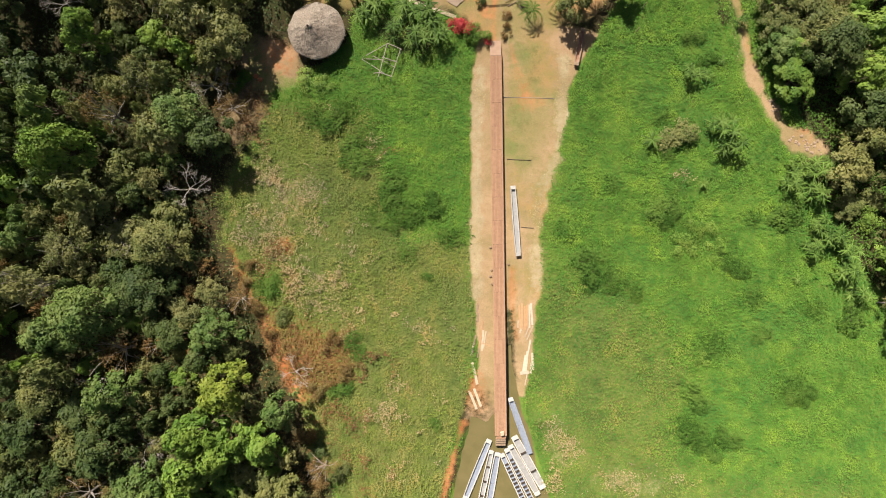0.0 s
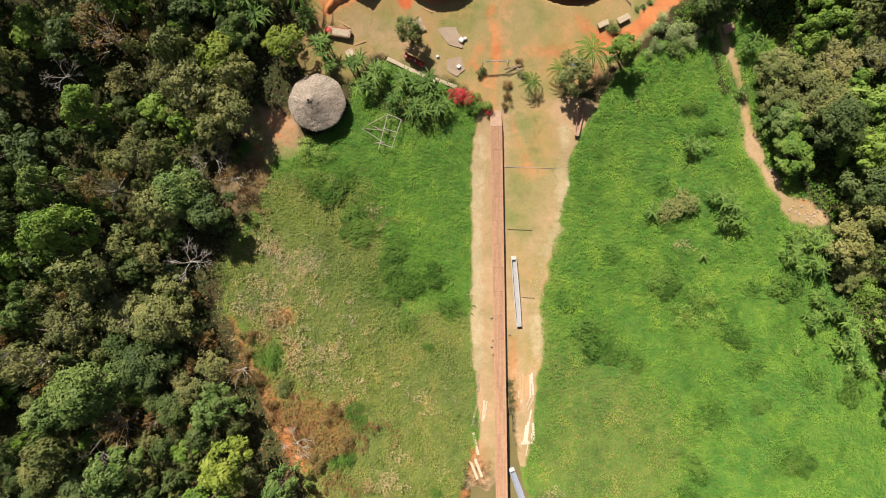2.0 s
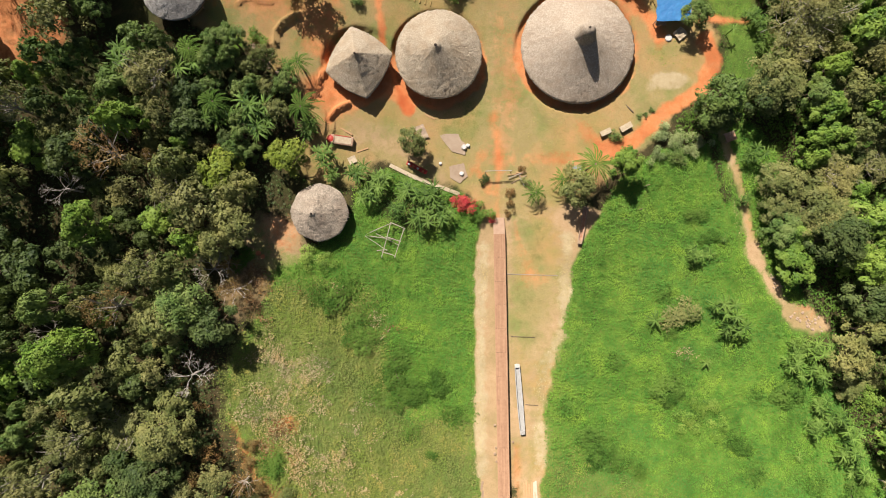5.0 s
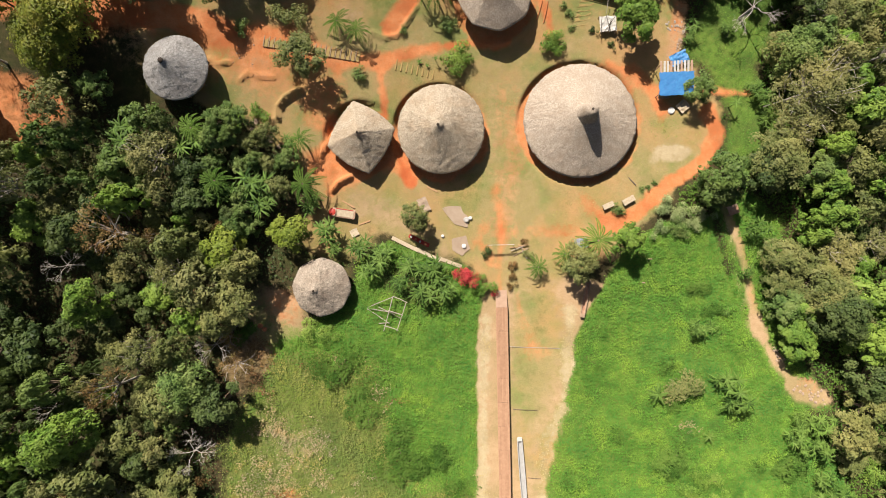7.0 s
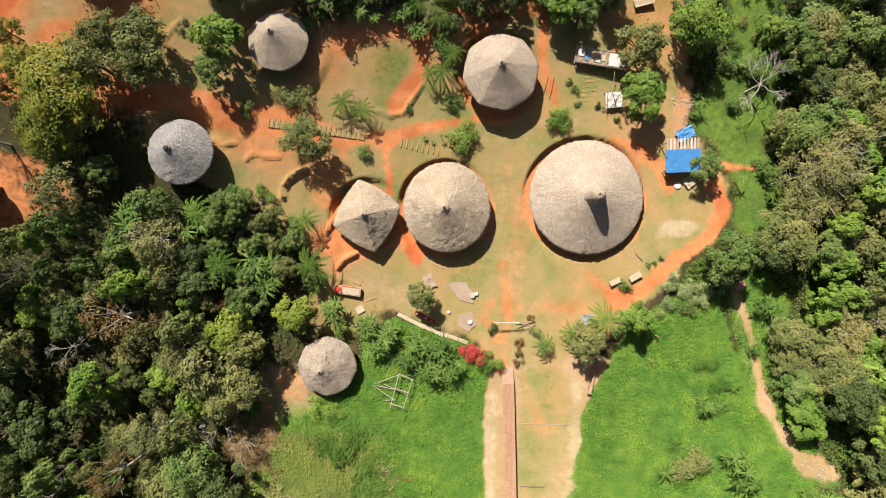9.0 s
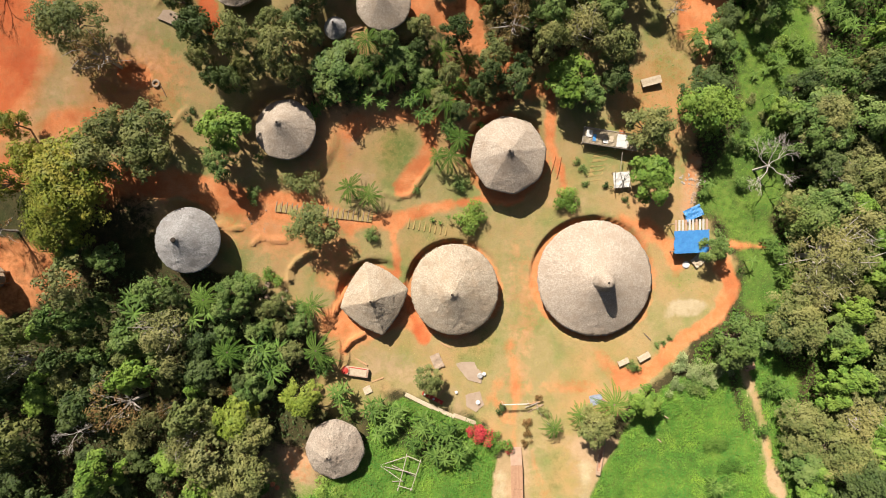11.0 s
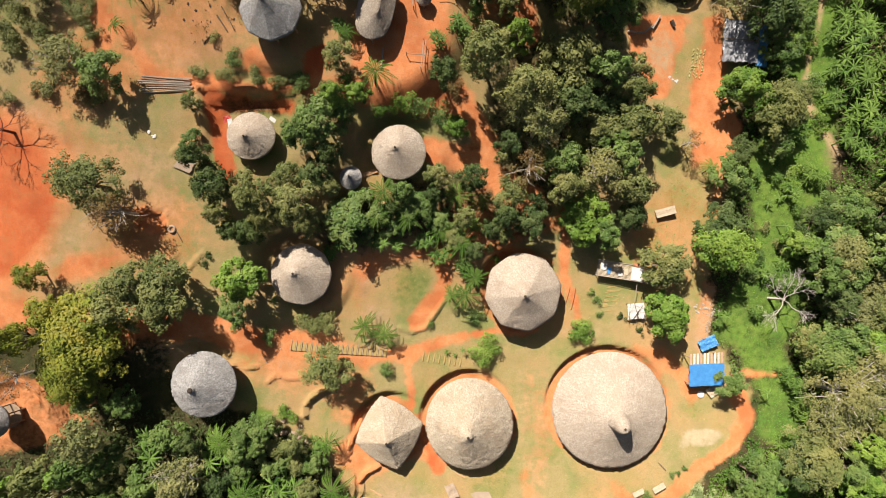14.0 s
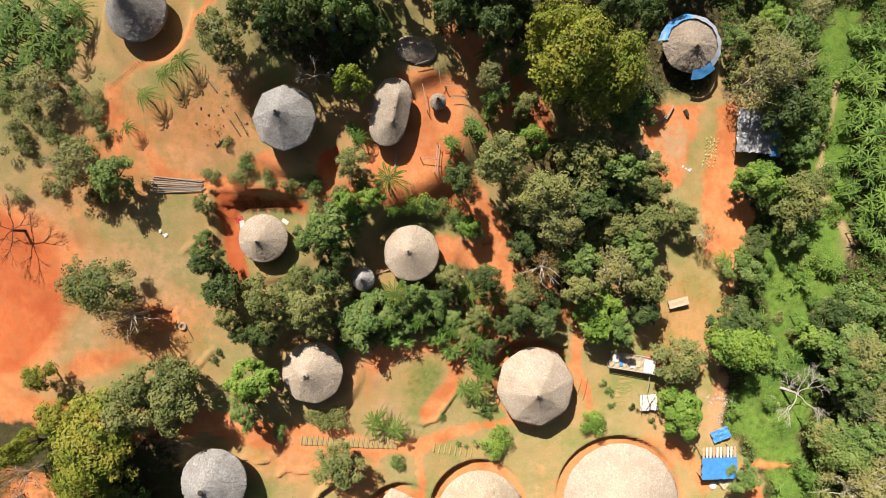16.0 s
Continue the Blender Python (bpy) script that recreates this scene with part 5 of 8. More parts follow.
PROTOS["lowpalm"] = [palm_proto(s, 9, 2.1, 0.7, "palm", "small palm with a star of fronds", 1.6) for s in (4, 5)]
PROTOS["banana"] = [banana_proto(s, 6) for s in (6, 7, 8)]
PROTOS["plant"] = [banana_proto(s, 1) for s in (9, 10)]
PROTOS["bare"] = [bare_proto(s, BARE, 0.06, "bare pale dead tree with forked branches") for s in (21, 22)]
PROTOS["withered"] = [bare_proto(23, plain("red_brown_twigs", (0.16, 0.055, 0.03), (0.09, 0.03, 0.02), 4.0), 0.07, "withered tree with dark red-brown branches on the red pitch")]
for tone, label in (("mid", "low leafy mid-green shrub"), ("scrub", "low dark green bush growing in the meadow"), ("olive", "low olive-green leafy meadow shrub"), ("dark", "small dense dark green bush"), ("pale", "low shrub with pale silvery leaves"), ("bright", "fresh green rounded leafy bush"), ("pink", "bougainvillea bush covered in pink-red flowers"), ("rust", "low shrub with reddish-brown leaves"), ("grey", "low shrub with thin grey-green leaves")):
    PROTOS["shrub_" + tone] = [shrub_proto(30 + 7 * k + len(tone), tone, label, 1100, 0.15) for k in (0, 1)]
LEAF_R = {"palm": 3.0, "lowpalm": 2.0, "banana": 2.9, "plant": 1.9, "bare": 4.0, "withered": 4.0}
TREE_RNG = random.Random(5)
PLANTED = []


def plant(kind, x, y, radius, height=None, group=""):
    """Sets a copy of a tree with that crown radius; height scales it upright."""
    r0 = 1.35 if kind.startswith("shrub") else LEAF_R.get(kind, 4.3)
    s = radius / r0
    sz = height / 8.3 if height else s
    if group == "meadow shrubs" and kind.startswith("shrub"):
        sz *= 0.55
    if radius > 4.4 and kind + " large" in PROTOS:
        kind = kind + " large"
    src = PROTOS[kind][TREE_RNG.randrange(len(PROTOS[kind]))]
    m = Matrix.Translation((x, y, gz(x, y) - 0.05)) @ Matrix.Rotation(TREE_RNG.uniform(0, 6.28), 4, "Z") @ Matrix.Diagonal((s * TREE_RNG.uniform(0.93, 1.07), s * TREE_RNG.uniform(0.93, 1.07), sz, 1))
    ob = copy_thing(src, m)
    if group:
        ob["group"] = group
    PLANTED.append((x, y, radius))
    return ob


# low scrambling thickets in the meadow: x, y, radius
def thickets(name, label, spots, mat, rng):
    pos, size = [], []
    for x, y, r in spots:
        n = int(95 * r * r)
        px, py = rng.normal(0, r * 0.5, n), rng.normal(0, r * 0.42, n)
        q = np.exp(-(px ** 2 + py ** 2) / (r * r * 0.5))
        h = (0.25 + 1.1 * q * field2(x + px, y + py, 1.3)) * rng.uniform(0.35, 1.0, n)
        pos.append(np.stack([x + px, y + py, ground_z(x + px, y + py) + h], 1))
        size.append(rng.uniform(0.14, 0.34, n))
    pos, size = np.concatenate(pos), np.concatenate(size)
    nrm = rng.normal(0, 0.6, pos.shape) + np.array([0, 0, 1.0])
    tagged(new(name, spray(name, pos, nrm, size, size * 0.7, mat, rng)), label, "thicket", kind="stuff")


thickets("thicket", "low scrambling dark green thickets of the meadow", [(33.6, 9.9, 4), (37.1, 6.5, 2.9), (46.4, 9, 1.9), (51.6, 8.7, 2.3), (22.7, 2.2, 3.8), (26.9, -0.6, 2.6), (28.9, -2.2, 1.9), (-8.7, 11.1, 3.1), (-1.9, 10, 3.1), (1.1, 5.7, 2.6), (-12.5, 20.3, 3.5), (-15, 25.1, 3.1), (-7.4, 15.2, 2.6), (35.7, 20.7, 2.9), (52.2, -16, 3.8), (37.2, -22.4, 3.5), (40.4, -9.8, 3.5), (55.6, -4.5, 2.6), (-5.6, 3.2, 1.9), (-27, -2.2, 2.3), (18.4, 6.9, 2.3), (43, 2.1, 2.6), (-19.6, 23.8, 2.9), (-10.8, 8.3, 2.4), (46.3, -2.9, 2.6), (32.7, 24.2, 2.1), (25.1, 13.8, 2.1)], LEAF["scrub"], np.random.RandomState(77))


# trees that stand by themselves: kind, x, y, crown radius, height
for row in [("lime", -18.1, 117.4, 2.5, 8), ("canopy", 8, 120.3, 6.1, 15), ("canopy", 13.4, 118.8, 5.4, 14), ("amber", 5.4, 123, 3.8, 13),
            ("mid", 17.4, 116.4, 4.0, 9), ("grey", 37.7, 122.8, 5.7, 11), ("dark", 41.3, 118, 4.3, 9), ("bright", 37.7, 108.2, 3.6, 8),
            ("olive", 42.9, 104.2, 4.1, 8), ("olive", 26.3, 103, 2.8, 6), ("rust", 30.3, 100.3, 2.3, 5), ("mid", 36, 95.1, 3.2, 6),
            ("bright", 33.6, 85, 4.7, 9), ("olive", 25.9, 82.5, 4.3, 7), ("bright", 26.4, 75.4, 4.1, 7), ("mid", 36, 65.5, 2.6, 5),
            ("bright", 14.3, 89.2, 4.3, 6), ("mid", 17.4, 86.8, 2.8, 6), ("grey", 15.6, 95.4, 3.9, 8), ("olive", 11.3, 110, 4.3, 9),
            ("mid", 15.9, 108.3, 3.5, 10), ("olive", 20.1, 101.5, 3.5, 9), ("olive", 5.5, 104.6, 4.5, 11), ("grey", 7.1, 100.8, 3.9, 11),
            ("olive", 20.5, 93.5, 3.4, 8), ("mid", 18.8, 97.8, 3.6, 9), ("dark", 21.2, 89.6, 2.6, 6), ("mid", 10.6, 96.6, 3.4, 9), ("dark", 11.5, 103.6, 3.4, 9)]:
    plant(*row, "village trees")
for row in [("olive", 0.1, 108.9, 3.8, 10), ("bright", 4.4, 111.6, 2.1, 9), ("rust", 6.2, 95.6, 4.0, 8), ("dark", 6.7, 88.5, 2.9, 6),
            ("grey", -1.3, 119.2, 2.4, 6), ("dark", -5.4, 106.6, 2.4, 7), ("olive", -18.4, 108.4, 2.3, 5), ("mid", -20.8, 100.9, 3.7, 7),
            ("bright", -19, 103.2, 2.2, 7), ("mid", -23.3, 98.8, 2.9, 7), ("olive", -24.2, 90.8, 3.3, 8), ("olive", -29.3, 91.5, 3.6, 8),
            ("dark", -34.7, 92.9, 3.2, 7), ("mid", -17.8, 88.8, 4.0, 5), ("mid", -9.4, 90.1, 3.4, 4), ("olive", -4, 86.4, 2.3, 3),
            ("bright", -32, 80.6, 3.6, 7), ("mid", -33.1, 76.6, 2.5, 6), ("olive", -41.8, 79.9, 4.2, 7), ("olive", -50.3, 92.9, 4.8, 8),
            ("rust", -46.7, 89.4, 3.8, 8), ("mid", -48.1, 106.7, 3.1, 6), ("grey", -53.2, 108.1, 3.8, 6), ("olive", -45.6, 80.1, 3.5, 8)]:
    plant(*row, "village trees")
for row in [("canopy", -51.4, 73.5, 6.5, 9), ("canopy", -53.9, 69.3, 5.4, 8), ("olive", -47.7, 76.9, 3.6, 8), ("mid", -53.8, 64.2, 2.6, 5),
            ("olive", -42.2, 77, 3.5, 7), ("mid", -49.3, 63.7, 2.6, 5), ("amber", -55.5, 76.4, 3.5, 8), ("rust", -63.4, 67.6, 3.3, 7),
            ("olive", -21.2, 68.3, 3.8, 6), ("shrub_bright", 0.6, 70, 2.3, 14), ("shrub_bright", 14.8, 72.8, 2.0, 13), ("shrub_bright", 0.9, 69.6, 2.0, 12), ("shrub_bright", 15.0, 72.5, 1.7, 11), ("olive", -32.4, 121.6, 3.2, 6),
            ("dark", -25.8, 122.1, 2.7, 8), ("bare", -22.8, 118.7, 2.5, 6), ("grey", -57.7, 117.9, 3.4, 5), ("dark", -22.6, 123, 3.0, 9),
            ("dark", -15.6, 123.6, 2.5, 8), ("dark", -6.2, 125, 2.9, 8), ("dark", -0.9, 124, 2.9, 9), ("mid", -16.1, 124.1, 2.7, 9),
            ("olive", -29.1, 124.1, 2.7, 7), ("dark", 17.9, 126.9, 3.1, 11), ("dark", 13.6, 126.5, 3.0, 12), ("mid", -38.2, 97.1, 1.4, 4)]:
    plant(*row, "village trees")
# added to throw shade on the yards; they stand mostly out of view
for row in [("dark", -24.5, 129.6, 3.8, 10), ("dark", -18.8, 129.8, 3.8, 11), ("dark", -13.2, 130.2, 3.8, 10), ("dark", -7.6, 130.8, 3.8, 10), ("dark", -2.4, 129.6, 3.8, 11), ("dark", 3.0, 130, 4.0, 12)]:
    plant(*row, "tall trees behind the yards")
for row in [("olive", -37.6, 103.4, 1.5, 3), ("mid", -37.9, 99.3, 1.3, 2), ("rust", -31.9, 118.8, 2.3, 3)]:
    plant(*row, "village trees")
for row in [("lime", -23.4, 44, 3.4, 6), ("olive", -5.4, 46.4, 2.6, 5), ("lime", -32.3, 41.4, 3.9, 8), ("olive", -30, 39, 3.2, 8),
            ("bright", 25.6, 43.6, 2.9, 6), ("olive", 18.5, 40.0, 3.4, 6), ("palm", 21, 43.1, 3.6, 7), ("palm", 12.8, 39.2, 2.1, 4),
            ("palm", 16.7, 41.2, 2.3, 4), ("banana", -13.4, 42, 2.5, None), ("banana", -10.5, 40.8, 2.5, None), ("banana", -12.2, 38.7, 2.4, None),
            ("banana", -5.9, 39.1, 2.9, None), ("banana", -2.5, 38.3, 2.9, None), ("banana", -4.2, 35.3, 2.9, None), ("banana", -0.8, 35.8, 2.4, None),
            ("banana", -7.5, 36.6, 2.2, None), ("banana", -18.4, 44.1, 2.5, None), ("banana", -17.6, 42, 1.8, None), ("banana", -20.8, 48.3, 2.3, None),
            ("banana", -27.3, 48.3, 3.0, None), ("palm", -21.3, 50.8, 3.2, 7), ("shrub_pink", 2.6, 37.3, 1.9, None), ("shrub_pink", 1.0, 38.0, 1.2, None), ("shrub_bright", 3.9, 36.5, 1.7, None)]:
    plant(*row, "garden trees at the gate")
for row in [("shrub_bright", 5, 35.6, 1.7, None), ("shrub_pink", 2.2, 38.3, 0.9, None), ("shrub_pink", 6.4, 35.5, 0.9, None), ("shrub_dark", 5.3, 41.4, 1.0, None),
            ("shrub_rust", 9.3, 39.5, 0.9, None), ("shrub_rust", 9.2, 37.8, 0.9, None), ("shrub_rust", 8.9, 36.3, 0.8, None), ("shrub_rust", 10.9, 43.0, 0.7, None),
            ("shrub_olive", 11.5, 40.8, 1.0, None), ("shrub_pale", 32.1, 48.5, 1.9, None), ("shrub_pale", 34.2, 47.2, 2.0, None), ("shrub_pale", 31.3, 45.1, 1.5, None),
            ("shrub_pale", 36, 46, 1.7, None), ("shrub_mid", 33.8, 44.7, 1.7, None), ("shrub_pale", 37.7, 47.2, 1.4, None), ("shrub_mid", 24.9, 47.6, 1.1, None),
            ("shrub_mid", 28.5, 51, 0.5, None), ("shrub_mid", 29.7, 51.4, 0.5, None), ("shrub_mid", 30.5, 51.9, 0.5, None), ("mid", 38.5, 52.7, 4.4, 8),
            ("dark", 38.5, 50.3, 3.2, 6)]:
    plant(*row, "garden trees at the gate")
for row in [("banana", 36.6, 30.3, 2.0, None), ("plant", 39.1, 30.7, 1.2, None), ("banana", 40.9, 22.4, 2.9, None), ("banana", 41.9, 19.7, 2.7, None),
            ("plant", 30.9, 20.4, 2.2, None), ("shrub_olive", 35.1, 20.3, 3.1, None), ("shrub_scrub", 33.4, 19.2, 1.7, None), ("plant", 38.7, 14, 1.5, None),
            ("plant", 36.7, 14.5, 0.8, None), ("shrub_scrub", 32.6, 10.2, 2.6, None), ("shrub_scrub", 34.3, 8.6, 2.1, None), ("shrub_scrub", 22.5, 1.7, 2.9, None),
            ("shrub_scrub", 25.1, -0.4, 1.9, None), ("shrub_bright", 38.5, 6.9, 2.2, None), ("shrub_bright", 36, 5.2, 2.2, None), ("shrub_bright", 41, 4.4, 1.9, None),
            ("shrub_scrub", 44.4, 1.1, 1.7, None), ("shrub_scrub", 22.1, -1.7, 1.2, None), ("shrub_scrub", 29.3, -3.3, 1.0, None), ("shrub_scrub", 51, 9.6, 2.6, None),
            ("plant", 52.7, -0, 1.2, None), ("plant", 52.1, 12.4, 1.4, None), ("shrub_scrub", -0.9, -22.4, 1.2, None), ("shrub_scrub", -13.7, -10.2, 1.7, None)]:
    plant(*row, "meadow shrubs")
for row in [("shrub_scrub", -12.4, -11.9, 1.5, None), ("shrub_scrub", -15.3, -17, 2.1, None), ("shrub_scrub", -26.3, -1.9, 2.1, None), ("shrub_scrub", -8.1, 12.4, 2.6, None),
            ("shrub_scrub", -5.5, 9.8, 2.4, None), ("shrub_scrub", -7.2, 8.1, 2.2, None), ("shrub_scrub", -2.4, -0.3, 1.0, None), ("shrub_scrub", -2.1, 10.7, 2.2, None),
            ("shrub_scrub", -12.5, 16.6, 2.2, None), ("shrub_scrub", -14.2, 18.3, 2.4, None), ("shrub_scrub", -16.8, 23, 2.6, None), ("shrub_scrub", 38.5, -17.4, 2.6, None),
            ("shrub_scrub", 37.7, -23.3, 2.6, None), ("shrub_scrub", 40.2, -24.9, 2.2, None), ("shrub_scrub", 42.7, -24, 2.1, None), ("shrub_scrub", 51.8, -16.4, 2.2, None),
            ("shrub_scrub", 53.9, -17.2, 1.9, None), ("shrub_bright", 38.5, -12.4, 1.5, None), ("shrub_scrub", 47.7, -8.9, 1.7, None), ("shrub_bright", -21.1, 29.1, 2.2, None),
            ("shrub_bright", -18.6, 28.3, 1.9, None), ("shrub_scrub", -30.7, 28.5, 2.2, None), ("shrub_scrub", 39.5, 32.4, 1.7, None), ("plant", 39.4, 30.2, 1.4, None)]:
    plant(*row, "meadow shrubs")
for row in [("plant", 41.5, 32.7, 1.2, None), ("banana", 59, 1.3, 2.5, None), ("banana", 61.1, -2, 2.2, None), ("shrub_scrub", 61, -5.4, 2.6, None),
            ("shrub_scrub", 37.3, 36.7, 1.9, None), ("shrub_scrub", 34.7, 41.3, 0.9, None)]:
    plant(*row, "meadow shrubs")
for row in [("mid", -18.8, 102.3, 2.3, 4), ("bright", -16.3, 104.1, 1.8, 4), ("shrub_bright", -10.7, 103.8, 1.8, None), ("shrub_mid", -8.4, 103.1, 1.8, None),
            ("olive", -20.1, 104.2, 1.9, 4), ("shrub_bright", -13.4, 102.8, 1.6, None), ("shrub_mid", -6, 102.2, 1.8, None), ("bright", -3.8, 100.9, 1.9, 4),
            ("banana", -2.4, 112.7, 1.6, None), ("banana", -1, 115.5, 1.6, None), ("mid", -0.5, 117, 2.1, 5), ("banana", 1.9, 121.2, 1.7, None),
            ("shrub_mid", 3, 114, 1.8, None), ("olive", 3.2, 116.6, 2.1, 5), ("mid", 34.5, 128, 2.4, 6), ("mid", 44.5, 113.4, 3.1, 6),
            ("olive", 46.5, 107.4, 2.8, 5), ("mid", 43.8, 100, 2.6, 5), ("shrub_bright", 50.1, 116.7, 2.1, None), ("shrub_mid", 51.2, 110.5, 1.9, None),
            ("shrub_bright", 51.4, 104.3, 1.9, None), ("banana", 48.1, 102.2, 2.2, None), ("banana", 49.8, 95.9, 2.0, None), ("bright", 43.2, 106.5, 2.3, 5)]:
    plant(*row, "plants on the banks")
for row in [("shrub_mid", 49.1, 122.5, 2.2, None), ("banana", 49.3, 126.5, 2.2, None), ("shrub_bright", 47.3, 95, 2.0, None), ("shrub_rust", -3.8, 106.3, 1.7, None),
            ("shrub_mid", -23.3, 106.1, 1.6, None), ("banana", -17.5, 105.8, 1.4, None)]:
    plant(*row, "plants on the banks")
for row in [("palm", -16.6, 73.9, 2.4, 3), ("palm", -13.8, 72.7, 2.4, 4), ("palm", -2.9, 85.7, 3.1, 5), ("palm", -6, 87.3, 2.6, 4),
            ("palm", 0.2, 91.1, 1.9, 4), ("palm", -3.7, 92, 2.6, 4), ("palm", -13.3, 92.1, 2.6, 6), ("palm", -10.1, 89.1, 2.5, 6),
            ("palm", -14.1, 89.1, 2.1, 6), ("palm", -1.2, 80.8, 2.4, 5), ("palm", -2.4, 78.4, 2.4, 5), ("palm", -4.3, 78.3, 1.8, 4),
            ("palm", -13.8, 106.3, 2.5, 5), ("palm", -40.4, 118.5, 1.7, 4), ("palm", -38.1, 119.9, 2.0, 4), ("palm", -43.4, 116.2, 1.9, 4),
            ("palm", -46.6, 112.9, 1.4, 3), ("palm", 13.4, 98.5, 2.0, 6), ("palm", 21.7, 91.4, 1.8, 5), ("palm", 33.6, 96.7, 2.0, 4),
            ("palm", -1.6, 122.2, 1.8, 4), ("palm", -17.5, 111.6, 1.6, 4), ("banana", -18.6, 112.7, 1.4, None), ("banana", -3.5, 113.3, 1.9, None)]:
    plant(*row, "yard plants")
for row in [("banana", -6.1, 111.1, 1.6, None), ("lowpalm", 34.9, 95, 1.8, None), ("banana", -46.3, 57.7, 3.5, None), ("palm", -21.8, 57.2, 2.4, 5),
            ("palm", -33, 50.9, 3.1, 9), ("banana", -33.7, 49.9, 3.6, None), ("banana", -28, 50.8, 3.3, None), ("banana", -23.8, 56.9, 1.8, None),
            ("banana", -37, 57, 3.4, None), ("palm", -36.2, 58.1, 2.8, 7), ("shrub_bright", -28.2, 60.9, 1.5, None), ("shrub_olive", -24.6, 73.9, 2.1, None),
            ("shrub_olive", -21.9, 74.4, 1.8, None), ("shrub_mid", -14.2, 67.3, 1.2, None), ("shrub_olive", -13.4, 67.2, 0.8, None), ("shrub_mid", -1, 75, 1.2, None),
            ("shrub_mid", -7.2, 74, 0.7, None), ("plant", -5, 69.6, 0.7, None), ("plant", -2.6, 70, 0.7, None), ("plant", -3.8, 69.2, 0.6, None),
            ("shrub_dark", -37.6, 83.8, 0.7, None), ("shrub_dark", -38.2, 82.7, 0.6, None), ("shrub_mid", -0.9, 75.2, 1.2, None), ("shrub_bright", 1.8, 83.6, 1.0, None)]:
    plant(*row, "yard plants")
for row in [("shrub_mid", -32.3, 108.5, 1.3, None), ("shrub_olive", -34.2, 111.1, 0.8, None), ("shrub_dark", 20.9, 74.9, 0.7, None), ("shrub_dark", 23.8, 72.8, 0.7, None),
            ("shrub_mid", 17.5, 77.5, 0.8, None), ("shrub_mid", 17.9, 75, 0.6, None), ("shrub_mid", 16.6, 78.3, 0.7, None), ("shrub_olive", -36.9, 106.8, 1.3, None),
            ("shrub_olive", -33.2, 106.8, 1.4, None), ("shrub_olive", -29.6, 106.6, 1.4, None), ("shrub_olive", -26.5, 106.3, 1.4, None), ("plant", -28.6, 77.7, 1.1, None),
            ("shrub_mid", -30.2, 72.5, 1.3, None), ("shrub_olive", -1.1, 81.9, 1.0, None), ("shrub_mid", 1.3, 84.7, 0.8, None), ("withered", -62.6, 100.2, 4.6, 5),
            ("shrub_grey", -61.7, 111.1, 2.2, None), ("shrub_grey", -62.7, 113.2, 1.9, None), ("shrub_olive", -58.2, 112.5, 1.7, None), ("shrub_olive", -59.3, 113.9, 1.4, None),
            ("shrub_grey", -57.8, 106, 1.9, None), ("bare", 43.7, 77.4, 5.0, 9)]:
    plant(*row, "yard plants")
for row in [("banana", 43.7, 80.6, 1.7, None), ("banana", 45, 82.4, 1.7, None), ("plant", 46.2, 73, 1.2, None), ("banana", 45.9, 85.8, 1.7, None),
            ("banana", 48, 79.9, 1.5, None), ("lowpalm", 41.5, 75.1, 1.5, None)]:
    plant(*row, "yard plants")
for row in [("banana", -14.4, 85.7, 1.8, None), ("banana", -17.4, 86.4, 1.7, None), ("banana", -12, 85.5, 1.5, None), ("banana", -8.3, 85.8, 1.9, None),
            ("banana", -5.9, 83.8, 1.9, None), ("banana", -2.7, 82.2, 1.8, None), ("banana", -1.1, 88.1, 1.6, None), ("banana", -21.2, 84.1, 1.7, None),
            ("banana", -19.3, 85.4, 1.5, None), ("mid", -14.2, 89.4, 2.2, 4), ("mid", -12.1, 87.8, 2.0, 3), ("mid", -6, 88.8, 2.2, 3),
            ("dark", -16.6, 87, 2.1, 3), ("mid", -10.8, 92.1, 1.8, 5), ("dark", -1.3, 84.5, 1.9, 4), ("olive", -2.6, 89, 1.8, 5)]:
    plant(*row, "yard bananas")
SLOPE_RNG = random.Random(77)
for k in range(20):   # low thickets of the western slope
    x, y = SLOPE_RNG.uniform(-66, -50), SLOPE_RNG.uniform(103, 121)
    plant(SLOPE_RNG.choice(["shrub_olive", "shrub_grey", "shrub_mid", "shrub_rust"]), x, y, SLOPE_RNG.uniform(0.7, 1.9), None, "thickets of the western slope")
for x, y, r in [(-61.5, 126, 2.6), (-58, 123.5, 2.4), (-64.5, 122.5, 2.6), (-60.5, 120.5, 2.2), (-66, 127.5, 2.6), (-56.5, 127, 2.2), (-63, 129.5, 2.6)]:
    plant("banana", x, y, r, None, "bananas of the western slope")
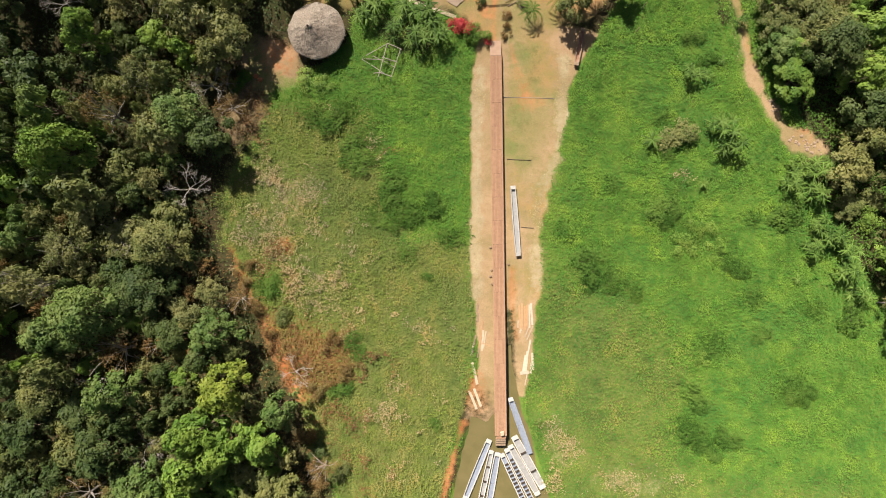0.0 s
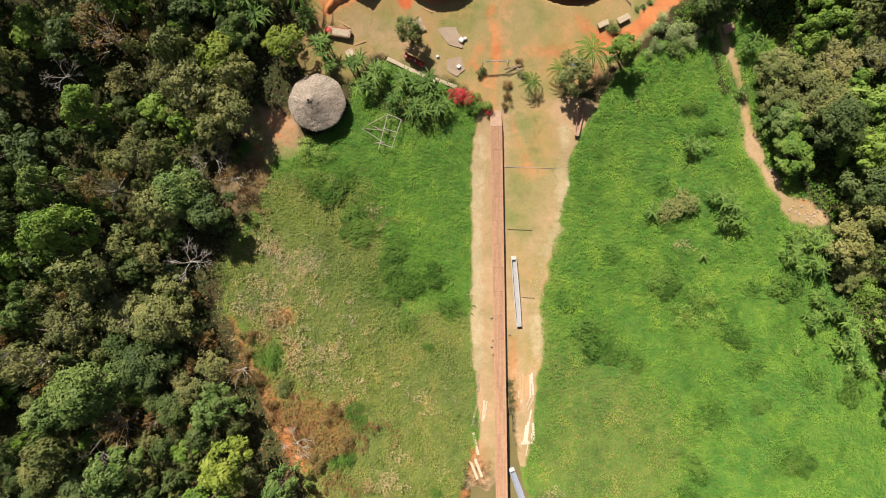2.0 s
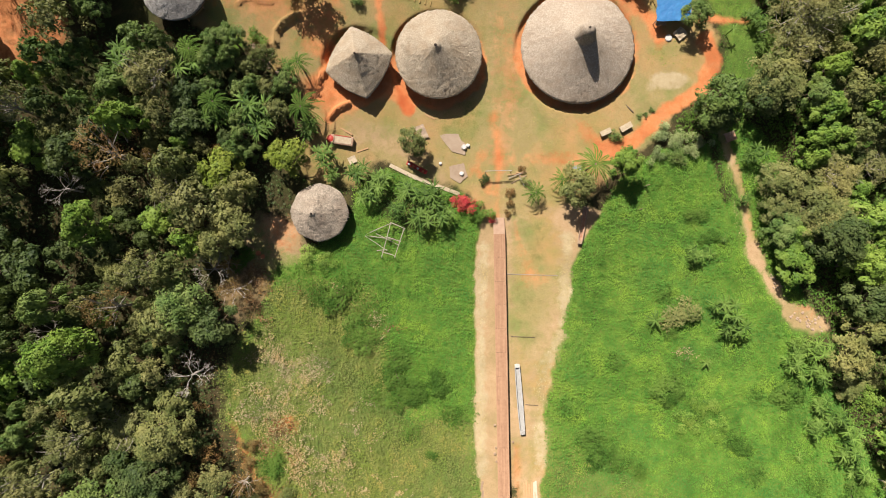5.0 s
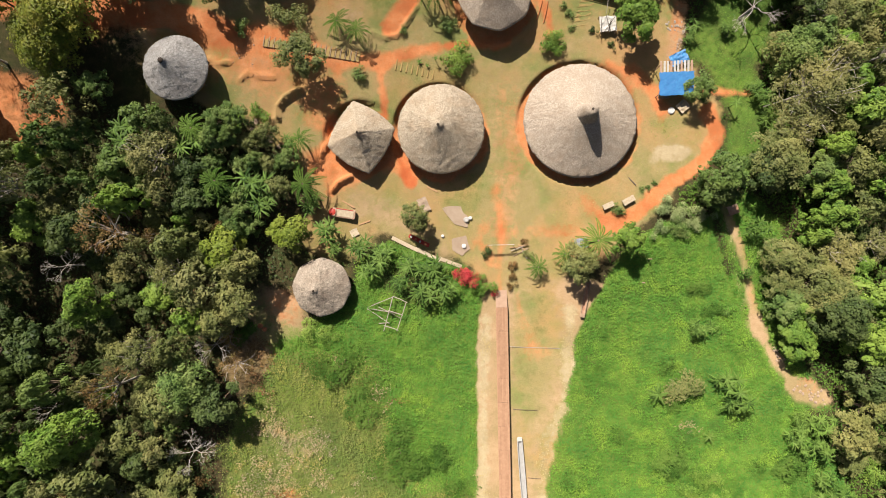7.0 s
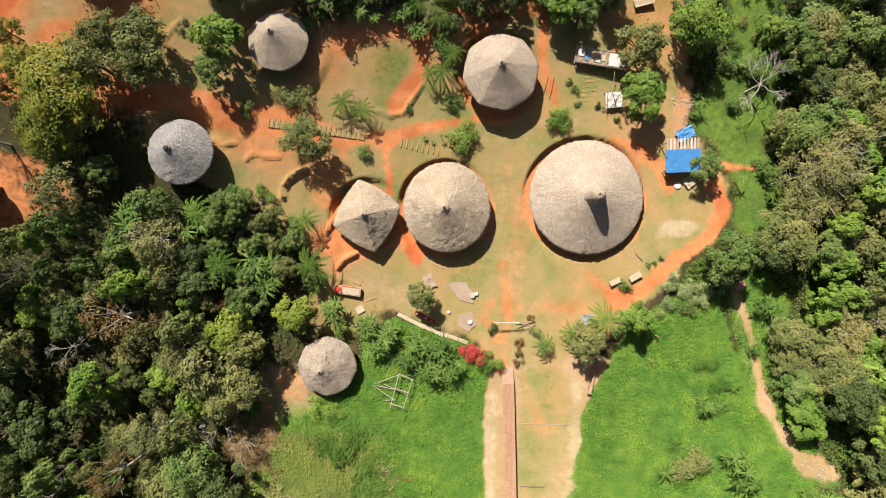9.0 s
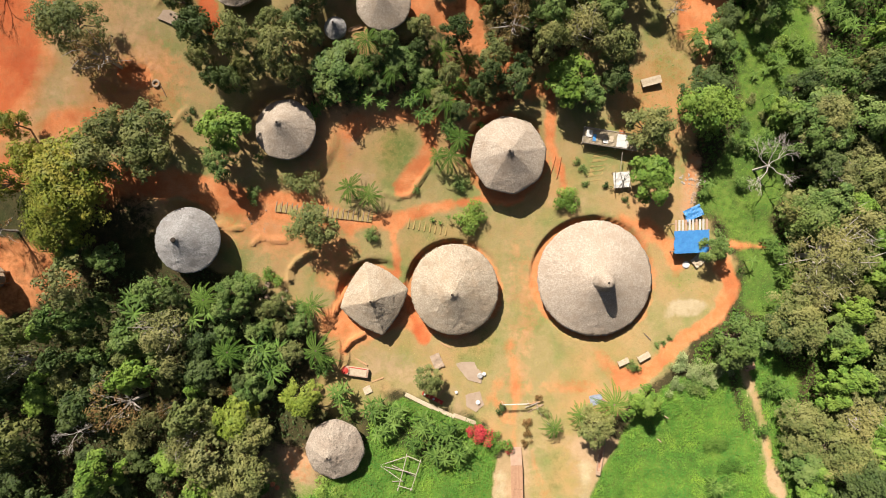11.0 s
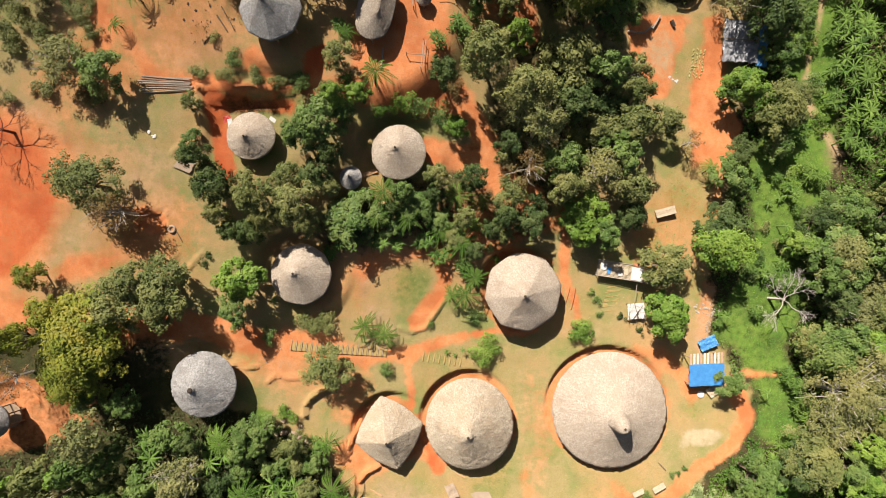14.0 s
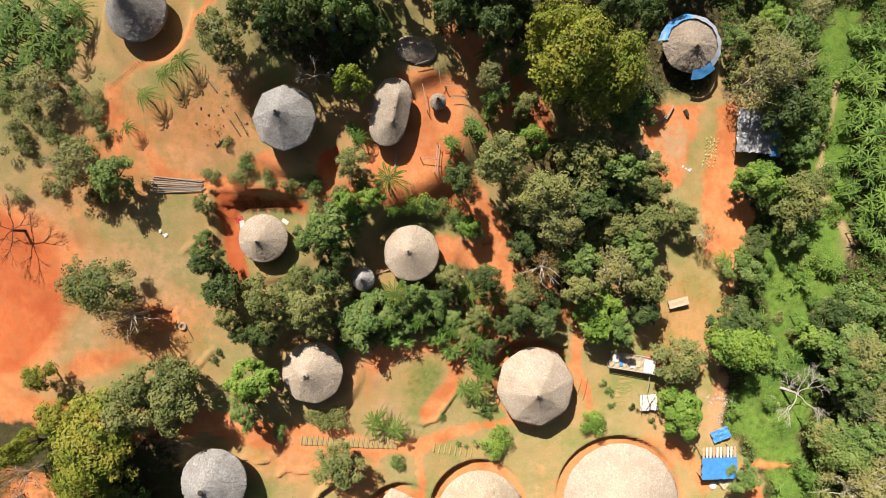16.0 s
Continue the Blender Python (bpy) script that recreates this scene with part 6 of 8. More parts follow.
for row in [("plant", 39.6, 88.4, 1.3, None), ("banana", 41.5, 95.9, 1.5, None), ("plant", 43.6, 91.7, 1.3, None), ("plant", 46, 85, 1.3, None),
            ("banana", 47.9, 90.9, 1.5, None), ("plant", 49.4, 83.3, 1.3, None), ("banana", 42.5, 81.7, 1.8, None), ("plant", 45.2, 88.3, 1.3, None),
            ("banana", 51.4, 95.1, 1.7, None), ("plant", 48, 98.4, 1.3, None), ("plant", 38.8, 91.7, 1.2, None), ("plant", 49.1, 87.5, 1.3, None),
            ("shrub_olive", 45, 84.9, 1.4, None), ("shrub_mid", 42.4, 84, 1.5, None), ("shrub_olive", 51.2, 90.8, 1.5, None), ("shrub_mid", 46.9, 95.9, 1.4, None),
            ("shrub_olive", 43.3, 88.2, 1.0, None), ("shrub_mid", 40.6, 80.7, 1.5, None), ("plant", 47.3, 81.7, 1.3, None), ("banana", 45.5, 79.6, 2.0, None),
            ("shrub_pale", 41.8, 75.2, 1.2, None), ("plant", 35.6, 75.1, 1.2, None), ("plant", 36.1, 76.8, 1.0, None)]:
    plant(*row, "plants on the stream lawn")
for row in [("banana", 53.6, 124.8, 2.5, None), ("banana", 56.2, 123.1, 2.9, None), ("banana", 58.4, 126.6, 2.9, None), ("banana", 55.2, 119.7, 2.9, None),
            ("banana", 57.8, 118, 3.0, None), ("banana", 53.5, 117.1, 2.5, None), ("banana", 56, 114.6, 3.0, None), ("banana", 58.5, 112, 3.0, None),
            ("banana", 53.8, 112, 2.7, None), ("banana", 56.3, 109.5, 3.0, None), ("banana", 53.3, 106.9, 2.5, None), ("banana", 55.8, 104.4, 3.0, None),
            ("banana", 58.3, 102.7, 2.9, None), ("banana", 58, 130.9, 2.5, None), ("banana", 55.4, 130.9, 2.2, None), ("banana", 58.4, 106.9, 2.5, None),
            ("banana", 54.9, 101, 2.2, None), ("banana", 62.1, 118.9, 3.0, None), ("banana", 61.8, 108.6, 3.0, None), ("banana", 62.2, 127.5, 3.0, None),
            ("banana", 57, 99.3, 2.2, None), ("banana", 53.7, 16.2, 2.5, None), ("banana", 51.2, 14.5, 2.2, None), ("banana", 54.5, 12.9, 2.4, None)]:
    plant(*row, "banana grove by the stream")
for row in [("banana", 52.1, 17, 1.9, None), ("banana", 57, 6.3, 2.5, None), ("banana", 54.5, 4.6, 2.0, None), ("banana", 59.4, 4.6, 2.5, None),
            ("banana", 56.2, 16.2, 2.0, None), ("olive", 59.4, 10.8, 2.5, 3), ("shrub_bright", 63.1, 8.9, 2.1, None), ("shrub_olive", 63.5, 12.3, 2.1, None),
            ("banana", 55.3, 7.9, 2.2, None), ("banana", 44.7, 80.9, 2.2, None), ("banana", 46.6, 93.4, 1.7, None), ("banana", 49.2, 96.7, 1.7, None),
            ("banana", 39.7, 94.2, 1.5, None), ("banana", 44.5, 95.9, 1.3, None), ("plant", 45.3, 92.5, 1.2, None), ("plant", 46.9, 87.5, 1.2, None),
            ("banana", 43.5, 53.6, 2.2, None), ("banana", 45.3, 55.3, 2.2, None), ("banana", 47.9, 60.4, 2.0, None), ("banana", 46.6, 64.6, 2.0, None),
            ("banana", 45.3, 66.2, 1.9, None), ("banana", 47, 62, 1.9, None), ("plant", 41.9, 63.7, 1.3, None), ("banana", 45.2, 45.2, 2.4, None)]:
    plant(*row, "banana grove by the stream")
for row in [("banana", 44.4, 38.5, 1.4, None), ("plant", 46.9, 43.6, 1.3, None), ("banana", 41.1, 75.5, 1.3, None), ("plant", 35.9, 75, 1.3, None),
            ("banana", 35.5, 73.7, 1.2, None), ("banana", -62.6, 127.9, 2.4, None), ("banana", -59.1, 126.1, 2.4, None), ("banana", -62.9, 124, 2.4, None),
            ("banana", -60.4, 122.4, 2.1, None), ("banana", -56.5, 124.4, 2.1, None), ("banana", -57.8, 128.4, 2.4, None), ("banana", -55.4, 129, 2.1, None),
            ("palm", -52.8, 127.4, 1.9, 4), ("banana", -66.9, 125.6, 2.4, None), ("palm", -54, 122.4, 1.8, 4), ("banana", -53.2, 124.9, 1.8, None),
            ("shrub_olive", -60.4, 116.1, 2.2, None), ("shrub_mid", -54.8, 117.4, 1.3, None), ("banana", -63.4, 120.2, 1.9, None), ("banana", -57.2, 121.5, 1.7, None)]:
    plant(*row, "banana grove by the stream")
for row in [("dark", 45.9, 53.5, 4.0, 7), ("olive", 46.6, 55.1, 4.8, 8), ("grey", 50.4, 64.4, 5.9, 10), ("grey", 53.7, 68.4, 4.3, 10),
            ("mid", 51.1, 71.7, 3.6, 9), ("grey", 49.9, 59.9, 4.4, 8), ("olive", 48.4, 40.6, 4.1, 6), ("olive", 52.7, 37.6, 4.8, 7),
            ("grey", 55.1, 41.6, 4.4, 7), ("bright", 51.3, 33.2, 3.0, 5), ("mid", 48.9, 33.2, 2.5, 5), ("olive", 48, 37.3, 3.0, 5),
            ("mid", 52.8, 53.6, 3.2, 7), ("bright", 54.4, 51.2, 3.6, 7), ("olive", 57.1, 53.6, 3.6, 8), ("mid", 48.3, 81.2, 3.5, 9),
            ("olive", 50.4, 83.7, 4.7, 9), ("dark", 50.6, 77.4, 3.4, 8), ("olive", 56.5, 76, 3.6, 8), ("mid", 56.8, 83.7, 4.3, 9),
            ("bright", 55.7, 71.2, 3.2, 8), ("dark", 54.9, 32.6, 4.7, 9), ("bright", 58.8, 28.7, 3.6, 9), ("dark", 59.5, 24, 4.0, 9)]:
    plant(*row, "trees by the stream")
for row in [("olive", 57.6, 15.6, 3.6, 7), ("olive", 59.3, 19.5, 3.2, 8), ("mid", 49, 34.6, 3.7, 5), ("bright", 50.7, 28.9, 3.5, 5),
            ("olive", 54.4, 35.6, 4.8, 7), ("mid", 49.5, 85.6, 4.4, 8), ("bright", 46.5, 85.4, 2.8, 6), ("mid", 52, 90.4, 4.0, 8),
            ("dark", 48.5, 88.7, 3.2, 7), ("mid", 51.8, 80.9, 3.6, 8), ("olive", 48.2, 71.0, 3.6, 6), ("mid", 49.2, 70, 4.8, 8),
            ("grey", 52.5, 76.2, 4.0, 8), ("olive", 38, 128.7, 3.2, 7), ("mid", 42.7, 128.7, 4.0, 8),
            ("grey", 45.9, 132.4, 3.6, 7), ("bright", 39.8, 130.5, 3.2, 7), ("mid", 36.8, 107.2, 2.4, 6), ("dark", 38, 99.1, 2.6, 5),
            ("mid", 46.2, 117.9, 2.8, 6), ("dark", 34, 88, 3.9, 8)]:
    plant(*row, "trees by the stream")
for row in [("lime", -29.6, -15.6, 4.2, 12), ("bright", -32.9, -21.5, 4.2, 13), ("bright", -29.4, -23.9, 3.5, 12), ("bright", -34, -27, 4.2, 12),
            ("bright", -25, -23.6, 3.5, 10), ("mid", -22.4, -19, 3.1, 10), ("mid", -49.1, -6, 5.4, 12), ("mid", -52.9, -8.4, 3.8, 12),
            ("olive", -39.8, 4.1, 4.7, 9), ("mid", -37.8, 22.4, 4.7, 9), ("olive", -40.1, 20, 4.0, 9), ("dark", -33.3, 19.4, 4.0, 8),
            ("olive", -31, 33.9, 4.0, 8), ("olive", -33.4, 31.5, 3.2, 8), ("grey", -53.3, 3.2, 3.6, 9), ("bare", -37.2, 12.2, 3.7, 8),
            ("bare", -42.3, -25, 3.2, 9), ("bare", -49.6, -15.7, 2.4, 9), ("bare", -55.5, 39, 3.1, 9), ("bare", -57.6, 18.4, 2.9, 8),
            ("bare", -34.4, 27.6, 3.2, 7), ("bright", -51.2, 33.7, 3.5, 10), ("mid", -45, -16.6, 3.8, 12), ("bare", -21.7, -14.7, 3.0, 3)]:
    plant(*row, "trees at the woods edge")
for row in [("rust", -31.8, 24.5, 3.2, 4), ("rust", -33, 28.5, 2.4, 3), ("rust", -17.1, -28.3, 3.3, 4), ("rust", -30, -3.9, 2.5, 4),
            ("shrub_rust", -30, -1.5, 1.4, None), ("shrub_rust", -27.9, -5.4, 1.5, None), ("shrub_rust", -29.3, 1, 1.4, None), ("shrub_rust", -25.9, -9.3, 1.5, None),
            ("shrub_rust", -16.3, -9.9, 1.7, None), ("shrub_rust", -18.7, -17.5, 1.9, None), ("shrub_rust", -14.5, -14.9, 1.7, None), ("shrub_olive", -24.1, -6.6, 1.5, None),
            ("shrub_rust", -19.9, -24.3, 1.9, None), ("shrub_rust", -18.5, -31.8, 2.2, None), ("shrub_olive", -15.1, -29.2, 1.7, None), ("shrub_dark", -18.6, -26.8, 2.1, None),
            ("mid", -32.7, -8.5, 3.7, 8)]:
    plant(*row, "trees at the woods edge")


JOINED = {}
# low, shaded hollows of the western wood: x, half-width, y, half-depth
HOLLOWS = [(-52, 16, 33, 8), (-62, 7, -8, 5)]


def add_joined(kind, x, y, radius, height):
    """Notes a tree of the joined woods: leaves only, with a short stem."""
    JOINED.setdefault(kind, []).append((x, y, radius, height))
    PLANTED.append((x, y, radius))


def forest(outline, tones, count, rng, group, low=2.4, high=4.8, gap=0.62, single=60):
    """Fills an outline with trees that keep their distance: the first ones singly, the rest joined."""
    xs, ys = [p[0] for p in outline], [p[1] for p in outline]
    made, tries = 0, 0
    while made < count and tries < 9000:
        tries += 1
        x, y = rng.uniform(min(xs), max(xs)), rng.uniform(min(ys), max(ys))
        r = rng.uniform(low, high) * (1.0 if tries < 3000 else 0.7)
        if float(area_distance(np.array([x]), np.array([y]), outline)[0]) > -0.4 * r:
            continue
        if any((x - a) ** 2 + (y - b) ** 2 < (gap * (r + c)) ** 2 for a, b, c in PLANTED):
            continue
        if any((x - a) ** 2 + (y - b) ** 2 < (c + 0.55 * r) ** 2 for a, b, c, _, _ in PADS):
            continue
        t = float(field(x, y, 17.0)) * 0.55 + rng.random() * 0.45
        tone, height = tones[min(len(tones) - 1, int(t * len(tones)))], (3.6 + 1.15 * r) * (0.6 + 0.85 * float(field(x + 90, y, 13.0))) + rng.uniform(-1.0, 1.2) + (rng.uniform(2.5, 5.0) if rng.random() < 0.2 and r > 2.5 else 0)
        if group == "western wood":
            hollow = max(math.exp(-((x - a) / b) ** 2 - ((y - c) / d) ** 2) for a, b, c, d in HOLLOWS)
            if hollow > 0.4 and rng.random() < 0.45:
                PLANTED.append((x, y, r * 0.8))
                continue
            # darker leaves stand in for the shade of the hollow
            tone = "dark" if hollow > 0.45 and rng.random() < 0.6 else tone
            height = height * (1 - 0.5 * hollow) + (3.0 if 0.12 < hollow < 0.4 else 0)
        if made < single:
            plant(tone, x, y, r, height, group)
        else:
            add_joined(tone, x, y, r, height)
        made += 1


PLANTED += [(-65, 59.5, 6.5), (-60, 61.5, 5.5), (-69, 64, 5), (-57, 59, 3.5)]   # open ground by the edge of the slope
forest([(-74.5, 42.9), (-63.1, 42.1), (-52.6, 40.5), (-39.5, 40.9), (-30.1, 36.4), (-27.3, 46.6), (-27.3, 38.3), (-30.6, 43.4), (-31.9, 50.9), (-37.6, 60.5), (-44, 60.8), (-50.1, 63.5), (-53.3, 64.3), (-55.3, 62), (-62.3, 54.7), (-73.5, 53.9), (-74.5, 15.3), (-72.8, -40.7), (-17.2, -39.6), (-20, -27), (-22.9, -22), (-25.6, -17.8), (-28.9, -11), (-31.6, -5), (-33.7, 1), (-35.6, 8.7), (-36.8, 15.6), (-35.2, 24.3), (-31, 31.3), (-30.1, 36.4), (-39.5, 40.9)], ["dark", "mid", "mid", "dark", "olive", "bright", "dark", "grey", "olive", "rust", "olive", "mid", "olive"], 350, random.Random(3), "western wood", 1.7, 5.4, 0.56, 70)
forest([(60.4, 140.5), (67.4, 140.5), (65.6, 59.4), (71.1, 31.5), (72.1, -25.4), (70.5, -25.4), (66.2, -12.1), (63.1, -5.4), (62.3, 3.8), (60.7, 14), (59, 20.5), (52.2, 36.6), (50.6, 45.1), (50.6, 53.7), (53.3, 65.8), (54.4, 81.4), (53.3, 88.2), (58.7, 97.6)], ["mid", "grey", "olive", "bright", "grey", "dark", "olive"], 110, random.Random(4), "eastern wood", 1.9, 3.8, 0.54, 30)
forest([(-33.4, 138), (-22.5, 130.4), (-13.1, 131.3), (-6.2, 132.2), (1.2, 132.5), (22.7, 136.8), (46.2, 139.4), (59.5, 142.2), (67.4, 142.2), (67.6, 151.1), (-79.7, 148.8), (-77.2, 142.1)], ["dark", "mid", "olive", "amber", "mid"], 60, random.Random(5), "northern wood", 2.6, 4.6, 0.62, 20)
forest([(-33.6, 60.9), (-28.1, 60.6), (-22.6, 56.6), (-21.1, 50.8), (-26.2, 46.5), (-29.7, 43.1), (-33, 43.1), (-35.8, 53.2)], ["dark", "mid", "olive"], 16, random.Random(6), "slope thicket", 1.6, 2.6, 0.5, 16)
forest([(-61.1, 82.2), (-49.6, 84.5), (-47, 78.7), (-49.3, 70.4), (-55.6, 65.1), (-60.1, 67.4), (-62.5, 71.9)], ["olive", "amber", "amber", "mid"], 2, random.Random(8), "big tree by the path", 2.2, 3.6, 0.45, 9)
PLANTED += [(-6, 98, 2.4), (-3, 97.4, 2.4), (0, 96.4, 2.4), (2.8, 94.6, 2.0), (-1.5, 101, 1.6), (1, 93, 1.6)]   # the orange clearing
forest([(-21, 98.7), (1.9, 98.1), (6.6, 106.8), (22.2, 111.5), (24.2, 100), (11.3, 91.7), (4.7, 86), (-1.1, 85.2), (-12.2, 87.1), (-21.5, 84.8)], ["mid", "olive", "dark", "olive"], 24, random.Random(9), "village grove", 1.6, 3.0, 0.55, 26)
forest([(-40.5, 95.7), (-20.7, 103.8), (-18, 99.5), (-21.5, 86.4), (-34.4, 85.7)], ["mid", "olive", "dark"], 9, random.Random(10), "village grove", 1.6, 2.8, 0.55, 9)
forest([(-30.4, 126.7), (-22.4, 128.2), (-14.4, 128.2), (-17.2, 121.9), (-22.6, 119.7), (-28.4, 122.1)], ["dark", "mid", "dark"], 10, random.Random(12), "northern wood", 2.0, 3.2, 0.55, 10)
forest([(-8.3, 129.6), (3.5, 131.3), (3.5, 125.4), (-4, 125.2)], ["dark", "mid", "dark"], 8, random.Random(13), "northern wood", 2.0, 3.2, 0.5, 8)
for kind, rows in JOINED.items():
    co_all, tri_all, first = [], [], 0
    for x, y, r, h in rows:
        src = [o for o in PROTOS[kind][TREE_RNG.randrange(3)].children if o.name.startswith("crown")][0].data
        co = np.empty(len(src.vertices) * 3, dtype=np.float32)
        src.vertices.foreach_get("co", co)
        # every other leaf, a little larger, is enough here
        co = co.reshape(-1, 3, 3)[::2]
        mid = co.mean(axis=1, keepdims=True)
        co = (mid + (co - mid) * 1.38).reshape(-1, 3)
        tri = np.arange(len(co)).reshape(-1, 3)[:, ::-1]
        turn = TREE_RNG.uniform(0, 6.28)
        c, s = math.cos(turn) * r / 4.3, math.sin(turn) * r / 4.3
        co_all.append(np.stack([co[:, 0] * c - co[:, 1] * s + x, co[:, 0] * s + co[:, 1] * c + y, co[:, 2] * h / 8.3 + gz(x, y)], 1))
        tri_all.append(tri + first)
        first += len(co)
    wood = new("woodland", fast_mesh("woodland", np.concatenate(co_all), np.concatenate(tri_all), LEAF[kind]))
    tagged(wood, "dense canopy of the surrounding " + {"mid": "green", "dark": "dark green", "olive": "olive-green", "grey": "grey-green", "bright": "fresh green", "amber": "olive and amber", "rust": "thin brownish"}.get(kind, kind) + " woods", "woodland", kind="stuff")
for group in PROTOS.values():
    for ob in group:
        for o in (*ob.children_recursive, ob):
            bpy.data.objects.remove(o)


# ---- the boardwalk and the landing ----
WALK_Z = 0.95
W0, W1 = Vector((7.61, 33.08, WALK_Z)), Vector((8.95, -23.82, WALK_Z))
walk_len = (W1 - W0).length
walk_turn = math.degrees(math.atan2(W1.y - W0.y, W1.x - W0.x))
boardwalk = thing("boardwalk", "long raised boardwalk of reddish-brown weathered boards", "boardwalk", pose(W0.x, W0.y, 0, 0, 0, walk_turn), kind="structure")
WIDE = 1.62
bays = 16
bay = walk_len / bays
board_rng = random.Random(8)
for k in range(bays + 1):
    for side in (-1, 1):
        v, f = tube([(0, 0, -1.9), (0, 0, WALK_Z - 0.12)], [0.09, 0.08], 7)
        part("post", mesh_of("post", v, f, DARK), None, boardwalk, "", pose(min(k * bay, walk_len - 0.1), side * (WIDE / 2 - 0.1), 0))
    part("crossbeam", box_bm((0.14, WIDE - 0.04, 0.12), None, 0.01), DARK, boardwalk, "", pose(min(k * bay, walk_len - 0.1), 0, WALK_Z - 0.13))
for side in (-1, 1):
    part("edge_beam", box_bm((walk_len, 0.09, 0.18), None, 0.01), DECK, boardwalk, "reddish edge timber", pose(walk_len / 2, side * (WIDE / 2 + 0.02), WALK_Z - 0.06))
BOARDS = [part("board", box_bm((bay - 0.02, WIDE / 8 - 0.012, 0.045), None, 0.006), DECK, boardwalk).data]
bpy.data.objects.remove(boardwalk.children[-1])
for k in range(bays):
    for q in range(8):
        part("board", BOARDS[0], None, boardwalk, "", pose((k + 0.5) * bay, (q - 3.5) * WIDE / 8, WALK_Z + board_rng.uniform(-0.012, 0.012), board_rng.uniform(-0.8, 0.8), 0, 0))
for k in range(4):
    part("step", box_bm((0.42, WIDE - 0.15, 0.08), None, 0.01), WOOD if k else DECK, boardwalk, "worn timber step", pose(walk_len + 0.25 + 0.40 * k, 0, WALK_Z - 0.18 * (k + 1)))
for side in (-1, 1):
    part("stringer", box_bm((1.9, 0.08, 0.22), pose(0, 0, 0, 0, 24, 0)), WOOD, boardwalk, "", pose(walk_len + 0.85, side * (WIDE / 2 - 0.12), WALK_Z - 0.6))
ramp = thing("ramp", "pinkish cement ramp at the head of the boardwalk", "ramp", pose(W0.x, W0.y, 0, 0, 0, walk_turn), kind="structure")
part("slab", box_bm((2.6, 1.7, 0.16), pose(0, 0, 0, 0, -14, 0), 0.02), RAMP, ramp, "", pose(-1.25, 0, 0.60))
part("footing", box_bm((2.0, 1.5, 0.5), None, 0.03), RAMP, ramp, "", pose(-0.95, 0, 0.15))
crate = tagged(part("crate", box_bm((0.5, 0.55, 0.35), pose(9.13, -23.40, WALK_Z + 0.2, 0, 0, 10), 0.02), PALE), "small pale wooden box at the boardwalk end", "box")


def canoe(label, a, b, wide, z, rim, floor, seats=0, bow=None):
    """A long dugout boat with square ends, from a to b."""
    a, b = Vector(a), Vector(b)
    ln = (b - a).length
    c = thing("dugout_canoe", label, "canoe", Matrix.Translation(((a.x + b.x) / 2, (a.y + b.y) / 2, z)) @ Matrix.Rotation(math.atan2(b.y - a.y, b.x - a.x), 4, "Z"), "dugout canoes")

    def shape(s):
        return wide / 2 * (0.62 + 0.38 * math.sin(math.pi * min(1, max(0, 0.12 + 0.76 * s))) ** 0.7), 0.07 * abs(2 * s - 1) ** 2.5

    def loft(name, section, mat):
        vs, fs, n = [], [], 19
        for i in range(n):
            s = i / (n - 1)
            w, up = shape(s)
            ring = section(w, up)
            vs += [((s - 0.5) * ln, y, zz) for y, zz in ring]
        k = len(ring)
        for i in range(n - 1):
            for j in range(k):
                p, q = i * k + j, i * k + (j + 1) % k
                fs.append((p, q, q + k, p + k))
        fs += [tuple(range(k))[::-1], tuple(range((n - 1) * k, n * k))]
        return mesh_of(name, vs, fs, mat)

    part("hull", loft("hull", lambda w, u: [(-w, 0.42 + u), (-w * 0.86, 0.12 + u), (-w * 0.55, u), (w * 0.55, u), (w * 0.86, 0.12 + u), (w, 0.42 + u), (w - 0.06, 0.42 + u), (w * 0.74, 0.14 + u), (-w * 0.74, 0.14 + u), (-w + 0.06, 0.42 + u)], floor), None, c)
    for side in (-1, 1):
        part("gunwale", loft("gunwale", lambda w, u: [(side * (w + 0.035), 0.40 + u), (side * (w + 0.035), 0.47 + u), (side * (w - 0.085), 0.47 + u), (side * (w - 0.085), 0.40 + u)], rim), None, c, "pale gunwale")
    for s in (0.0, 1.0):
        w, u = shape(s)
        part("end_deck", box_bm((0.55, 2 * w + 0.06, 0.08), None, 0.015), bow if (bow and s == 0) else rim, c, "", pose((s - 0.5) * (ln - 0.45), 0, 0.47 + u))
    for k in range(seats):
        s = 0.15 + 0.7 * (k + 0.5) / seats
        part("thwart", box_bm((0.26, 2 * shape(s)[0] - 0.08, 0.05), None, 0.01), DARK, c, "dark seat board", pose((s - 0.5) * ln, 0, 0.36))
    return c


AF = WATER_Z - 0.14
canoe("long canoe with a white rim and blue-grey floor at the landing", (7.33, -24.82, 0), (3.77, -33.74, 0), 0.95, AF, TIN_W, BLUE_GREY)
canoe("narrow worn grey canoe at the landing", (7.68, -26.42, 0), (5.75, -35.72, 0), 0.8, AF + 0.02, TIN_W, GREY, 3)
canoe("canoe with a white rim and a blue floor at the landing", (8.62, -26.74, 0), (7.02, -36.20, 0), 0.95, AF, TIN_W, BLUE_GREY)
canoe("white-rimmed canoe with dark seat boards at the landing", (9.22, -26.90, 0), (13.45, -35.57, 0), 0.85, AF, TIN_W, BLUE_GREY, 11)
canoe("canoe with a blue-grey floor and seat boards", (9.89, -26.13, 0), (14.46, -35.05, 0), 0.85, AF + 0.03, TIN_W, BLUE_GREY, 11)
canoe("broad grey canoe with a white rim at the landing", (10.48, -25.61, 0), (14.70, -32.86, 0), 0.95, AF, TIN_W, GREY)
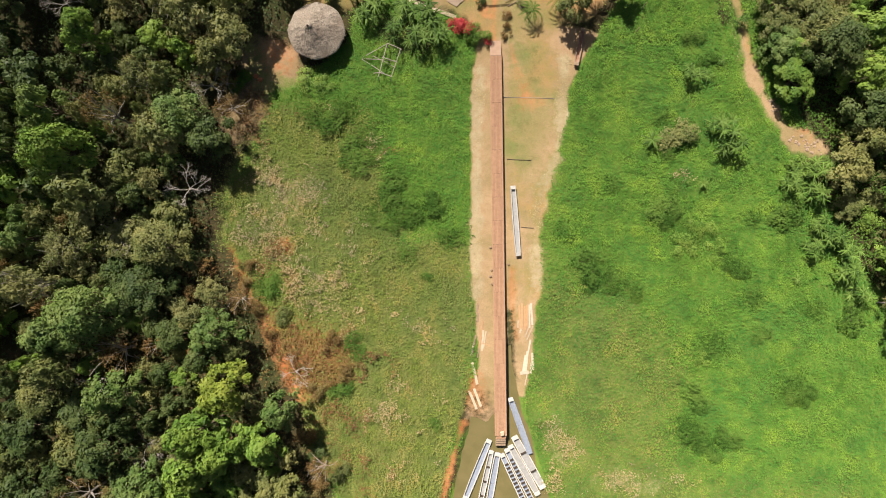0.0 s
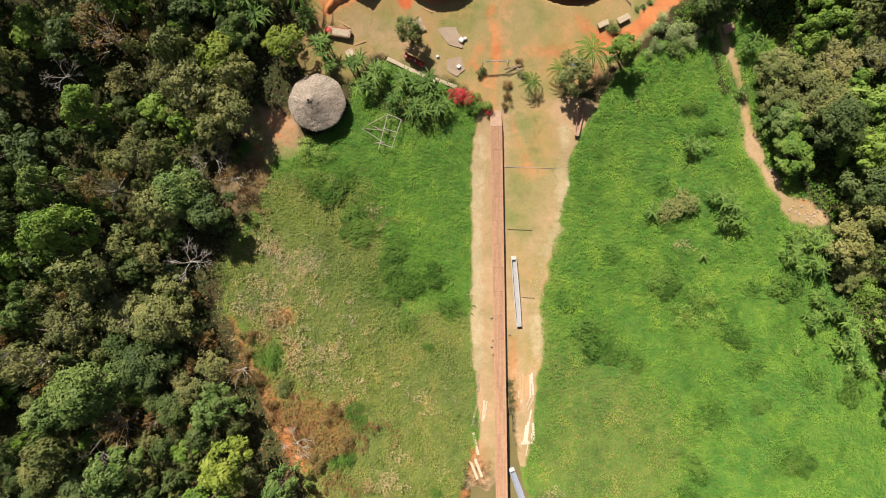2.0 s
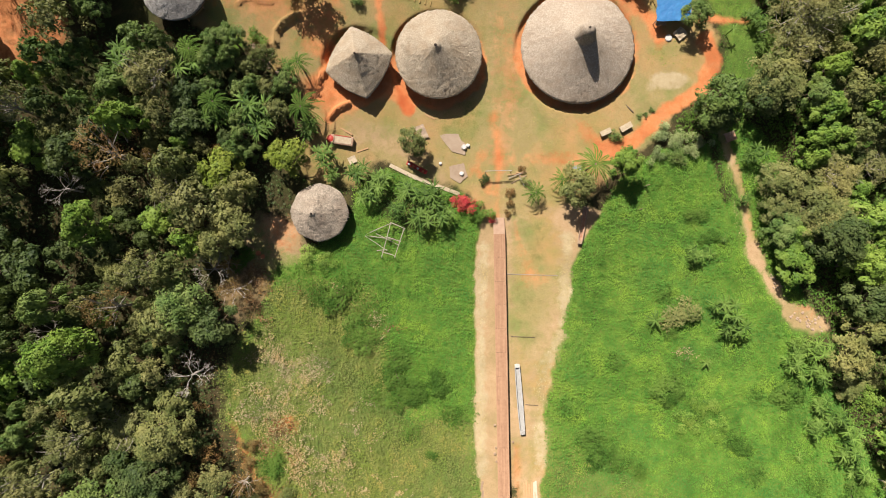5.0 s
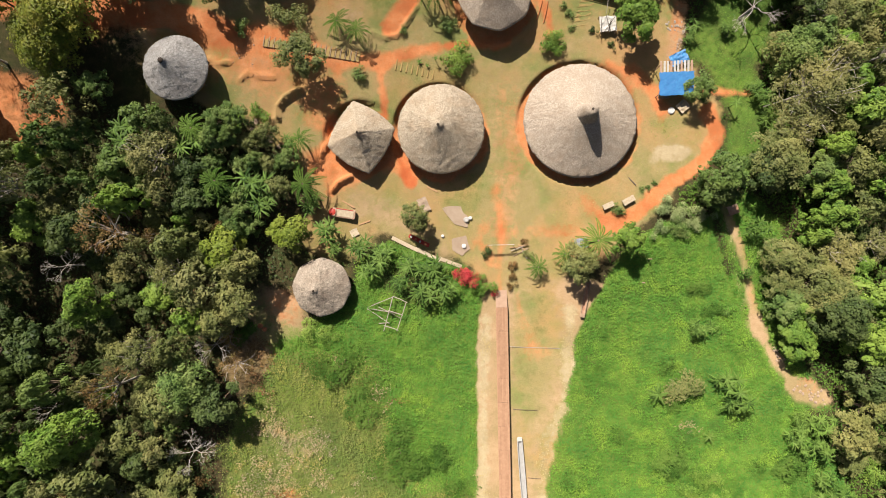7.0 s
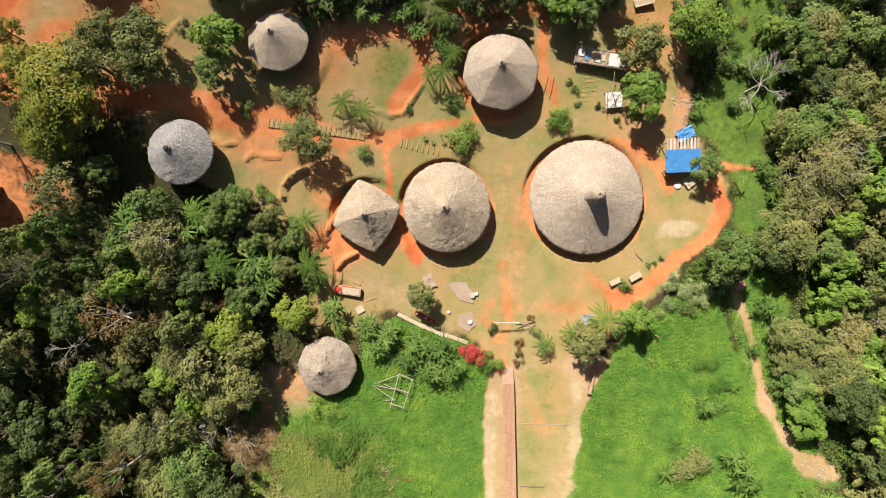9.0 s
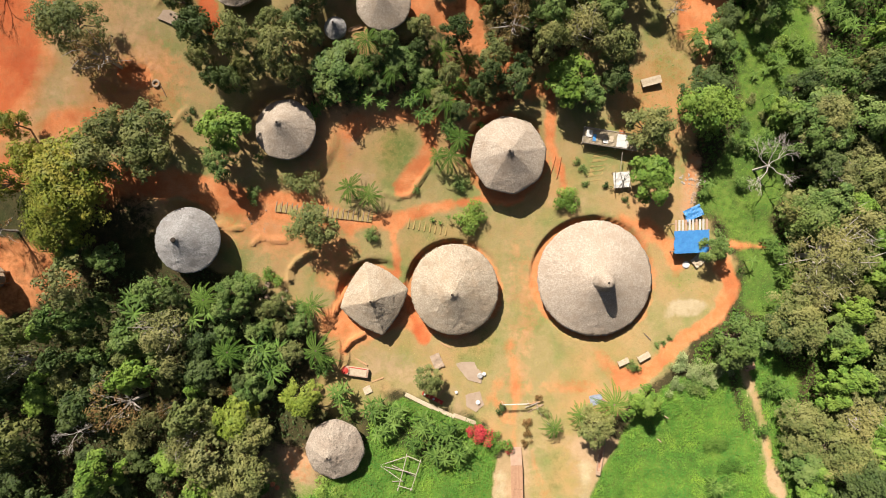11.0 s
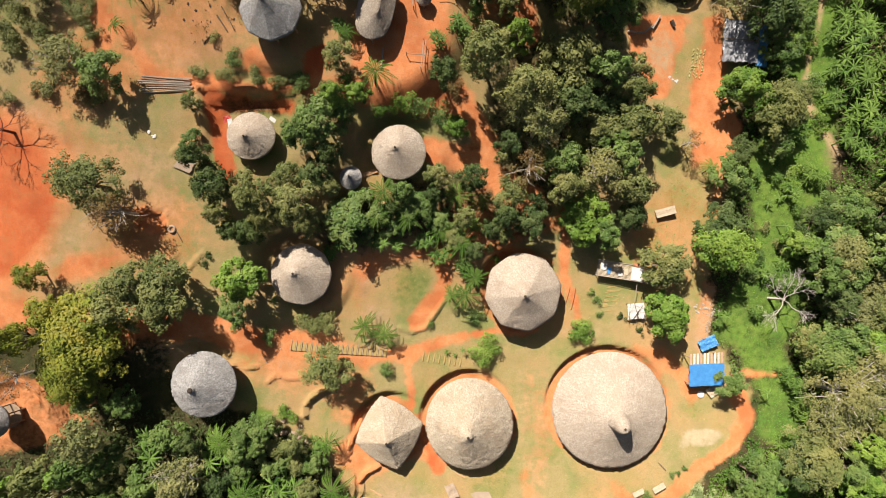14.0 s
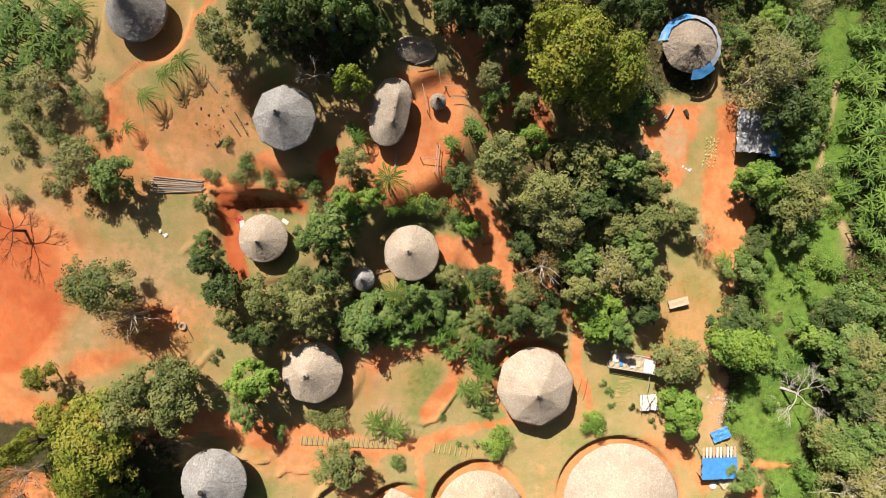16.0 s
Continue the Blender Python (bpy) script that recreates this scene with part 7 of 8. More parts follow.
canoe("broad white-rimmed canoe with a dark floor at the landing", (11.06, -24.25, 0), (15.45, -31.84, 0), 1.15, AF + 0.02, TIN_W, GREY, 2)
canoe("blue canoe lying alone beside the boardwalk", (10.41, -18.51, 0), (13.46, -26.74, 0), 0.9, AF, BLUE_GREY, BLUE_GREY, bow=TIN_W)
cx, cy = 10.87, 8.16
canoe("grey canoe with a pale bow drawn up on the grass", (10.43, 13.46, 0), (11.34, 2.97, 0), 0.85, gz(cx, cy) + 0.05, ZINC, GREY, bow=TIN_W)
lx, ly = 20.13, 34.63
canoe("reddish unfinished canoe log under the trees", (20.70, 37.28, 0), (19.72, 31.73, 0), 0.75, gz(lx, ly), WOOD, RUST, bow=None)


def plank(x, y, ln, wide, turn, mat, label, group, z=0.0, thick=0.06):
    p = tagged(part("plank", box_bm((ln, wide, thick), pose(x, y, gz(x, y) + thick / 2 + z, 0, 0, turn), 0.008), mat), label, "plank", group)
    return p


# sawn timber along the causeway; turn 90 lies along it
CREAM = plain("cream_boards", (0.54, 0.475, 0.37), (0.42, 0.35, 0.25), 3.0)
TIMBER = {"o": SAWN, "p": PALE, "w": CREAM, "d": WOOD}
plank_rng = random.Random(4)
for tone, x, y, ln, wide, turn in [
        ("d", 5.31, -4.95, 1.3, 0.3, 80), ("d", 5.41, -6.39, 1.4, 0.3, 85), ("o", 5.95, -8.76, 3.6, 0.22, 84), ("o", 5.71, -10.46, 2.6, 0.22, 80),
        ("p", 6.13, -10.03, 3.4, 0.3, 86), ("p", 6.47, -9.77, 2.6, 0.22, 82), ("d", 4.86, -10.56, 3.0, 0.3, 80), ("p", 4.61, -11.16, 2.0, 0.25, 78),
        ("d", 5.47, -11.74, 1.5, 0.2, 84), ("o", 6.65, -10.45, 1.4, 0.12, 160), ("p", 4.99, -14.80, 3.4, 0.4, 104), ("p", 4.78, -18.78, 3.0, 0.38, 113),
        ("p", 5.46, -18.43, 2.9, 0.38, 112)]:
    plank(x, y, ln, wide, turn, TIMBER[tone], {"o": "fresh orange sawn board by the causeway", "p": "pale bleached board by the causeway", "w": "whitish board by the causeway", "d": "brown weathered board by the causeway"}[tone], "timber beside the causeway", plank_rng.uniform(0, 0.05))
for tone, x, y, ln, wide, turn in [
        ("o", 11.71, -6.30, 3.6, 0.3, 93), ("o", 12.04, -6.13, 4.0, 0.3, 91), ("o", 12.47, -6.38, 3.6, 0.3, 92), ("o", 12.81, -6.12, 3.4, 0.3, 90),
        ("w", 13.15, -6.11, 3.5, 0.28, 91), ("w", 13.48, -5.77, 3.3, 0.3, 94), ("p", 11.89, -8.17, 1.0, 0.32, 70), ("p", 11.46, -7.33, 1.1, 0.24, 88),
        ("p", 12.91, -8.24, 2.2, 0.16, 68), ("p", 13.25, -8.66, 2.2, 0.14, 66), ("w", 13.11, -11.03, 2.8, 0.24, 80), ("w", 12.78, -12.90, 3.0, 0.36, 84),
        ("w", 12.45, -13.33, 2.8, 0.32, 82), ("w", 13.72, -12.89, 2.6, 0.4, 92), ("w", 13.47, -13.91, 1.6, 0.3, 86), ("p", 12.72, -15.61, 1.8, 0.14, 80), ("w", 12.46, -14.60, 1.3, 0.5, 10)]:
    plank(x, y, ln, wide, turn, TIMBER[tone], {"o": "fresh orange sawn board by the causeway", "p": "pale bleached board by the causeway", "w": "whitish board by the causeway", "d": "brown weathered board by the causeway"}[tone], "timber beside the causeway", plank_rng.uniform(0, 0.05))
for x, y, s, turn in [(7.22, -0.15, 0.4, 20), (7.38, 0.79, 0.3, 70), (7.18, 4.20, 0.35, 10), (7.49, -1.34, 0.3, 40), (9.93, 1.67, 0.3, 30)]:
    tagged(part("wood_block", box_bm((s, s * 0.8, 0.22), pose(x, y, gz(x, y) + 0.1, 0, 0, turn), 0.02), WOOD), "small offcut of timber on the grass", "wood", "timber offcuts")


def pole(name, a, b, r, mat, label, group="", category="pole", lift=0.05):
    """A round pole lying or standing between two places given as x, y, height over the ground."""
    pa, pb = Vector((a[0], a[1], gz(a[0], a[1]) + a[2])), Vector((b[0], b[1], gz(b[0], b[1]) + b[2]))
    mid = (pa + pb) / 2 + Vector((0.03, -0.02, 0.01))
    v, f = tube([pa, mid, pb], [r, r * 0.93, r * 0.8], 7)
    return tagged(part(name, mesh_of(name, v, f, mat)), label, category, group)


pole("pole", (8.21, 27.08, 0.06), (16.56, 26.88, 0.06), 0.06, DEAD, "thin pale pole laid across the causeway", "poles across the causeway")
pole("pole", (9.53, 17.61, 0.06), (13.21, 17.48, 0.06), 0.05, BARK, "thin dark pole laid across the causeway", "poles across the causeway")
pole("pole", (11.76, 7.34, 0.06), (13.73, 7.19, 0.06), 0.05, BARK, "thin dark pole laid across the causeway", "poles across the causeway")
# old frame of grey poles left in the meadow
frame_thing = thing("rack", "old open frame of grey poles standing in the meadow", "frame", Matrix())
for k, (a, b) in enumerate([
        ((-8.74, 34.65, 1.3), (-10.06, 29.43, 1.3)), ((-6.71, 33.82, 1.3), (-8.12, 29.44, 1.3)), ((-8.74, 34.65, 1.32), (-6.54, 33.73, 1.32)),
        ((-10.06, 30.27, 1.32), (-7.87, 29.61, 1.32)), ((-9.49, 32.54, 1.36), (-7.21, 31.80, 1.36)), ((-12.73, 32.83, 0.2), (-8.66, 34.57, 1.4)),
        ((-12.72, 32.74, 0.2), (-7.38, 31.96, 1.45)), ((-12.72, 32.66, 0.2), (-9.29, 30.42, 0.4)), ((-10.99, 32.99, 0.7), (-7.58, 31.31, 0.6)),
        ((-10.92, 30.45, 0.3), (-9.29, 30.59, 0.5)), ((-8.84, 34.39, -0.3), (-8.74, 34.65, 1.4)), ((-6.78, 33.55, -0.3), (-6.71, 33.82, 1.4)),
        ((-10.18, 29.26, -0.3), (-10.06, 29.60, 1.4)), ((-8.21, 29.27, -0.3), (-8.12, 29.61, 1.4))]):
    pa, pb = Vector((a[0], a[1], gz(a[0], a[1]) + a[2])), Vector((b[0], b[1], gz(b[0], b[1]) + b[2]))
    v, f = tube([pa, (pa + pb) / 2 + Vector((0.02, 0.03, 0)), pb], [0.065, 0.06, 0.05], 6)
    part("pole", mesh_of("pole", v, f, DEAD), None, frame_thing)


# ---- the gate and the front garden ----
def gate():
    ax, ay = 5.72, 42.40
    bx, by = 9.05, 42.51
    g = thing("gate_sign", "gate over the path with a white beam carrying cut-out letters", "sign", pose((ax + bx) / 2, (ay + by) / 2, gz((ax + bx) / 2, (ay + by) / 2), 0, 0, math.degrees(math.atan2(by - ay, bx - ax))))
    span = math.hypot(bx - ax, by - ay) + 0.5
    for s in (-1, 1):
        v, f = tube([(s * span / 2, 0, -0.3), (s * span / 2, 0, 2.1)], [0.06, 0.05], 8)
        part("post", mesh_of("post", v, f, WOOD), None, g)
    part("beam", box_bm((span + 0.1, 0.07, 0.05), None, 0.008), TIN_W, g, "thin white beam", pose(0, 0, 1.72))
    # the letters cannot be read: plain bars of their size
    for word, n in ((-0.5, 6), (0.5, 5)):
        for i in range(n):
            part("letter_bar", box_bm((0.20, 0.05, 0.36), None, 0.008), TIN_W, g, "white letter shape", pose(word * span * 0.46 + (i - (n - 1) / 2) * 0.28, 0.0, 1.93))


gate()


def bench(x, y, turn, ln, wide, h, label, mat=PALE, group="benches", category="bench"):
    b = thing("bench", label, category, pose(x, y, gz(x, y), 0, 0, turn), group)
    for k in range(3):
        part("seat_board", box_bm((ln, wide / 3 - 0.015, 0.05), None, 0.008), mat, b, "", pose(0, (k - 1) * wide / 3, h))
    for sx in (-1, 1):
        for sy in (-1, 1):
            part("leg", box_bm((0.09, 0.09, h), None, 0.008), WOOD, b, "", pose(sx * (ln / 2 - 0.15), sy * (wide / 2 - 0.08), h / 2 - 0.05))
        part("rail", box_bm((0.06, wide - 0.1, 0.08), None, 0.008), WOOD, b, "", pose(sx * (ln / 2 - 0.15), 0, h - 0.1))
    return b


bench(23.49, 48.53, 25, 1.7, 0.8, 0.55, "pale wooden bench on the orange path")
bench(26.52, 49.31, 30, 1.9, 0.9, 0.6, "whitish wooden bench by clipped bushes")
bench(27.54, 90.33, 15, 3.0, 1.2, 0.8, "whitish plank table standing on the lawn", PALE, "tables", "table")
bench(42.28, 48.03, 20, 1.6, 1.4, 0.8, "low pinkish tin-topped stand by the trail", RUST, "stands", "stand")


def red_boat():
    x, y = -16.32, 47.00
    b = thing("trough", "long wooden trough with a red-painted rounded end", "trough", pose(x, y, gz(x, y), 0, 0, -8))
    part("body", box_bm((3.5, 1.35, 0.55), None, 0.08), RUST, b, "", pose(0.1, 0, 0.42))
    part("lining", box_bm((2.5, 1.0, 0.06), None, 0.01), PALE, b, "pale worn inside", pose(0.35, 0, 0.72))
    nose = bmesh.new()
    bmesh.ops.create_uvsphere(nose, u_segments=18, v_segments=10, radius=0.70, matrix=pose(-1.55, 0, 0.45) @ Matrix.Diagonal((0.9, 0.98, 0.5, 1)))
    part("nose", nose, REDP, b, "red-painted end")
    part("stripe", box_bm((2.6, 0.10, 0.07), None, 0.01), REDP, b, "red edge", pose(0.2, 0.6, 0.72))
    for s in (-1, 1):
        part("skid", box_bm((3.0, 0.14, 0.22), None, 0.02), WOOD, b, "", pose(0.1, s * 0.45, 0.08))


red_boat()


def red_seat():
    x, y = -4.93, 43.02
    b = thing("bench", "red-painted bench with pots on it beside the banana hedge", "bench", pose(x, y, gz(x, y), 0, 0, -27), "benches")
    part("seat_board", box_bm((3.4, 0.55, 0.08), None, 0.015), REDP, b, "red seat", pose(0, 0, 0.5))
    part("back_board", box_bm((3.4, 0.07, 0.4), None, 0.015), REDP, b, "red back", pose(0, 0.3, 0.75))
    for sx in (-1.4, 0, 1.4):
        part("leg", box_bm((0.1, 0.45, 0.5), None, 0.01), WOOD, b, "", pose(sx, 0, 0.22))
    for k, dx in enumerate((-1.3, -0.55, 0.2, 1.1)):
        v, f = tube([(0, 0, 0), (0, 0, 0.12), (0, 0, 0.26)], [0.13, 0.18, 0.15], 10)
        ob = part("pot", mesh_of("pot", v, f, CLAY if k % 2 else WHITE))
        ob.matrix_basis = Matrix.Translation((x, y, gz(x, y) + 0.54)) @ Matrix.Rotation(radians(-27), 4, "Z") @ Matrix.Translation((dx, -0.05, 0))
        tagged(ob, "small round pot on the red bench", "pot", "pots on the bench")


red_seat()


def slab(pts, z, mat, label, name="slab", category="slab"):
    """A thin worn slab with an uneven outline."""
    cx, cy = sum(p[0] for p in pts) / len(pts), sum(p[1] for p in pts) / len(pts)
    bm = bmesh.new()
    out = []
    n = len(pts)
    for i in range(n):
        p, q = Vector(pts[i]), Vector(pts[(i + 1) % n])
        for k in range(5):
            m = p.lerp(q, k / 5)
            w = 0.14 * noise.noise(Vector((m.x * 1.3, m.y * 1.3, 3.0)))
            out.append(bm.verts.new((m.x - cx + w, m.y - cy - w, 0)))
    face = bm.faces.new(out)
    ex = bmesh.ops.extrude_face_region(bm, geom=[face])
    for v in ex["geom"]:
        if isinstance(v, bmesh.types.BMVert):
            v.co.z += 0.14
    bmesh.ops.recalc_face_normals(bm, faces=bm.faces)
    return tagged(part(name, bm, mat, None, "", pose(cx, cy, gz(cx, cy) - 0.06 + z)), label, category)


slab([(-2.2, 49.1), (0.8, 49.6), (1.7, 47.4), (2.7, 46.6), (2.4, 45.1), (0.4, 45.6), (-1, 47.3)], 0.0, CEMENT, "worn irregular cement floor in the grass")
slab([(0, 43.3), (2.2, 43.9), (2.8, 41.9), (1.6, 40.8), (0.2, 41.6)], 0.0, CEMENT, "small worn cement patch by the path")
slab([(-40.2, 97.5), (-38.1, 96.6), (-39.3, 94.8), (-41.5, 95.7)], 0.05, CEMENT, "pale cement slab with a dark hole")
hx, hy = -39.63, 96.19
# a dark disc laid on the slab takes the place of its open hole
hb = bmesh.new()
bmesh.ops.create_cone(hb, cap_ends=True, segments=14, radius1=0.16, radius2=0.16, depth=0.05)
tagged(part("drain_cover", hb, DARK, None, "", pose(hx, hy, gz(hx, hy) + 0.17)), "dark disc standing for the hole in a slab", "cover")


def pot(x, y, r, h, mat, label, group="", name="pot"):
    v, f = tube([(0, 0, 0), (0, 0, h * 0.45), (0, 0, h * 0.85), (0, 0, h)], [r * 0.7, r, r * 0.85, r * 0.7], 12)
    return tagged(part(name, mesh_of(name, v, f, mat), None, None, "", pose(x, y, gz(x, y))), label, "pot", group)


pot(2.21, 46.27, 0.45, 0.5, ZINC, "grey metal basin on the cement floor")
pot(2.81, 46.53, 0.3, 0.4, WHITE, "white bucket on the cement floor")
pot(1.89, 42.26, 0.35, 0.4, WHITE, "white bucket on a cement patch")
pot(-28.91, 29.93, 0.40, 0.45, CLAY, "orange clay jar by the wood", "clay jars")
pot(-28.23, 29.42, 0.36, 0.45, CLAY, "orange clay jar by the wood", "clay jars")
pot(33.09, 63.02, 0.55, 0.25, WHITE, "white plastic basin by the blue shed")
pot(-20.44, 125.47, 0.55, 1.2, TARP, "blue plastic water barrel under the trees")
pot(-20.45, 124.30, 0.45, 1.0, TARP, "blue plastic water barrel under the trees")
pot(-1.36, 43.77, 0.25, 0.3, WHITE, "white bucket in the grass")


def sheet(label, x, y, sx, sy, turn, h, mat, crumple=0.15, tilt=(0, 0), name="sheet", category="sheet", parent=None):
    """A hanging or lying sheet with folds, some millimetres thick."""
    bm = bmesh.new()
    bmesh.ops.create_grid(bm, x_segments=16, y_segments=12, size=0.5)
    for v in bm.verts:
        q = Vector((v.co.x * sx * 1.1 + x, v.co.y * sy * 1.1 + y, 0))
        w = noise.noise(q * 1.3) + 0.6 * noise.noise(q * 3.1)
        edge = 1 + 0.06 * noise.noise(q * 2.0 + Vector((5, 0, 0)))
        v.co = (v.co.x * sx * edge, v.co.y * sy * edge, crumple * w + v.co.x * tilt[0] * sx + v.co.y * tilt[1] * sy)
    ex = bmesh.ops.extrude_face_region(bm, geom=list(bm.faces))
    for v in ex["geom"]:
        if isinstance(v, bmesh.types.BMVert):
            v.co.z += 0.02
    bmesh.ops.recalc_face_normals(bm, faces=bm.faces)
    if parent:
        return part(name, bm, mat, parent, label, pose(x, y, h, 0, 0, turn))
    return tagged(part(name, bm, mat, None, "", pose(x, y, gz(x, y) + h, 0, 0, turn)), label, category)


sheet("crumpled grey-blue plastic bundle under the palm", 19.53, 42.81, 1.9, 1.5, 10, 0.35, BLUE_GREY, 0.2)
sheet("pale sheet lying under the garden tree", -4.28, 48.46, 1.5, 2.2, 25, 0.2, CEMENT, 0.16)
sheet("small pale cloth lying by the banana plants", -14.72, 44.16, 1.2, 1.1, 25, 0.15, PALE, 0.1)

# a loose heap of sticks beside the gate
heap_rng = random.Random(41)
for k in range(9):
    x, y, a, ln = 10.6 + heap_rng.uniform(-0.7, 0.7), 41.8 + heap_rng.uniform(-0.7, 0.7), heap_rng.uniform(0, 3.14), heap_rng.uniform(0.6, 1.3)
    c, q = math.cos(a) * ln, math.sin(a) * ln
    pole("stick", (x - c, y - q, 0.08 + 0.03 * k), (x + c, y + q, 0.08 + 0.03 * k), 0.07, (WOOD, DEAD, SAWN)[k % 3], "cut stick in a loose heap beside the gate", "heap of sticks", "stick")

# low retaining board along the banana hedge
for x, y, ln, turn in [(-6.98, 42.47, 4.6, -26), (-3.56, 40.94, 4.2, -25), (-0.14, 39.77, 3.6, -20)]:
    plank(x, y, ln, 0.55, turn, PALE, "broad pale plank laid along the banana hedge", "hedge planks", 0.08, 0.1)
for x, y, ln, turn in [(-3.01, 50.85, 1.8, -25), (-15.72, 48.50, 2.4, -30), (-13.20, 45.69, 1.8, 20), (-5.80, 45.29, 2.0, -30)]:
    plank(x, y, ln, 0.22, turn, SAWN, "loose board lying in the yard", "loose boards", 0.03)
pole("post", (29.61, 40.53, -0.3), (29.61, 40.53, 1.9), 0.09, WOOD, "weathered post standing in the meadow", "meadow posts", "post")
pole("post", (28.71, 36.97, -0.3), (28.71, 36.97, 1.7), 0.09, WOOD, "weathered post standing in the meadow", "meadow posts", "post")
pole("log", (25.28, 54.22, 0.1), (27.76, 51.68, 0.1), 0.12, BARK, "dark log edging the meeting house yard", "", "log")


# ---- the blue shed and its neighbours ----
def blue_shed():
    x, y = 32.87, 67.15
    z = gz(x, y)
    s = thing("shed", "open shed roofed with pale slats and a blue tarpaulin", "shed", pose(x, y, z, 0, 0, 3))
    for sx in (-2.3, 2.3):
        for sy, h in ((-2.0, 1.9), (2.0, 2.5)):
            v, f = tube([(sx, sy, -0.3), (sx, sy, h)], [0.08, 0.07], 7)
            part("post", mesh_of("post", v, f, WOOD), None, s)
    for sy, h in ((-2.0, 1.95), (0.0, 2.22), (2.0, 2.52)):
        v, f = tube([(-2.6, sy, h), (2.6, sy, h)], [0.06, 0.06], 6)
        part("beam", mesh_of("beam", v, f, WOOD), None, s)
    for k in range(10):
        part("slat", box_bm((0.30, 2.1, 0.04), pose(0, 0, 0, 8.5, 0, 0), 0.006), TIN_W if k % 3 else RUST, s, "whitish roof slat", pose(-2.25 + 0.5 * k, 1.45, 2.52))
    sheet("blue tarpaulin cover", 0.05, -0.75, 5.1, 3.3, 0, 2.24, TARP, 0.05, (0.0, 0.145), "tarpaulin", parent=s)
    part("shelf", box_bm((1.6, 0.6, 0.06), None, 0.01), WOOD, s, "", pose(-1.4, -2.2, 0.8))
    part("bracket", box_bm((0.1, 0.5, 0.8), None, 0.01), WOOD, s, "", pose(-1.4, -2.2, 0.4))


blue_shed()
sheet("loose blue tarpaulin crumpled behind the shed", 33.96, 70.79, 2.6, 1.7, 25, 0.75, TARP, 0.25, (0.1, 0.05))
sheet("straw-coloured heap of sacking by the shed", 34.77, 63.62, 1.7, 1.6, 40, 0.4, PALE, 0.3)
stone_rng = random.Random(12)


def stones(n, x0, y0, x1, y1, wide, size, mat, label, group):
    for k in range(n):
        t = (k + stone_rng.random()) / n
        x, y = x0 + (x1 - x0) * t + stone_rng.uniform(-wide, wide), y0 + (y1 - y0) * t + stone_rng.uniform(-wide, wide)
        bm = bmesh.new()
        bmesh.ops.create_icosphere(bm, subdivisions=1, radius=1.0)
        for v in bm.verts:
            v.co *= 1 + 0.3 * noise.noise(v.co * 1.4 + Vector((k * 3.1, 0, 0)))
        s = size * stone_rng.uniform(0.6, 1.4)
        tagged(part("stone", bm, mat, None, "", pose(x, y, gz(x, y) + s * 0.12, 0, 0, stone_rng.uniform(0, 180)) @ Matrix.Diagonal((s, s * 0.75, s * 0.4, 1))), label, "stone", group)


stones(16, 34.77, 75.84, 33.89, 71.36, 0.5, 0.24, STONE, "flat pale stone of the path behind the shed", "stones by the shed")
stones(16, 32.75, 75.97, 35.38, 75.42, 1.0, 0.22, DEAD, "pale scrap of wood and husk on the ground", "husks by the shed")
stones(24, 52.6, 21.4, 56.4, 19.5, 1.1, 0.24, STONE, "pale washed stone at the end of the trail", "stones on the trail")
stones(8, 48.9, 27.3, 50.4, 24.6, 0.5, 0.28, STONE, "pale stone beside the trail", "stones on the trail")
stones(14, -29.34, 58.97, -25.80, 57.80, 1.4, 0.42, STONE, "pale rubble on the slope below the house", "rubble")
stones(6, 28.15, 110.31, 29.72, 110.03, 0.3, 0.2, WHITE, "small white stone on the orange yard", "yard stones")
stones(5, -44.14, 99.97, -43.57, 99.53, 0.3, 0.25, WHITE, "small white stone on the slope", "slope stones")
stones(6, -29.55, 69.47, -30.19, 67.67, 1.5, 0.12, STONE, "small stone beside the orange path", "path stones")
stones(9, -38.01, 115.30, -32.95, 111.24, 3.0, 0.17, DARK, "small dark stone on the bare slope", "slope stones")


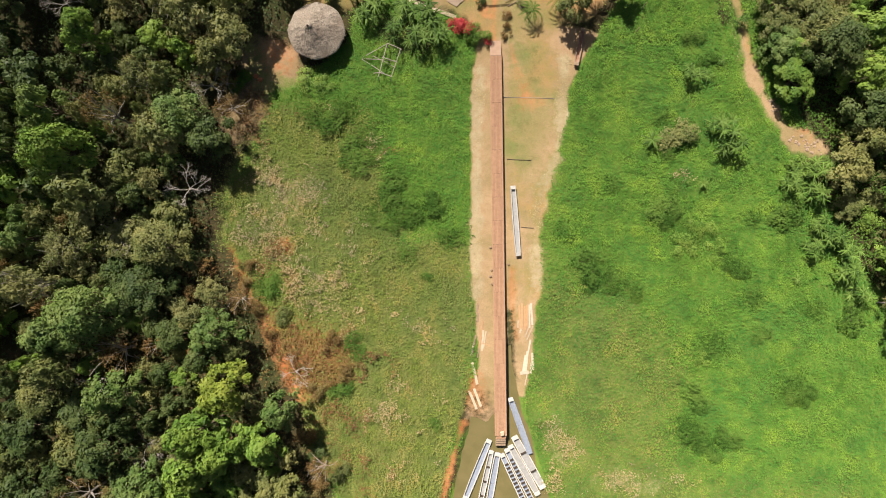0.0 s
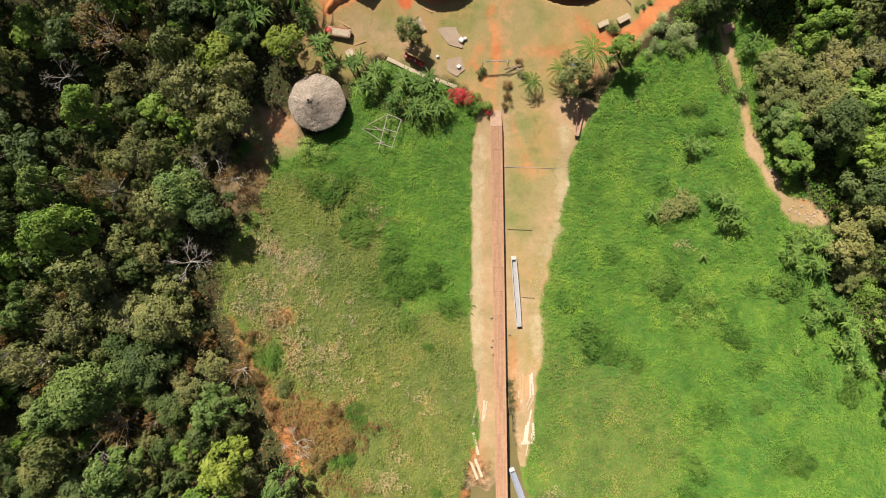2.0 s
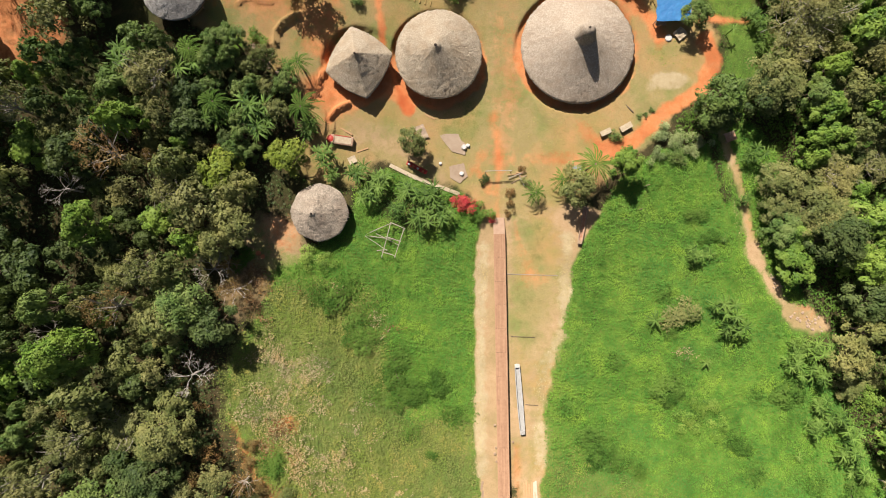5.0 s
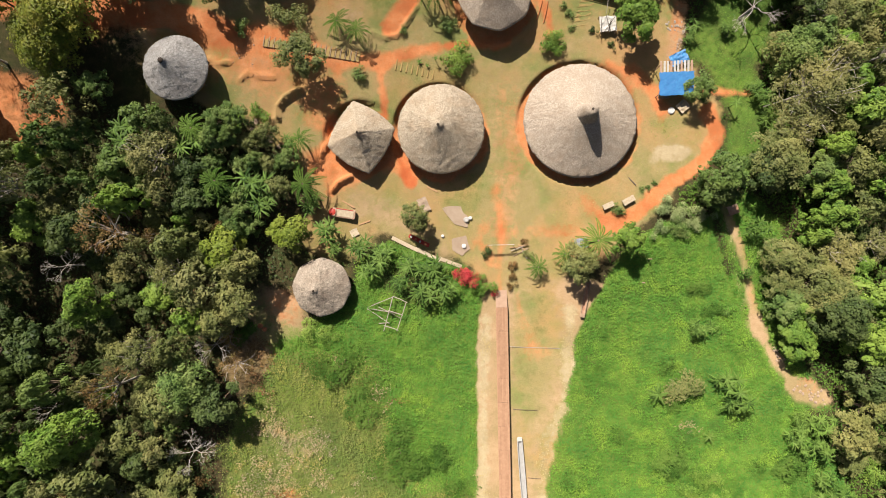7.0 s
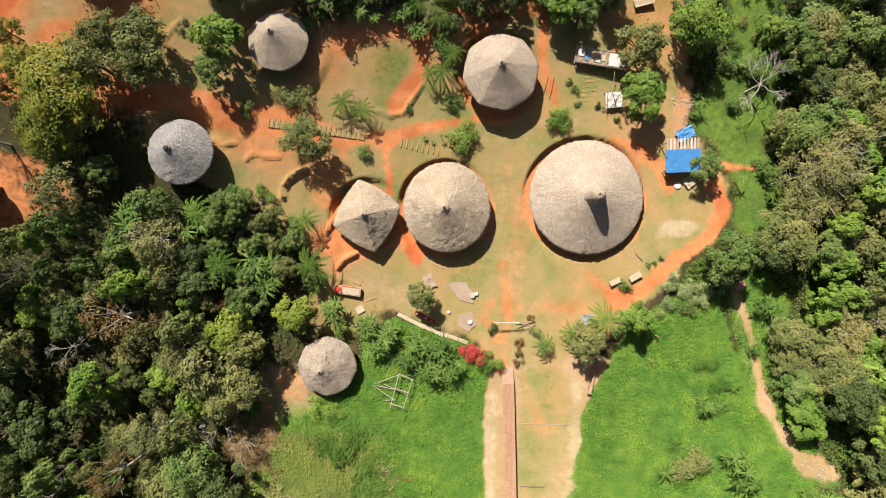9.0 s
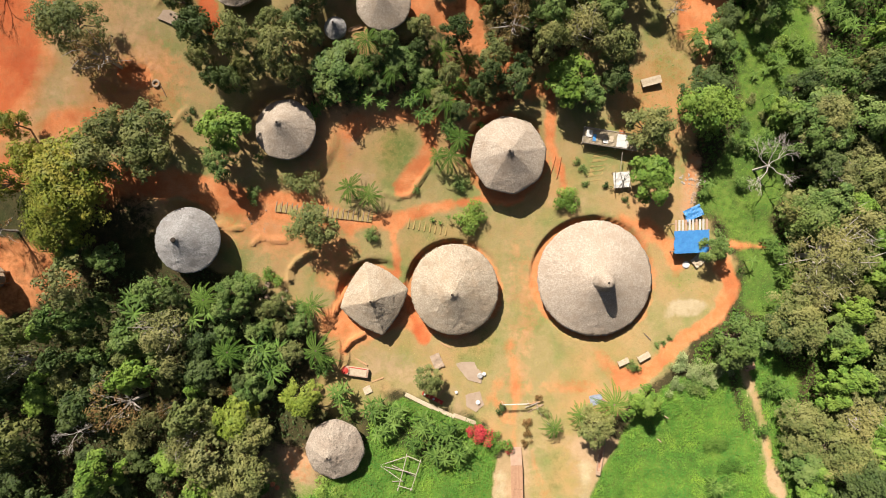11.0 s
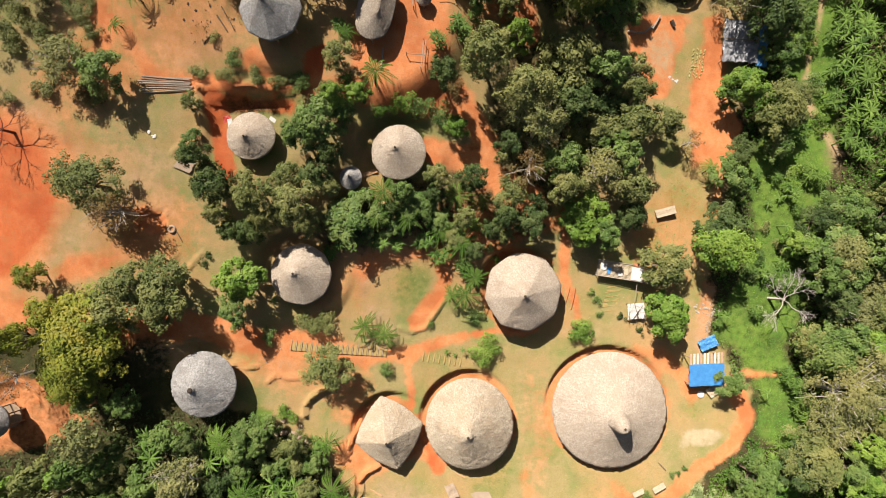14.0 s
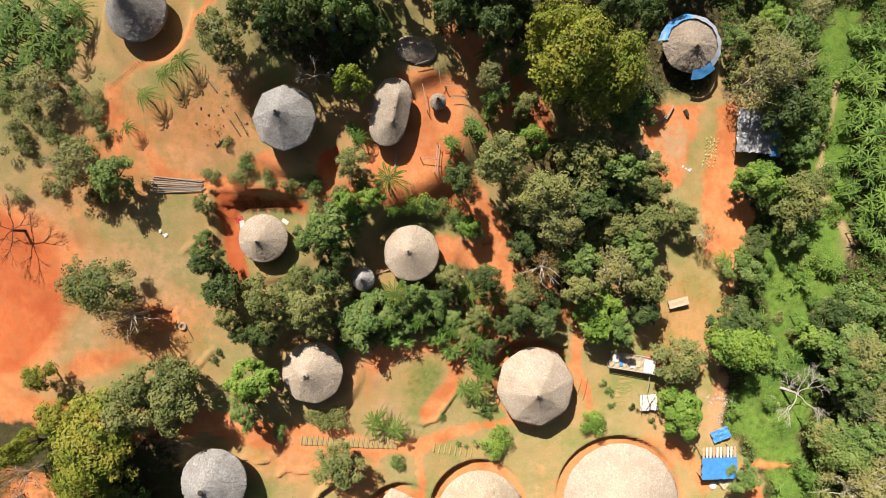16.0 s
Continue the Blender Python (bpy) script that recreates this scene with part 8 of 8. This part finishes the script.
def clothes_deck():
    x, y = 21.08, 81.49
    z = gz(x, y)
    d = thing("washing_deck", "raised pole deck hung with washing", "deck", pose(x, y, z, 0, 0, -9))
    for sx in (-3.8, -1.3, 1.3, 3.8):
        for sy in (-1.1, 1.1):
            v, f = tube([(sx, sy, -0.4), (sx, sy, 1.5)], [0.07, 0.06], 6)
            part("post", mesh_of("post", v, f, WOOD), None, d)
    for k in range(14):
        v, f = tube([(-3.9, -1.1 + 2.2 * k / 13, 1.3), (3.9, -1.1 + 2.2 * k / 13, 1.3)], [0.075, 0.07], 6)
        part("floor_pole", mesh_of("floor_pole", v, f, PALE), None, d)
    for sy in (-1.15, 1.15):
        for h in (1.15, 1.5):
            v, f = tube([(-4.0, sy, h), (4.0, sy, h)], [0.06, 0.055], 6)
            part("rail", mesh_of("rail", v, f, DEAD), None, d)
    for sx in (-4.0, 4.0):
        v, f = tube([(sx, -1.2, 1.5), (sx, 1.2, 1.5)], [0.06, 0.055], 6)
        part("rail", mesh_of("rail", v, f, DEAD), None, d)
    for mat, dx, dy, sx, sy, lab in [(WHITE, 1.75, -0.1, 1.6, 1.9, "white sheet drying"), (WHITE, -3.1, 0.3, 0.9, 1.0, "white cloth"), (TARP, -2.3, -0.2, 0.5, 1.0, "blue cloth"), (PALE, -1.2, 0.1, 0.9, 0.7, "cream cloth"), (WHITE, -0.6, -0.5, 0.7, 0.5, "white cloth"), (REDP, 3.1, 0.3, 0.8, 0.6, "red cloth"), (PALE, 2.9, -0.4, 0.8, 0.8, "cream cloth"), (CLAY, 1.6, 1.25, 0.9, 0.5, "orange cloth"), (PALE, 0.2, 0.0, 0.6, 0.9, "cream cloth")]:
        sheet(lab, dx, dy, sx, sy, 0, 1.62 if sy > 1.5 else 1.46, mat, 0.07, name="cloth", parent=d)


clothes_deck()


def tin_platform():
    x, y = 23.12, 75.62
    d = thing("drying_rack", "low rack of poles covered by a crumpled pale tin sheet", "rack", pose(x, y, gz(x, y), 0, 0, 5))
    sheet("crumpled whitish tin", 0, 0, 2.5, 2.3, 0, 0.75, TIN_W, 0.26, name="tin_sheet", parent=d)
    for k in range(5):
        v, f = tube([(-1.3 + 0.5 * k, -1.7 + 0.4 * (k % 2), 0.98), (-0.9 + 0.62 * (4 - k if k % 2 else k), 1.3 - 0.5 * (k % 3), 1.04)], [0.04, 0.03], 6)
        part("pole", mesh_of("pole", v, f, DARK), None, d)
    for sx in (-1.2, 1.2):
        for sy in (-1.2, 1.2):
            v, f = tube([(sx, sy, -0.3), (sx, sy, 0.8)], [0.06, 0.06], 6)
            part("leg", mesh_of("leg", v, f, WOOD), None, d)


tin_platform()
pole("pole", (22.88, 79.52, 1.6), (22.81, 77.09, 0.9), 0.05, DEAD, "pale pole leaning between deck and rack")

# ---- log steps and garden beds ----
ST_A, ST_B = Vector((-26.99, 71.49)), Vector((-14.24, 70.23))


LOG = plain("sunken_logs", (0.38, 0.29, 0.185), (0.27, 0.195, 0.12), 4.0)


def log_step(x, y, ln, turn, label, group, r=0.09, mat=LOG):
    """A log sunk into the slope with a trodden earth tread above it."""
    s = thing("step", label, "step", pose(x, y, gz(x, y), 0, 0, turn), group)
    v, f = tube([(-ln / 2, 0, 0.0), (0, 0.02, 0.01), (ln / 2, 0, 0.0)], [r, r * 0.95, r * 0.9], 8)
    part("log", mesh_of("log", v, f, mat), None, s)
    part("tread", box_bm((ln, 0.5, 0.1), None, 0.02), TURF, s, "trodden earth", pose(0, -0.33, -0.09))


for k in range(19):
    p = ST_A.lerp(ST_B, k / 18)
    log_step(p.x, p.y, 2.1, 80, "log step of the orange path", "path steps")
for k in range(8):
    x, y = Vector((-8.36, 69.42)).lerp(Vector((-2.84, 68.43)), k / 7)
    b = thing("garden_bed", "narrow raised bed of dry grass and earth", "bed", pose(x, y, gz(x, y), 0, 0, 78), "garden beds")
    v, f = tube([(-1.1, 0, -0.07), (0, 0.03, -0.06), (1.1, 0, -0.07)], [0.11, 0.13, 0.10], 8)
    part("ridge", mesh_of("ridge", v, f, TURF), None, b)
for k in range(8):
    x, y = Vector((19.03, 75.58)).lerp(Vector((20.31, 80.61)), k / 7)
    log_step(x, y, 2.2, 8, "shallow turf step up to the washing deck", "turf steps", 0.05, TURF)

# ---- the upper village ----
pole_rng = random.Random(3)
PA, PB = Vector((-44.73, 106.13)), Vector((-38.29, 105.84))
for k in range(11):
    o = (k - 5) * 0.17
    a, b = pole_rng.uniform(-0.5, 0.7), pole_rng.uniform(-0.7, 0.6)
    pole("pole", (PA.x + a, PA.y + o * 1.2 + pole_rng.uniform(-0.25, 0.25), 0.1 + 0.05 * (k % 3)), (PB.x + b, PB.y + o * 0.8, 0.1 + 0.05 * (k % 2)), 0.06 + 0.02 * (k % 2), DEAD if k % 4 else WOOD, "long brown pole in a stack on the slope", "stack of poles")


def tyre(x, y):
    bm = bmesh.new()
    n, m = 20, 8
    vs = [[bm.verts.new(((0.42 + 0.16 * math.cos(b)) * math.cos(a), (0.42 + 0.16 * math.cos(b)) * math.sin(a), 0.14 + 0.14 * math.sin(b))) for b in [2 * math.pi * j / m for j in range(m)]] for a in [2 * math.pi * i / n for i in range(n)]]
    for i in range(n):
        for j in range(m):
            bm.faces.new((vs[i][j], vs[(i + 1) % n][j], vs[(i + 1) % n][(j + 1) % m], vs[i][(j + 1) % m]))
    tagged(part("well_ring", bm, CEMENT, None, "", pose(x, y, gz(x, y))), "pale ring standing over a small pit", "ring")


tyre(-42.30, 87.43)
pole("pole", (-41.76, 87.26, 0.1), (-41.02, 85.71, 0.1), 0.05, BARK, "thin dark pole by the ring")
for a, b, r in [((-33.61, 113.67, 0.1), (-32.52, 111.90, 0.1), 0.10), ((-35.74, 110.61, 0.1), (-34.75, 111.46, 0.1), 0.09), ((-36.08, 118.45, 0.1), (-34.91, 116.93, 0.1), 0.10), ((-54.24, 119.03, 0.1), (-52.17, 116.91, 0.1), 0.09)]:
    pole("log", a, b, r, BARK, "short dark log lying on the slope", "logs on the slope", "log")
for k in range(11):
    x, y = Vector((-32.86, 114.50)).lerp(Vector((-31.63, 112.09)), k / 10)
    tagged(part("stake", box_bm((0.1, 0.1, 0.4), pose(x, y, gz(x, y) + 0.18), 0.01), PALE), "small pale stake in a row on the slope", "stake", "row of stakes")
for k in range(14):
    x, y = Vector((-49.38, 118.86)).lerp(Vector((-45.04, 121.26)), k / 13)
    pole("fence_stake", (x, y, -0.2), (x + 0.05, y, 0.4), 0.03, BARK, "twig stake of a low brushwood fence", "brushwood fence", "stake")


def shelter():
    x, y = 38.70, 115.77
    s = thing("shelter", "low shelter covered with black and silver plastic sheeting", "shelter", pose(x, y, gz(x, y), 0, 0, -4))
    for sx in (-2.2, 2.2):
        for sy in (-2.8, 2.8):
            v, f = tube([(sx, sy, -0.3), (sx, sy, 1.9)], [0.08, 0.07], 6)
            part("post", mesh_of("post", v, f, WOOD), None, s)
    v, f = tube([(-2.4, 0, 2.5), (2.4, 0, 2.5)], [0.07, 0.07], 6)
    part("ridge_pole", mesh_of("ridge_pole", v, f, WOOD), None, s)
    sheet("wrinkled black and silver plastic", 0, -0.1, 5.2, 6.4, 0, 2.25, TARP_B, 0.28, name="cover", parent=s)
    sheet("blue plastic edge", 3.4, -0.4, 1.9, 6.4, 0, 1.85, TARP, 0.2, (-0.25, 0), name="blue_cover", parent=s)


shelter()
for k in range(6):
    x, y = Vector((21.30, 111.59)).lerp(Vector((23.23, 111.20)), k / 5)
    plank(x, y, 3.6 - 0.12 * k, 0.30, 82 + 2 * (k % 3), TIN_W if k % 2 else PALE, "pale board in a stack by the orange yard", "stacked boards", 0.10 * (k % 2), 0.08)
for a, b in [((21.39, 116.50, 0.25), (23.89, 116.53, 0.25)), ((23.89, 116.53, 0.25), (25.51, 117.79, 0.25)), ((25.35, 117.21, 0.35), (26.58, 119.25, 0.35))]:
    pole("log", a, b, 0.13, DEAD, "pale log edging the orange yard", "edging logs", "log")
lb = pole("log", (28.48, 118.83, 0.2), (28.97, 117.96, 0.2), 0.3, DARK, "short dark stump lying in the yard", "", "log")
# fruit laid out in rows to dry
fruit_rng = random.Random(31)
COB = plain("yellow_cobs", (0.46, 0.43, 0.17), (0.33, 0.31, 0.12), 5.0)
FA, FB, FC = Vector((32.38, 114.92)), Vector((34.05, 114.74)), Vector((31.70, 111.01))
for r in range(4):
    for k in range(9):
        p = FA + (FB - FA) * (r / 3) + (FC - FA) * (k / 8)
        x, y = p.x + fruit_rng.uniform(-0.12, 0.12), p.y + fruit_rng.uniform(-0.15, 0.15)
        v, f = tube([(-0.2, 0, 0.08), (0, 0.04, 0.1), (0.2, 0, 0.08)], [0.06, 0.10, 0.06], 6)
        tagged(part("maize_cob", mesh_of("maize_cob", v, f, COB), None, None, "", pose(x, y, gz(x, y), 0, 0, fruit_rng.uniform(20, 120))), "pale yellow cob drying on the ground", "maize", "cobs drying in rows")


# frames of thin poles in the yard of the long house
for a, b in [((-7.91, 111.03, 0.9), (-8.28, 107.47, 0.9)), ((-7.61, 111.05, 0.9), (-7.98, 107.48, 0.9)), ((-10.10, 109.31, 0.9), (-7.83, 109.13, 0.9)), ((-9.81, 118.46, 0.8), (-9.19, 115.19, 0.8)), ((-10.69, 120.46, 0.8), (-8.81, 121.03, 0.9)), ((-7.83, 120.60, 1.0), (-7.54, 118.65, 1.0)), ((-6.97, 118.30, 1.2), (-5.02, 118.40, 1.2)), ((-6.24, 117.02, 1.0), (-4.05, 117.06, 1.0))]:
    pole("rail", a, b, 0.05, DEAD, "thin pale pole of a yard rack", "yard poles", "pole")
for x, y in [(-7.91, 111.07), (-8.28, 107.50), (-10.11, 109.35), (-6.97, 118.36), (-4.04, 117.12), (-9.20, 115.25)]:
    pole("post", (x, y, -0.3), (x, y, 1.2), 0.06, WOOD, "thin post of a yard rack", "yard posts", "post")
for x, y, ln, wide, turn in [(-15.40, 95.05, 2.0, 0.6, 20), (-14.30, 91.03, 2.4, 0.35, 8), (-11.02, 89.90, 2.0, 0.3, -30)]:
    plank(x, y, ln, wide, turn, SAWN, "sawn board lying by the round house", "boards by the round house", 0.05)
pole("trunk", (-13.40, 107.70, 0.15), (-13.13, 110.29, 0.2), 0.12, DEAD, "pale log in the yard of the long house", "", "log")
pole("rail", (12.50, 76.28, 0.12), (13.29, 79.16, 0.12), 0.07, EARTH, "orange pole beside the path", "path rails", "pole")
pole("rail", (13.53, 75.88, 0.12), (14.14, 79.02, 0.12), 0.07, EARTH, "orange pole beside the path", "path rails", "pole")

# plastic sheets over the patched roof
def roof_wrap(label, cx, cy, z, r, a0, a1, inner, outer, mat):
    """A crumpled strip of plastic lying over the rim of a round roof, degrees a0 to a1."""
    vs, fs, n = [], [], 40
    for top in (0.025, 0.0):
        for i in range(n + 1):
            a = radians(a0 + (a1 - a0) * i / n)
            for j in range(4):
                q = j / 3
                w = noise.noise(Vector((math.cos(a) * 4, math.sin(a) * 4, j * 0.7)))
                rr = r * (inner + (outer - inner) * q) + 0.22 * w
                vs.append((rr * math.cos(a), rr * math.sin(a), (1.0 - rr / r) * 0.68 * r + 0.2 + 0.12 * w + top))
    m = (n + 1) * 4
    for i in range(n):
        for j in range(3):
            p = i * 4 + j
            fs += [(p, p + 4, p + 5, p + 1), (m + p, m + p + 1, m + p + 5, m + p + 4)]
        fs += [(i * 4, m + i * 4, m + i * 4 + 4, i * 4 + 4), (i * 4 + 3, i * 4 + 7, m + i * 4 + 7, m + i * 4 + 3)]
    return tagged(part("plastic_sheet", mesh_of("plastic_sheet", vs, fs, mat), None, None, "", pose(cx, cy, z)), label, "sheet", "roof sheets")


PX, PY = 28.06, 127.35
roof_wrap("blue plastic strip wrapped over a thatched rim", PX, PY, 6.0, 4.1, 88, 172, 0.86, 1.10, TARP)
roof_wrap("pale blue plastic strip wrapped over a thatched rim", PX, PY, 6.0, 4.1, -45, 92, 0.88, 1.08, BLUE_GREY)
roof_wrap("bright blue plastic sheet hanging from a thatched rim", PX, PY, 5.96, 4.1, -88, -42, 0.92, 1.20, TARP)
for x, y, sx, sy, turn in [(-32.97, 100.85, 0.6, 1.2, 10), (-27.49, 101.35, 0.9, 0.5, -35), (-30.85, 101.97, 0.9, 0.4, 20)]:
    sheet("white sheet edge showing under the thatch", x, y, sx, sy, turn, 2.0, WHITE, 0.06)
sheet("red cloth hung beside the small house", -33.6, 101.6, 1.0, 0.8, 15, 1.4, REDP, 0.1)
